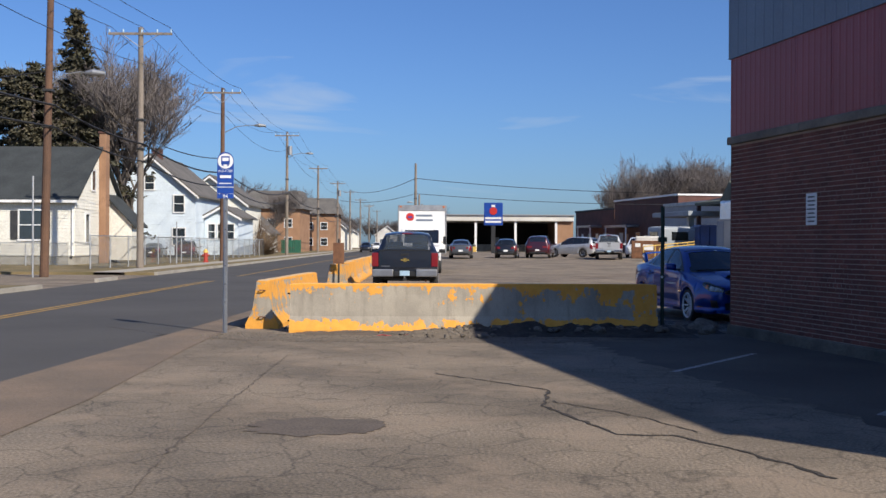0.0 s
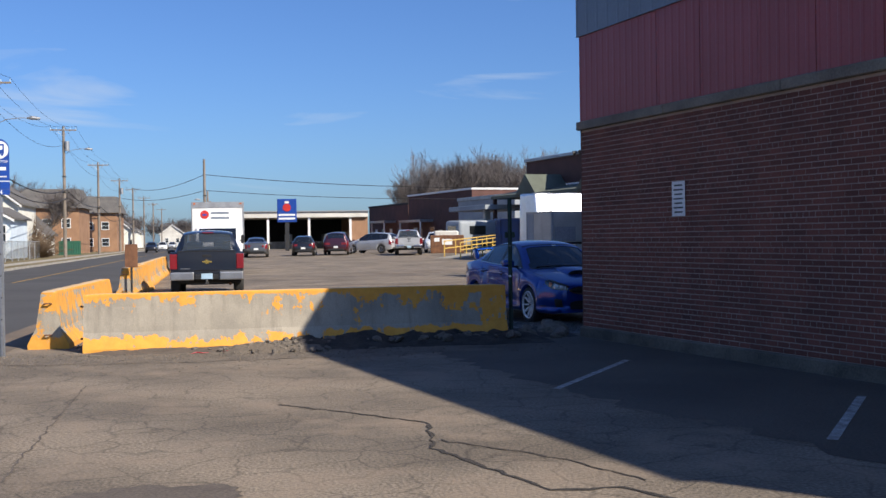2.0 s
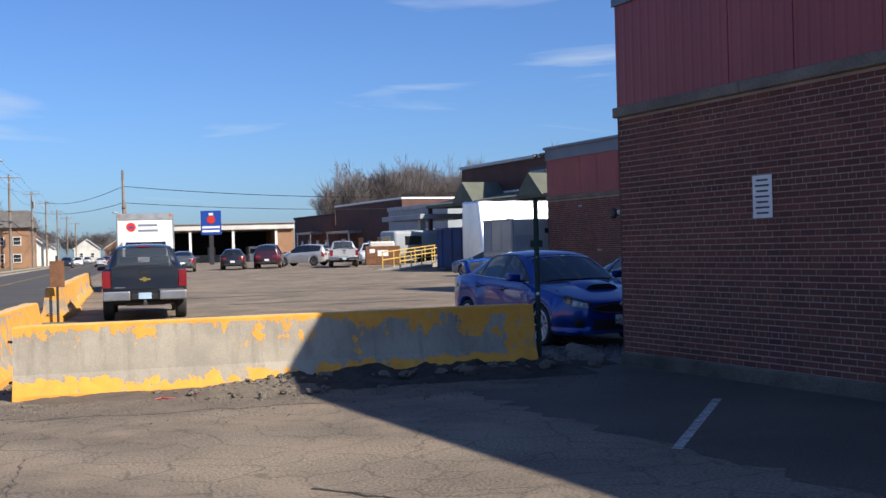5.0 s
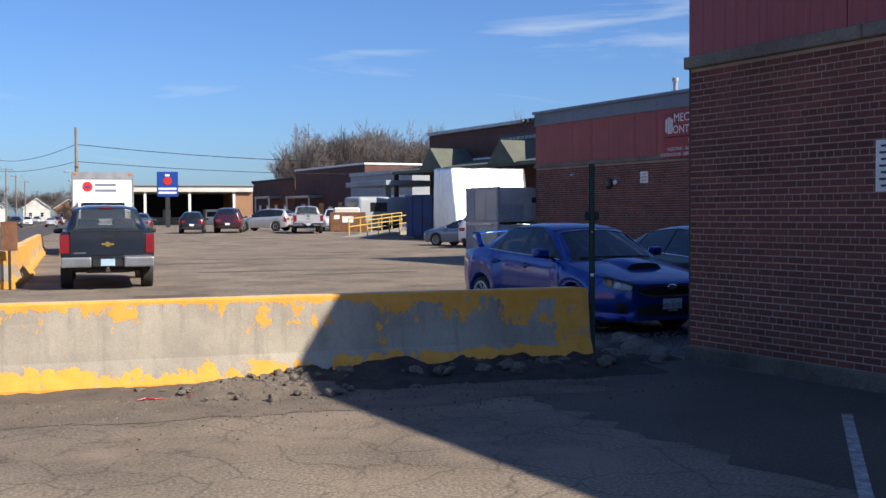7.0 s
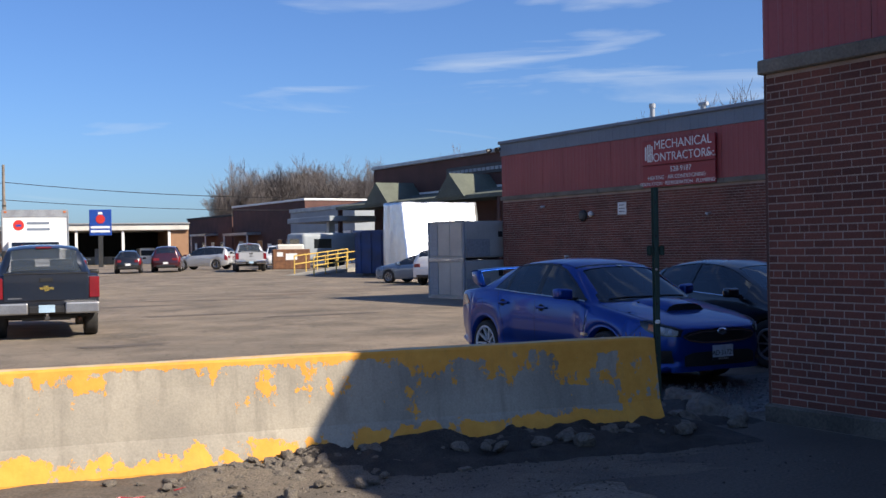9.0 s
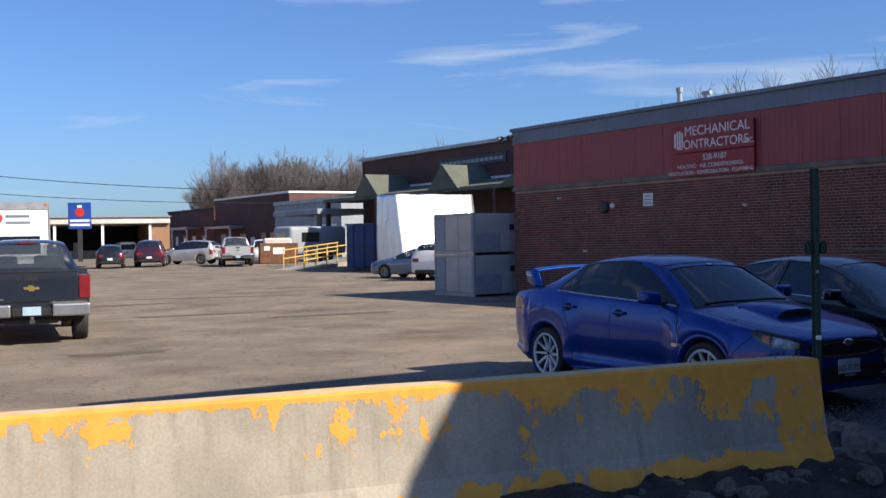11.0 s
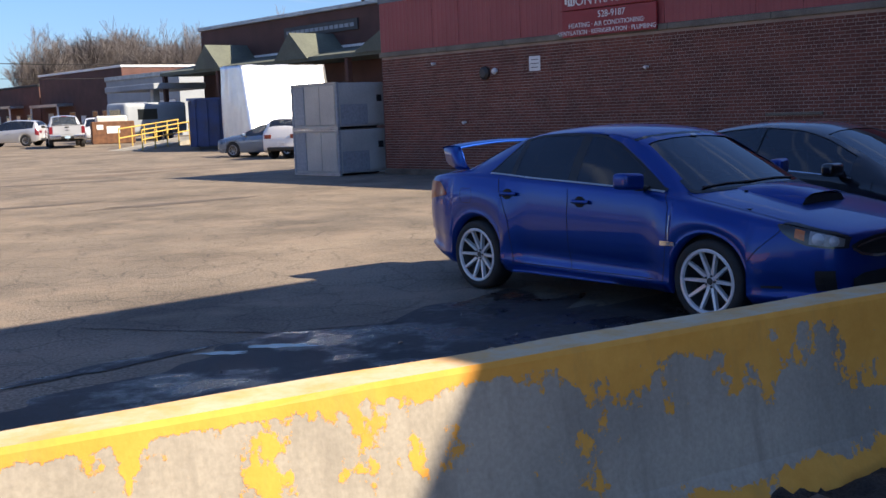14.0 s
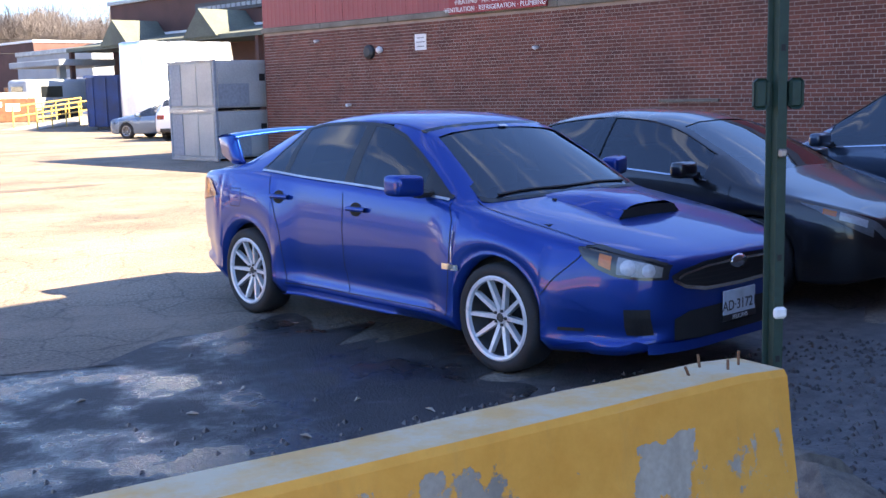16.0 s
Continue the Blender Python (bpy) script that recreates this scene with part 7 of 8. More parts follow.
pent = bmesh.new()
prism(pent, [(0.0, 5.0), (-2.6, 4.48), (-2.6, 4.28), (0.0, 4.28)], "x", -0.5, 34)
part("pent_roof", pent, M["roof_green"], store, "green-grey shingle pent roof")
part("pent_flashing", boxed(-0.5, 34, -0.06, -0.02, 5.0, 5.12), M["white_sign"], store)
for x, w, top in ((5.2, 1.5, 5.75), (13.6, 1.5, 5.75), (21.6, 2.8, 5.6)):
    g = bmesh.new()
    prism(g, [(x - w, 4.42), (x + w, 4.42), (x, top)], "y", -2.7, -0.02)
    part("gable_roof", g, M["roof_green"], store, "pointed green-grey gable roof")
for x in (-0.3, 6, 12, 18):
    part("canopy_post", boxed(x - 0.12, x + 0.12, -2.5, -2.26, 0, 4.30), M["brick_far"], store)
part("canopy_slab", boxed(-6.5, 0.2, -3.4, 0.8, 3.55, 3.9, 0.03), M["grey_wall"], store)
part("canopy_pillar", boxed(-1.9, -1.5, -2.6, -2.2, 0, 3.55), M["pale_wall"], store)
part("shop_front", boxed(2, 11, -0.06, -0.01, 0.3, 3.2), M["glass_house"], store)
part("roof_pipe", tubed([(27.0, 3, 7.1), (27.0, 3, 8.2)], 0.12, 10), M["galv"], store)
part("roof_pipe_cap", tubed([(26.8, 3, 8.2), (27.3, 3, 8.2)], 0.1, 10), M["galv"], store)

# big bundle wrapped in silver foil, beside the store
fo = thing("wrapped_unit", pose(20.2, 47.4, 0.04, 0, 0, math.degrees(ANG)), "tall unit wrapped in crinkled silver foil", "wrapped crate")
bm = bmesh.new()
box(bm, 0, 4.9, 0, 2.7, 0.35, 4.18)
bmesh.ops.subdivide_edges(bm, edges=bm.edges[:], cuts=22, use_grid_fill=True)
for v in bm.verts:
    k = 0.05 * noise.noise(Vector((v.co.x * 1.5, v.co.y * 1.9, v.co.z * 0.35))) + 0.015 * noise.noise(Vector((v.co.x * 5, v.co.y * 5, v.co.z * 0.9)))
    v.co += v.normal * k if v.normal.length else Vector()
    v.co.y += max(0.0, 1 - v.co.y / 2.7) * 0.20 * (v.co.z - 0.35)
part("foil_cover", bm, M["foil"], fo, smooth=True)
part("pallet", boxed(0.05, 4.95, 0.05, 2.6, 0, 0.35), M["wood_grey"], fo)


def crate(z, lid):
    """Grey storage container with door panels and corner blocks; stacked in twos."""
    c = thing("storage_container", Matrix.Translation((13.62, 26.25, z)) @ site((0, 0, 0)), "grey metal storage container, one of two stacked", "container", "stacked containers")
    part("body", boxed(0.03, 2.17, 0.03, 1.80, 0.06, 1.24, 0.01), M["crate_grey"], c)
    for x in (0, 2.12):
        for y in (0, 1.75):
            part("corner_post", boxed(x, x + 0.08, y, y + 0.08, 0, 1.26, 0.01), M["grey_wall"], c)
    for a, tone in (((0.10, 0.62), "grey_wall"), ((0.66, 1.36), "crate_pale"), ((1.38, 2.08), "crate_pale")):
        part("panel", boxed(a[0], a[1], 0.005, 0.03, 0.12, 1.18, 0.008), M[tone], c)
    part("rail", boxed(0, 2.2, -0.004, 0.04, 0.0, 0.07), M["galv"], c)
    part("rail", boxed(0, 2.2, -0.004, 0.04, 1.20, 1.26), M["galv"], c)
    part("end_panel", boxed(2.17, 2.195, 0.12, 1.70, 0.12, 1.18, 0.008), M["crate_grey"], c)
    part("end_plate", boxed(2.195, 2.203, 1.35, 1.52, 0.72, 0.90), M["dark_metal"], c)
    part("end_patch", boxed(2.195, 2.202, 0.12, 1.02, 0.10, 0.66), M["grey_wall"], c)
    for x in (0.5, 1.5):
        part("foot", boxed(x, x + 0.2, 0.1, 1.7, -0.005, 0.06), M["dark_metal"], c)
    return c


crate(0.005, False)
crate(1.27, True)
rb = thing("roll_off_box", pose(18.65, 52.0, 0.12, 0, 0, 60), "blue ribbed roll-off waste container", "container")
part("body", boxed(0, 5.4, -2.2, 0, 0.2, 2.55, 0.03), M["box_blue"], rb)
for k in range(8):
    part("rib", boxed(0.15 + k * 0.69, 0.33 + k * 0.69, -0.01, 0.10, 0.2, 2.5), M["box_blue"], rb)
for k in range(4):
    part("end_rib", boxed(-0.10, 0.01, -2.1 + k * 0.6, -1.94 + k * 0.6, 0.2, 2.5), M["box_blue"], rb)
part("rim", boxed(-0.1, 5.5, -2.3, 0.12, 2.52, 2.65), M["box_blue"], rb)
part("skid", boxed(0, 5.4, -2.0, -0.4, -0.1, 0.2), M["dark_metal"], rb)

# ramp with yellow railings
ra = thing("ramp", pose(16.0, 55.2, 0.15, 0, 0, 52), "pale concrete loading ramp", "ramp", kind="structure")
bm = bmesh.new()
prism(bm, [(0, -0.3), (10, -0.3), (10, 0.55), (0, 0.08)], "y", -1.0, 0.9)
part("slope", bm, M["concrete"], ra)
for y in (-1.0, 0.85):
    rl = thing("railing", pose(16.0, 55.2, 0.15, 0, 0, 52) @ pose(0, y, 0), "yellow painted tube railing on the ramp", "railing", "ramp railings")
    for h in (0.55, 1.05):
        part("rail", tubed([(0.1 if y < 0 else 1.4, 0, h + (0.06 if y < 0 else 0.16)), (10, 0, h + 0.55)], 0.04, 8), M["yellow"], rl)
    for x in np.arange(0.1 if y < 0 else 1.4, 10.1, 1.7):
        part("post", tubed([(float(x), 0, 0.0), (float(x), 0, 1.12 + 0.049 * float(x))], 0.04, 8), M["yellow"], rl)
# camper and skip behind the ramp
cm = thing("camper", pose(20.3, 71.5, 0.40, 0, 0, 22), "pale grey camper trailer", "trailer")
part("body", boxed(0, 5.2, 0, 2.2, 0.5, 2.6, 0.3, 3), M["grey_wall"], cm, smooth=True)
part("window", boxed(1.0, 2.6, -0.02, 0.02, 1.45, 2.15), M["glass_car"], cm)
part("window", boxed(-0.02, 0.02, 0.5, 1.7, 1.45, 2.15), M["glass_car"], cm)
for x in (2.6, 3.5):
    part("wheel", tubed([(x, -0.05, 0.35), (x, 0.2, 0.35)], 0.35, 14), M["rubber"], cm)
part("tow_bar", boxed(-1.2, 0.2, 1.1, 1.3, 0.4, 0.6), M["dark_metal"], cm)
sk = thing("waste_skip", pose(17.2, 67.7, 0.30, 0, 0, -10), "dark brown metal waste skip with white labels", "skip")
part("body", boxed(0, 2.6, 0, 2, 0.1, 1.5, 0.04), M["rust"], sk)
part("label_plate", boxed(0.9, 1.7, -0.012, 0.0, 0.75, 1.2), M["white_sign"], sk)
part("label_plate", boxed(0.3, 0.7, -0.012, 0.0, 1.0, 1.3), M["white_sign"], sk)
part("load", boxed(0.3, 2.2, 0.3, 1.7, 1.4, 1.85, 0.1), M["pale_wall"], sk)
simple_car("work_van", heading(18.6, 73.0, -0.2, -1), SUV, "paint_white", "white work vehicle behind the silver pickup", (-1.85, 0.75), (-2.12, -1.9, 0.22, 1.06), (-0.4, -1.3))
rs = random.Random(5)
for x, y, sx, sy in ((2.6, 12.0, 0.7, 0.25), (5.4, 21.0, 1.4, 0.3), (8.0, 19.0, 1.8, 0.3), (4.0, 27, 1.5, 0.4), (10, 33, 2.6, 0.6), (13, 36, 2.2, 0.4), (7, 30, 3.0, 0.35)):
    sheet("stain", blob(x, y, sx, sy, 30, 0.6, rs.uniform(-0.2, 0.2), x), 0.005, M["dirt"] if y > 30 else M["stain"], "dark shallow stain on the lot", "stain")


# ---- trees ----
def bare_tree_mesh(name, seed, height, spread, levels, upright=0.5, least=0.012, base=0.03, more=0):
    """Trunk and limbs in one mesh, fine twigs in another."""
    r = random.Random(seed)
    wood, fine = bmesh.new(), bmesh.new()

    def grow(p, d, length, radius, level):
        steps = 3 if level < 2 else 2
        pts, q, dd = [p], p.copy(), d.copy()
        for _ in range(steps):
            dd = (dd + Vector((r.uniform(-1, 1), r.uniform(-1, 1), r.uniform(-0.6, 1) * upright)) * 0.22).normalized()
            q = q + dd * (length / steps)
            pts.append(q.copy())
        last = level >= levels
        tube(fine if level >= levels - 1 else wood, pts, [max(least, radius * (1 - 0.5 * i / steps)) for i in range(steps + 1)], 3 if level >= 2 else 6, caps=False)
        if last:
            return
        kids = r.choice((4, 5)) + (more if level < 3 else 0) if level else r.choice((7, 8, 9)) + 2 * more
        for k in range(kids):
            t = r.uniform(0.35, 1.0) if level else r.uniform(0.45, 1.0)
            i = min(int(t * steps), steps - 1)
            at = pts[i].lerp(pts[i + 1], t * steps - i)
            a = r.uniform(0, math.tau)
            out = Vector((math.cos(a), math.sin(a), r.uniform(0.1, 0.9) * upright * 2))
            nd = (dd * 0.75 + out * spread).normalized()
            grow(at, nd, length * r.uniform(0.5, 0.72), radius * r.uniform(0.4, 0.55), level + 1)
        grow(pts[-1], dd, length * 0.62, radius * 0.5, level + 1)
    grow(Vector((0, 0, -0.2)), Vector((0, 0, 1)), height * 0.42, height * base, 0)
    return put_mesh(name, wood, M["bark"]), put_mesh(name, fine, M["twig"])


def tree(name, meshes, m, label, group=""):
    t = thing(name, m, label, "tree", group)
    part("trunk", meshes[0], None, t)
    part("crown", meshes[1], None, t, "crown of bare winter twigs")
    return t


BIG = bare_tree_mesh("bare_tree", 3, 19, 0.62, 5, 0.85, 0.012, base=0.016, more=1)
FAR = [bare_tree_mesh("bare_tree", 20 + k, 19, 0.62, 4, 0.80, 0.016, base=0.010, more=1) for k in range(5)]
tree("bare_tree", BIG, pose(-21.0, 66, 0, 0, 0, 40) @ Matrix.Diagonal((1.15, 1.15, 0.93, 1)), "large bare winter tree with a wide crown of twigs")
tree("bare_tree", BIG, pose(-33.0, 84, 0, 0, 0, 130), "tall bare tree behind the houses")
rt = random.Random(31)
for k in range(56):
    near = k < 36
    x = 36 + k * 1.15 + rt.uniform(-1.2, 1.2) if near else 74 + (k - 36) * 4.0 + rt.uniform(-2, 2)
    y = 205 + rt.uniform(-10, 12) if near else 196 - (k - 36) * 3.5 + rt.uniform(-6, 6)
    h = rt.uniform(0.92, 1.18) * min(1.0, 0.76 + k * 0.04)
    tree("bare_tree", FAR[k % 5], pose(x, y, 0, 0, 0, rt.uniform(0, 360)) @ Matrix.Diagonal((h * 0.95, h * 0.95, h, 1)), "bare winter tree in the wood behind the buildings", "trees behind the lot")
for k in range(19):
    x, y = 38 + k * 2.8 + rt.uniform(-1, 1), 74 - k * 0.5 + rt.uniform(-3, 3)
    h = 0.52 + 0.040 * k + rt.uniform(-0.04, 0.04)
    tree("bare_tree", FAR[k % 5], pose(x, y, 0, 0, 0, rt.uniform(0, 360)) @ Matrix.Diagonal((h, h, h, 1)), "bare winter tree behind the annex roof", "trees behind the lot")
for k in range(16):
    y = 165 + k * 13 + rt.uniform(-4, 4)
    x = road_x(y, "far") - rt.uniform(9, 26)
    h = rt.uniform(0.5, 0.75)
    tree("bare_tree", FAR[k % 5], pose(x, y, 0, 0, 0, rt.uniform(0, 360)) @ Matrix.Diagonal((h, h, h, 1)), "bare winter street tree beside the road", "trees along the street")
for k in range(5):
    y = 330 + k * 14
    h = rt.uniform(0.6, 0.95)
    tree("bare_tree", FAR[k % 5], pose(road_x(y, "near") + rt.uniform(1, 3), y, 0, 0, 0, rt.uniform(0, 360)) @ Matrix.Diagonal((h, h, h, 1)), "bare winter street tree beside the road", "trees along the street")
for k in range(26):
    x, y = -84 + k * 3.0 + rt.uniform(-2, 2), 430 + rt.uniform(-25, 30)
    h = rt.uniform(0.55, 0.9)
    tree("bare_tree", FAR[k % 5], pose(x, y, 0, 0, 0, rt.uniform(0, 360)) @ Matrix.Diagonal((h * 1.3, h * 1.3, h, 1)), "bare winter tree at the far end of the street", "trees along the street")
tree("bare_tree", FAR[1], pose(-30, 150, 0) @ Matrix.Diagonal((0.8, 0.8, 0.66, 1)), "bare winter tree behind the apartments")
tree("bare_tree", FAR[2], pose(-24, 142, 0) @ Matrix.Diagonal((0.75, 0.75, 0.60, 1)), "bare winter tree behind the apartments")


def conifer(m, height, radius, seed, label, sharp=0.85, first=0.16):
    """Straight trunk, whorls of drooping limbs and tufts of needles along them, with gaps between the whorls."""
    t = thing("conifer", m, label, "tree")
    r = random.Random(seed)
    wood = tubed([(0, 0, -0.2), (0.1, 0, height * 0.6), (0, 0, height)], [height * 0.020, height * 0.011, 0.03], 8)
    v, f = [], []
    z = height * first
    while z < height * 0.99:
        h = (z / height - first) / (1 - first)
        for k in range(r.choice((4, 5, 6))):
            a = r.uniform(0, math.tau)
            reach = (radius * (1 - h) ** sharp + 0.25) * r.uniform(0.45, 1.2)
            d = Vector((math.cos(a), math.sin(a), 0))
            rise = r.uniform(-0.12, 0.30)
            pts = [Vector((0, 0, z)) + d * reach * q + Vector((0, 0, reach * (rise * q - 0.22 * q * q))) for q in (0, 0.35, 0.7, 1.0)]
            tube(wood, pts, [0.05 + 0.012 * reach, 0.04, 0.028, 0.012], 4, caps=False)
            for j in range(int(7 + 9 * reach)):
                q = r.uniform(0.22, 1.0)
                i = min(2, int(q * 3))
                c = pts[i].lerp(pts[i + 1], q * 3 - i) + Vector((r.uniform(-1, 1), r.uniform(-1, 1), r.uniform(-0.4, 0.6))) * 0.22 * reach ** 0.5
                for w in range(3):
                    e = Vector((r.uniform(-1, 1), r.uniform(-1, 1), r.uniform(-0.5, 0.7))).normalized()
                    g = e.cross(Vector((r.uniform(-1, 1), r.uniform(-1, 1), r.uniform(-1, 1)))).normalized()
                    L, W = r.uniform(0.18, 0.42), r.uniform(0.05, 0.11)
                    b = len(v)
                    v += [tuple(c - e * 0.08), tuple(c + e * L * 0.5 + g * W), tuple(c + e * L), tuple(c + e * L * 0.5 - g * W)]
                    f.append((b, b + 1, b + 2, b + 3))
        z += r.uniform(0.32, 0.62) * (1.25 - 0.7 * h)
    part("trunk", wood, M["bark"], t)
    me = bpy.data.meshes.new("crown")
    me.from_pydata(v, [], f)
    me.materials.append(M["needle"])
    part("crown", me, None, t, "dark green needle crown with gaps")


conifer(pose(-24.5, 62.0, 0), 18.6, 3.4, 1, "tall dark conifer behind the white house", 0.8)
conifer(pose(-27.8, 62.5, 0), 14.8, 5.4, 2, "broad dark conifer behind the white house")
conifer(pose(-24.5, 66.0, 0), 13.6, 5.0, 3, "broad dark conifer behind the white house", 0.5)
conifer(pose(-30.0, 64.0, 0), 14.6, 5.6, 4, "broad dark conifer behind the white house", 0.5)


def shrub(m, radius, seed, label):
    t = thing("shrub", m, label, "shrub")
    bm = bmesh.new()
    r = random.Random(seed)
    for k in range(420):
        a, e = r.uniform(0, math.tau), r.uniform(0.15, 1.45)
        d = Vector((math.cos(a) * math.cos(e), math.sin(a) * math.cos(e), math.sin(e)))
        q = d * radius * r.uniform(0.7, 1.15)
        tube(bm, [Vector((r.uniform(-0.3, 0.3), r.uniform(-0.3, 0.3), 0)), q * 0.55 + Vector((r.uniform(-0.2, 0.2), r.uniform(-0.2, 0.2), 0)), q], [0.03, 0.02, 0.008], 3, caps=False)
    part("branch_tangle", bm, M["bush"], t, "tangle of bare brown branches")


shrub(pose(-19.5, 108, 0.1) @ Matrix.Diagonal((1.2, 1.2, 1.25, 1)), 3.6, 1, "large bare brown shrub beside the street")
shrub(pose(-17.6, 104, 0.1), 2.4, 2, "bare brown shrub beside the street")


# ---- houses across the street ----
def window(parent, x, z, w, h, y, shutters=False, name="window"):
    o = part(name, boxed(x - w / 2, x + w / 2, y - 0.02, y + 0.03, z - h / 2, z + h / 2), M["glass_house"], parent)
    for a in ((x - w / 2 - 0.09, x - w / 2, z - h / 2, z + h / 2), (x + w / 2, x + w / 2 + 0.09, z - h / 2, z + h / 2), (x - w / 2 - 0.09, x + w / 2 + 0.09, z + h / 2, z + h / 2 + 0.1), (x - w / 2 - 0.12, x + w / 2 + 0.12, z - h / 2 - 0.1, z - h / 2), (x - w / 2, x + w / 2, z - 0.03, z + 0.03)):
        part("window_frame", boxed(a[0], a[1], y - 0.07, y + 0.02, a[2], a[3]), M["white_sign"], o)
    if shutters:
        for s in (-1, 1):
            xs = x + s * (w / 2 + 0.32)
            part("shutter", boxed(xs - 0.2, xs + 0.2, y - 0.06, y, z - h / 2, z + h / 2), M["ink"], o)
    return o


def clapboard(parent, outline_fn, x0, x1, z0, z1, y, material, pitch=0.16):
    """Overlapping boards on a wall that faces -y; outline_fn(z) gives the span in x at height z."""
    z = z0
    while z < z1:
        a, b = outline_fn(z)
        if b - a > 0.1:
            bm = bmesh.new()
            prism(bm, [(y - 0.028, z), (y, z), (y, z + pitch), (y - 0.008, z + pitch)], "x", a, b)
            part("clapboard", bm, M[material], parent)
        z += pitch


# white cape house, gable to the street
h1 = thing("house", pose(-19.4, 46.8, 0.12, 0, 0, 0), "white clapboard house with a dark shingle roof", "house")
W1, D1, EAVE, RIDGE = 13.0, 9.0, 3.95, 7.2
part("foundation", boxed(-W1 + 0.05, -0.05, 0.05, D1 - 0.05, -0.2, 0.55), M["concrete"], h1)
bm = bmesh.new()
prism(bm, [(0, 0.5), (D1, 0.5), (D1, EAVE), (D1 / 2, RIDGE), (0, EAVE)], "x", -W1, 0)
part("wall", bm, M["house_white"], h1)
clapboard(h1, lambda z: (-W1, 0.0), 0, 0, 0.55, EAVE - 0.05, 0.0, "house_white", 0.2)
z = 0.55
while z < RIDGE - 0.4:
    t = 0 if z < EAVE else (z - EAVE) / (RIDGE - EAVE) * D1 / 2
    bm = bmesh.new()
    prism(bm, [(0.0, z), (0.028, z), (0.008, z + 0.2), (0, z + 0.2)], "y", t + 0.02, D1 - t - 0.02)
    part("clapboard", bm, M["house_white"], h1)
    z += 0.2
for s in (0, 1):
    bm = bmesh.new()
    e, sl = 0.35, (RIDGE - EAVE) / (D1 / 2)
    if s == 0:
        prism(bm, [(-e, EAVE - e * sl + 0.05), (D1 / 2, RIDGE + 0.05), (D1 / 2, RIDGE + 0.2), (-e, EAVE - e * sl + 0.2)], "x", -W1 - 0.3, 0.3)
    else:
        prism(bm, [(D1 + e, EAVE - e * sl + 0.05), (D1 / 2, RIDGE + 0.05), (D1 / 2, RIDGE + 0.2), (D1 + e, EAVE - e * sl + 0.2)], "x", -W1 - 0.3, 0.3)
    part("roof", bm, M["roof_dark"], h1, "dark grey shingle roof")
part("gutter", boxed(-W1 - 0.3, 0.3, -0.48, -0.36, EAVE - 0.28, EAVE - 0.12), M["white_sign"], h1)
part("downpipe", tubed([(-0.1, -0.08, 0.5), (-0.1, -0.08, EAVE - 0.2)], 0.05, 6), M["white_sign"], h1)
part("chimney", boxed(0.03, 0.46, D1 * 0.5, D1 * 0.5 + 0.8, 0.0, RIDGE + 1.05, 0.02), M["brick_orange"], h1, "orange brick chimney")
part("chimney_cap", boxed(-0.02, 0.51, D1 * 0.5 - 0.05, D1 * 0.5 + 0.85, RIDGE + 1.05, RIDGE + 1.18), M["brick_far"], h1)
wingb = bmesh.new()
prism(wingb, [(0.03, 0.2), (1.75, 0.2), (1.75, 2.5), (0.03, 4.3)], "y", 5.8, 8.6)
part("entry_wing", wingb, M["house_white"], h1)
bm = bmesh.new()
prism(bm, [(0.03, 4.33), (1.98, 2.29), (1.98, 2.43), (0.03, 4.47)], "y", 5.6, 8.8)
part("entry_roof", bm, M["roof_dark"], h1)
window(h1, -2.6, 2.35, 1.3, 1.7, -0.03, True)
window(h1, -7.0, 2.35, 1.3, 1.7, -0.03, True)
for y, z, w, h in ((2.2, 2.2, 0.7, 1.7), (7.3, 2.2, 0.7, 1.7), (3.4, 5.2, 0.7, 1.2)):
    o = part("window", boxed(0.03, 0.05, y - w / 2, y + w / 2, z - h / 2, z + h / 2), M["glass_house"], h1)
    for a in ((y - w / 2 - 0.09, y - w / 2, z - h / 2, z + h / 2), (y + w / 2, y + w / 2 + 0.09, z - h / 2, z + h / 2), (y - w / 2 - 0.09, y + w / 2 + 0.09, z + h / 2, z + h / 2 + 0.1), (y - w / 2 - 0.09, y + w / 2 + 0.09, z - h / 2 - 0.1, z - h / 2)):
        part("window_frame", boxed(0.03, 0.09, a[0], a[1], a[2], a[3]), M["white_sign"], o)


def gable_house(m, w, d, eave, ridge, wall, roof, label, rows, base=0.4):
    """Gable faces -y."""
    h = thing("house", m, label, "house")
    bm = bmesh.new()
    prism(bm, [(0, 0), (w, 0), (w, eave), (w / 2, ridge), (0, eave)], "y", 0, d)
    part("wall", bm, M[wall], h)
    sl = (ridge - eave) / (w / 2)
    z = base
    while z < ridge - 0.5:
        t = 0 if z < eave else (z - eave) / sl
        bm = bmesh.new()
        prism(bm, [(-0.03, z), (0, z), (0, z + 0.24), (-0.008, z + 0.24)], "x", t + 0.02, w - t - 0.02)
        part("clapboard", bm, M[wall], h)
        z += 0.24
    for s in (0, 1):
        x0 = -0.4 if s == 0 else w + 0.4
        bm = bmesh.new()
        prism(bm, [(x0, eave - 0.4 * sl + 0.05), (w / 2, ridge + 0.05), (w / 2, ridge + 0.22), (x0, eave - 0.4 * sl + 0.22)], "y", -0.5, d + 0.4)
        part("roof", bm, M[roof], h)
        bm = bmesh.new()
        prism(bm, [(x0, eave - 0.4 * sl - 0.16), (w / 2, ridge - 0.16), (w / 2, ridge + 0.05), (x0, eave - 0.4 * sl + 0.05)], "y", -0.5, -0.44)
        part("barge_board", bm, M["white_sign"], h)
    for x, z, ww, hh in rows:
        window(h, x, z, ww, hh, -0.04)
    return h


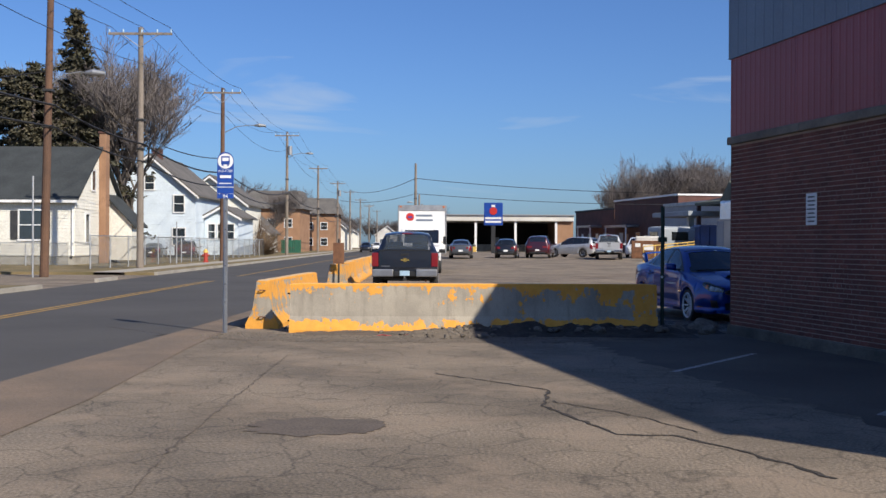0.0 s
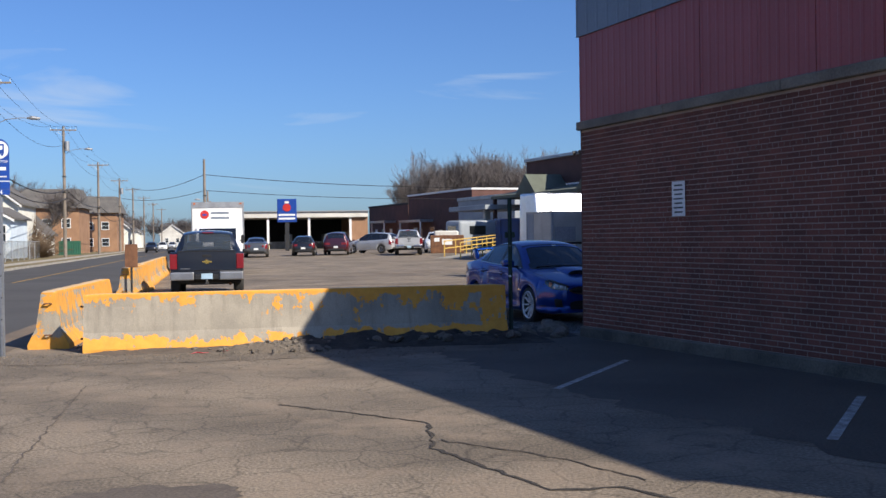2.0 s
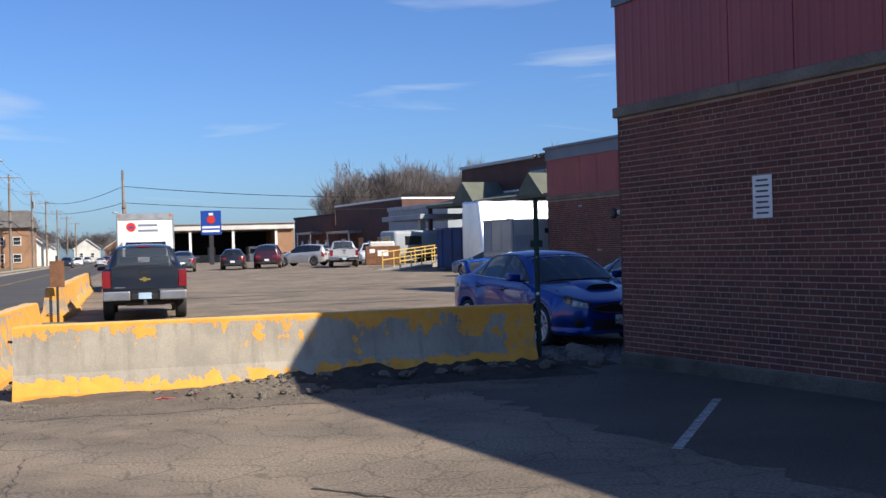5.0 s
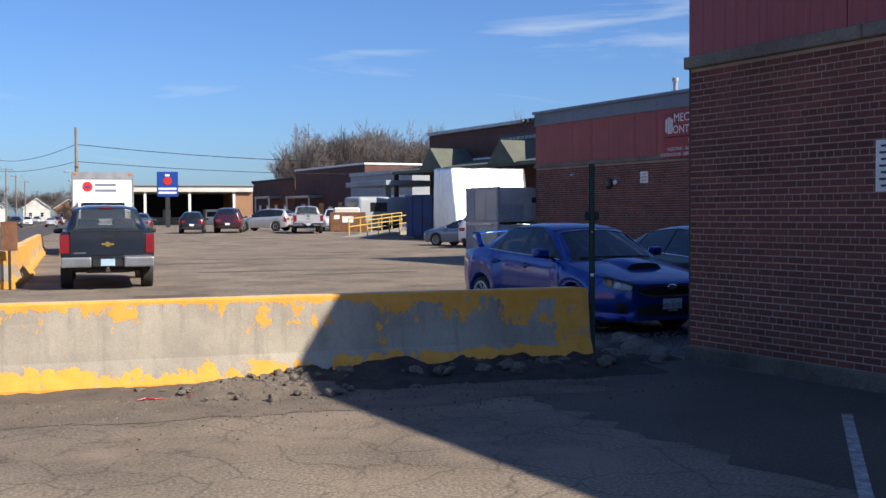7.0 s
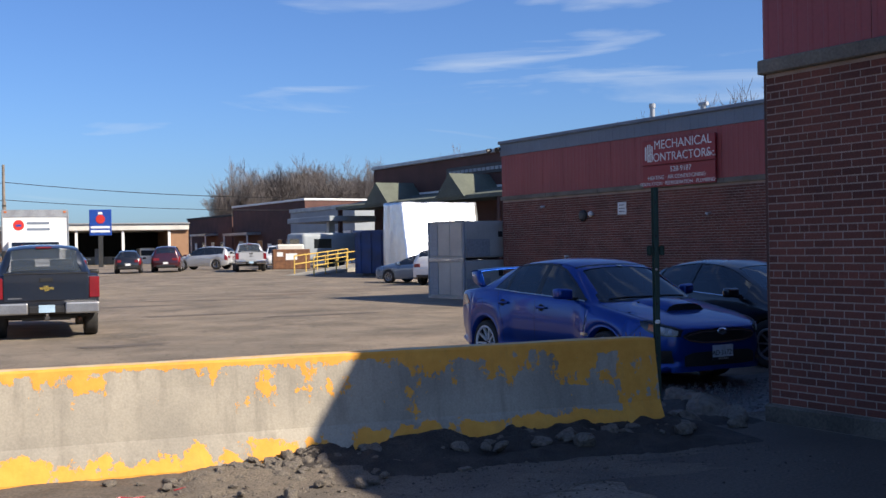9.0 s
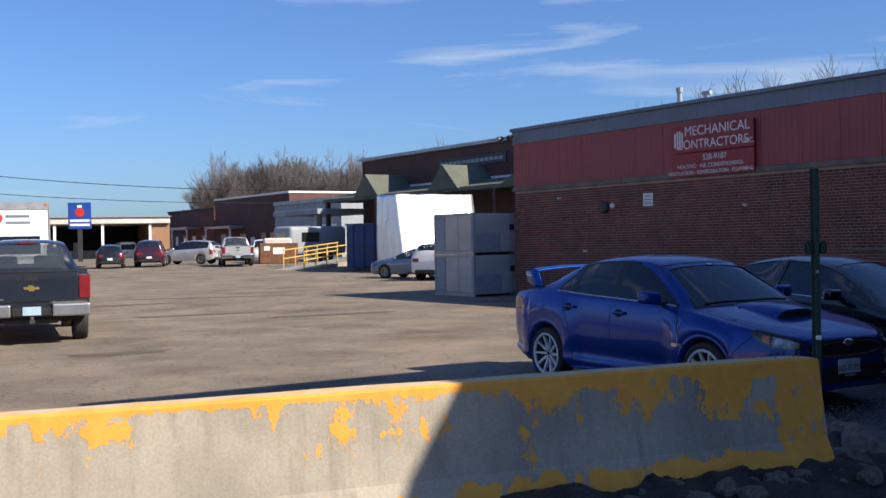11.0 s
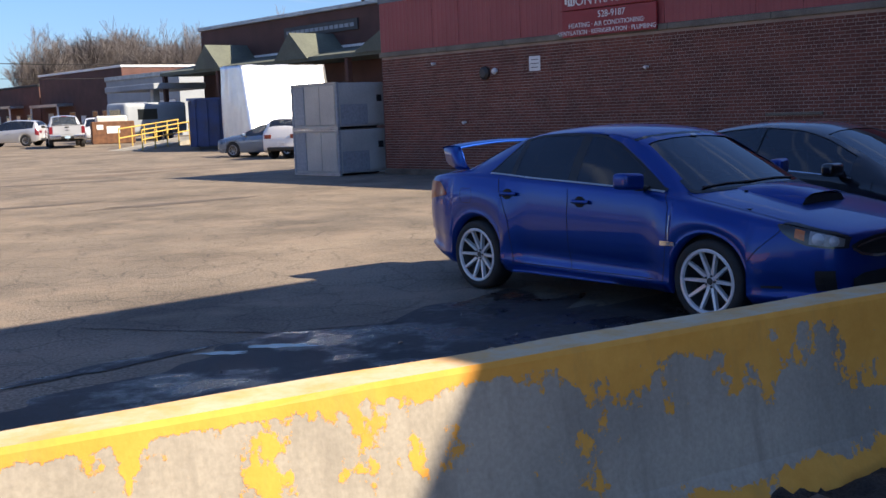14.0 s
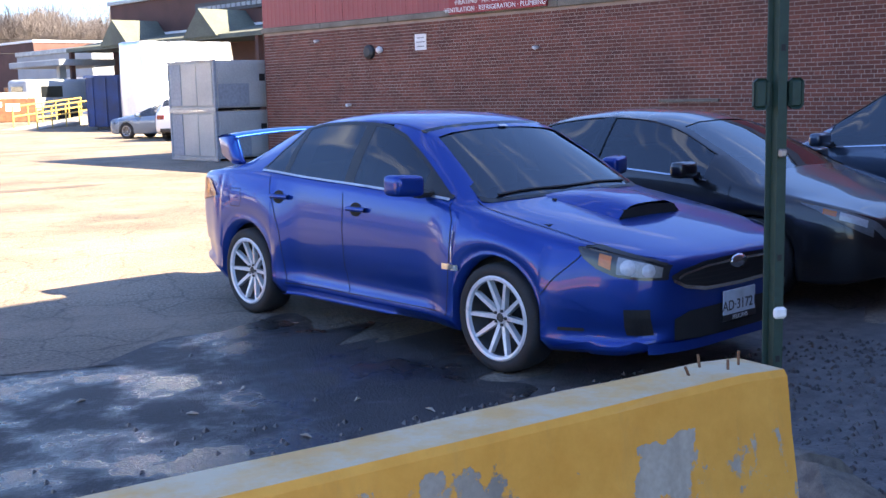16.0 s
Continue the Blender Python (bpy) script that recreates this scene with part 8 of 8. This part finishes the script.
h2 = gable_house(pose(-28.6, 82.0, 0.3), 8.4, 12, 5.6, 9.1, "house_blue", "roof_grey", "pale blue two-storey clapboard house with a grey roof", ((6.9, 4.7, 0.9, 1.5), (6.9, 1.7, 1.1, 1.5), (1.6, 1.7, 0.9, 1.5), (4.2, 6.6, 0.8, 1.2)))
part("chimney", boxed(3.9, 4.7, 2.0, 2.8, 8.0, 9.9), M["brick_far"], h2)
h3 = gable_house(pose(-20.15, 85.5, 0.3), 3.2, 8, 3.6, 4.5, "house_blue", "roof_grey", "low side wing of the pale blue house", ((0.7, 2.2, 0.6, 1.4), (1.6, 2.2, 0.6, 1.4), (2.5, 2.2, 0.6, 1.4)))
gable_house(pose(-26.5, 100.0, 0.3), 7.6, 10, 5.4, 8.3, "house_white", "roof_grey", "white clapboard house farther down the street", ((2, 4.4, 0.9, 1.4), (5.5, 4.4, 0.9, 1.4), (5.5, 1.6, 0.9, 1.4)))
gable_house(pose(-24.8, 118.0, 0.2), 5.4, 8, 2.6, 5.2, "house_white", "roof_grey", "small cream garage with a pale roof", ((2.7, 1.4, 1.0, 1.0),))


def apartments(x, y, w, d, h, label):
    b = thing("apartment_block", pose(x, y, 0.1, 0, 0, 0), label, "building")
    part("wall", boxed(0, w, 0, d, 0, h), M["brick_orange"], b)
    bm = bmesh.new()
    base = [bm.verts.new(q) for q in ((-0.6, -0.6, h), (w + 0.6, -0.6, h), (w + 0.6, d + 0.6, h), (-0.6, d + 0.6, h))]
    top = [bm.verts.new(q) for q in ((w * 0.3, d * 0.25, h + 2.9), (w - 0.4, d * 0.25, h + 2.9), (w - 0.4, d * 0.75, h + 2.9), (w * 0.3, d * 0.75, h + 2.9))]
    bm.faces.new(base[::-1])
    bm.faces.new(top)
    for i in range(4):
        bm.faces.new((base[i], base[(i + 1) % 4], top[(i + 1) % 4], top[i]))
    part("roof", bm, M["roof_grey"], b, "grey hipped roof")
    for fx in np.arange(1.4, w - 1, 2.6):
        for fz in (1.6, 4.4):
            if fz < h - 0.8:
                window(b, float(fx), fz, 1.1, 1.2, -0.02)


for x, y, w, wall in ((-34, 330, 9, "house_white"), (-22, 372, 8, "pale_wall"), (-13, 392, 9, "brick_orange"), (-2, 380, 10, "house_white"), (9, 398, 8, "pale_wall"), (-46, 360, 9, "house_blue")):
    gable_house(pose(x, y, 0), w, 9, 4.6, 7.6, wall, "roof_grey", "small house at the far end of the street", ((2.2, 2.2, 1.0, 1.4), (w - 2.2, 2.2, 1.0, 1.4)), 4.0)
apartments(-30.6, 150.0, 11.0, 12, 6.6, "orange brick apartment block with a grey roof")
apartments(-25.6, 178.0, 8.5, 12, 6.6, "orange brick apartment block with a grey roof")
gable_house(pose(-24.0, 205, 0.1), 7, 9, 4, 7, "house_white", "roof_grey", "pale house far down the street", ((2, 2.4, 0.9, 1.4), (5, 2.4, 0.9, 1.4)))

# fence, hydrant, hedge
fe = thing("chain_link_fence", pose(0, 0, 0), "grey chain-link fence along the yard", "fence")
fy = [(-15.3, 37.0), (-15.0, 46.0), (-15.5, 60.0), (-16.0, 78.0), (-16.6, 98.0)]
for (x0, y0), (x1, y1) in zip(fy, fy[1:]):
    bm = bmesh.new()
    prism(bm, [(x0 - 0.01, y0), (x0 + 0.01, y0), (x1 + 0.01, y1), (x1 - 0.01, y1)], "z", 0.15, 1.75)
    part("mesh_panel", bm, M["fence_mesh"], fe)
    n = max(2, int((y1 - y0) / 3))
    for k in range(n):
        t = k / n
        part("post", tubed([(x0 + (x1 - x0) * t, y0 + (y1 - y0) * t, 0), (x0 + (x1 - x0) * t, y0 + (y1 - y0) * t, 1.85)], 0.04, 6), M["galv"], fe)
    part("top_rail", tubed([(x0, y0, 1.8), (x1, y1, 1.8)], 0.03, 6), M["galv"], fe)
fe2 = thing("chain_link_fence", pose(0, 0, 0), "grey chain-link fence in front of the white house", "fence")
bm = bmesh.new()
prism(bm, [(-34, 43.4), (-34, 43.42), (-18.6, 43.42), (-18.6, 43.4)], "z", 0.15, 1.35)
part("mesh_panel", bm, M["fence_mesh"], fe2)
for x in np.arange(-34, -18.5, 2.6):
    part("post", tubed([(float(x), 43.4, 0), (float(x), 43.4, 1.45)], 0.04, 6), M["galv"], fe2)
part("top_rail", tubed([(-34, 43.4, 1.4), (-18.6, 43.4, 1.4)], 0.03, 6), M["galv"], fe2)
fg = thing("green_fence", pose(-19.2, 128, 0, 0, 0, 68), "green slatted fence beside the street", "fence")
for k in range(9):
    part("slat", boxed(k * 0.6, k * 0.6 + 0.52, 0, 0.05, 0.1, 1.9), M["fence_green"], fg)
hy = thing("fire_hydrant", pose(-13.6, 56.0, 0.12), "red fire hydrant with a yellow cap on the verge", "hydrant")
part("barrel", tubed([(0, 0, 0), (0, 0, 0.08), (0, 0, 0.1), (0, 0, 0.68)], [0.2, 0.2, 0.14, 0.14], 14), M["hydrant"], hy)
part("bonnet", tubed([(0, 0, 0.68), (0, 0, 0.74), (0, 0, 0.86), (0, 0, 0.93)], [0.19, 0.17, 0.1, 0.04], 14), M["yellow"], hy)
for s in (-1, 1):
    part("outlet", tubed([(0, 0, 0.5), (s * 0.24, 0, 0.5)], 0.075, 10), M["hydrant"], hy)

# ---- poles and wires ----
TOPS = []


def utility_pole(x, y, height, material, arms=(0.35,), lamp=None, label="wooden utility pole with a crossarm", arm_len=2.4, lean=0.0, box_=False):
    p = thing("utility_pole", pose(x, y, 0.0, 0, lean, 0), label, "utility pole", "poles along the street")
    part("pole", tubed([(0, 0, -0.2), (0, 0, height * 0.5), (0, 0, height)], [0.19, 0.165, 0.13], 12), M[material], p)
    for a in arms:
        z = height - a
        part("crossarm", boxed(-arm_len / 2, arm_len / 2, -0.16, -0.06, z - 0.06, z + 0.06), M["wood_grey"], p)
        for s in (-1.0, -0.55, 0.05, 0.55, 1.0):
            part("insulator", tubed([(s * (arm_len / 2 - 0.06), -0.11, z + 0.06), (s * (arm_len / 2 - 0.06), -0.11, z + 0.24)], [0.045, 0.03], 8), M["pale_blue"], p)
        for s in (-1, 1):
            part("brace", tubed([(s * arm_len * 0.28, -0.11, z - 0.05), (0, -0.15, z - 0.7)], 0.02, 5), M["galv"], p)
    if lamp:
        z, reach = lamp
        part("lamp_arm", tubed([(0, 0, z), (reach * 0.4, 0, z + 0.5), (reach * 0.8, 0, z + 0.62), (reach, 0, z + 0.6)], 0.03, 6), M["galv"], p)
        part("lamp_head", tubed([(reach - 0.1, 0, z + 0.6), (reach + 0.25, 0, z + 0.62), (reach + 0.75, 0, z + 0.58)], [0.06, 0.14, 0.08], 10), M["galv"], p, "grey cobra-head street lamp")
    if box_:
        part("transformer", tubed([(0.35, -0.1, height - 2.6), (0.35, -0.1, height - 1.6)], 0.26, 14), M["galv"], p)
    for z in (height * 0.5, height * 0.62):
        part("cable_clamp", boxed(-0.2, 0.2, -0.2, 0.2, z - 0.06, z + 0.06, 0.02), M["dark_metal"], p)
    return p


POLES = [(-14.2, 27.6, 12.6, "wood_pole", (), (8.0, 1.6), 2.4, 1.2), (-13.2, 38.5, 12.6, "wood_grey", (0.35,), None, 3.3, 0.0), (-13.6, 61.5, 12.7, "wood_pole", (0.35,), (9.4, 2.4), 2.7, 0.0),
         (-15.3, 106.0, 14.0, "wood_grey", (0.4,), (11.0, 2.2), 2.7, 0.0), (-15.7, 140.0, 12.6, "wood_grey", (0.4,), None, 2.7, 0.0), (-16.0, 172.0, 12.2, "wood_grey", (0.4,), None, 2.7, 0.0), (-16.6, 204.0, 12.2, "wood_grey", (0.4,), None, 2.7, 0.0), (-17.3, 240.0, 12.0, "wood_grey", (0.4,), (9.5, 2.0), 2.7, 0.0), (-18.0, 280.0, 12.0, "wood_grey", (0.4,), None, 2.7, 0.0), (-18.9, 330.0, 12.0, "wood_grey", (0.4,), None, 2.7, 0.0)]
for k, (x, y, h, mt, arms, lamp, al, lean) in enumerate(POLES):
    utility_pole(x, y, h, mt, arms, lamp, "wooden utility pole with street lamp" if lamp else "wooden utility pole with a crossarm", al, lean, box_=k in (3, 5))
for y in (150, 190, 230, 270):
    utility_pole(road_x(y, "near") + 1.5, y, 9.0, "wood_grey", (), (7.2, -1.8), "slim street lamp pole", 2.4)
utility_pole(-0.9, 112.0, 10.97, "wood_grey", (), None, "plain wooden pole beside the lot")


def wire(points, sag, radius, label="black overhead cable between the poles"):
    pts = []
    for a, b in zip(points, points[1:]):
        a, b = Vector(a), Vector(b)
        for k in range(12):
            t = k / 12
            p = a.lerp(b, t)
            p.z -= sag * 4 * t * (1 - t) * min(1.5, (b - a).length / 30)
            pts.append(p)
    pts.append(Vector(points[-1]))
    w = new("overhead_wire", put_mesh("overhead_wire", tube(bmesh.new(), pts, radius, 4), M["wire"]))
    tagged(w, label, "cable", "overhead cables")


line = [(-13.2, -10, 13.2)] + [(x, y, h) for x, y, h, *_ in POLES[1:]]
for s in (-1.5, 0.1, 1.5):
    wire([(x + s * (0.85 if i > 1 else 1), y, z + 0.0) for i, (x, y, z) in enumerate(line)], 0.7, 0.014)
wire([(x + 0.15, y, z - 1.9) for x, y, z in line], 0.8, 0.016)
low = [(-13.6, -10, 8.0), (-14.0, 27.6, 7.2)] + [(x, y, h * 0.52) for x, y, h, *_ in POLES[1:]]
wire([(x + 0.2, y, z) for x, y, z in low], 0.6, 0.05, "thick black communication cable between the poles")
wire([(x + 0.2, y, z - 0.9) for x, y, z in low], 0.6, 0.04, "thick black communication cable between the poles")
wire([(-40, 30, 8.2), (-14.2, 27.6, 8.6), (-13.9, 61.5, 7.6)], 0.8, 0.03)
wire([(-16.5, 204, 12.0), (-0.9, 112, 9.2), (46, 104, 7.6)], 0.6, 0.035)
wire([(-16.0, 172, 9.0), (-0.9, 112, 7.4), (46, 110, 6.6)], 0.5, 0.03)
# slim signs across the street
for x, y, h in ((-14.45, 27.0, 4.2), (-14.6, 52.0, 2.8)):
    sp = thing("sign_post", pose(x, y, 0), "slim grey street sign post", "post")
    part("pole", tubed([(0, 0, 0), (0, 0, h)], 0.045, 6), M["galv"], sp)

# ---- bricks of the near stretches ----
def lay(parent, kept, name="brick"):
    bm = boxed(0.0060, 0.2032 - 0.0060, 0.0, 0.018, 0.0060, 0.0677 - 0.0060, 0.0018)
    me = put_mesh(name, bm, M["brick_piece"])
    for a, y, z in kept:
        o = new(name, me)
        o.parent = parent
        o.location = (a - 0.0060, y, z)


lay(shop, shop_kept)
lay(annex, annex_kept)
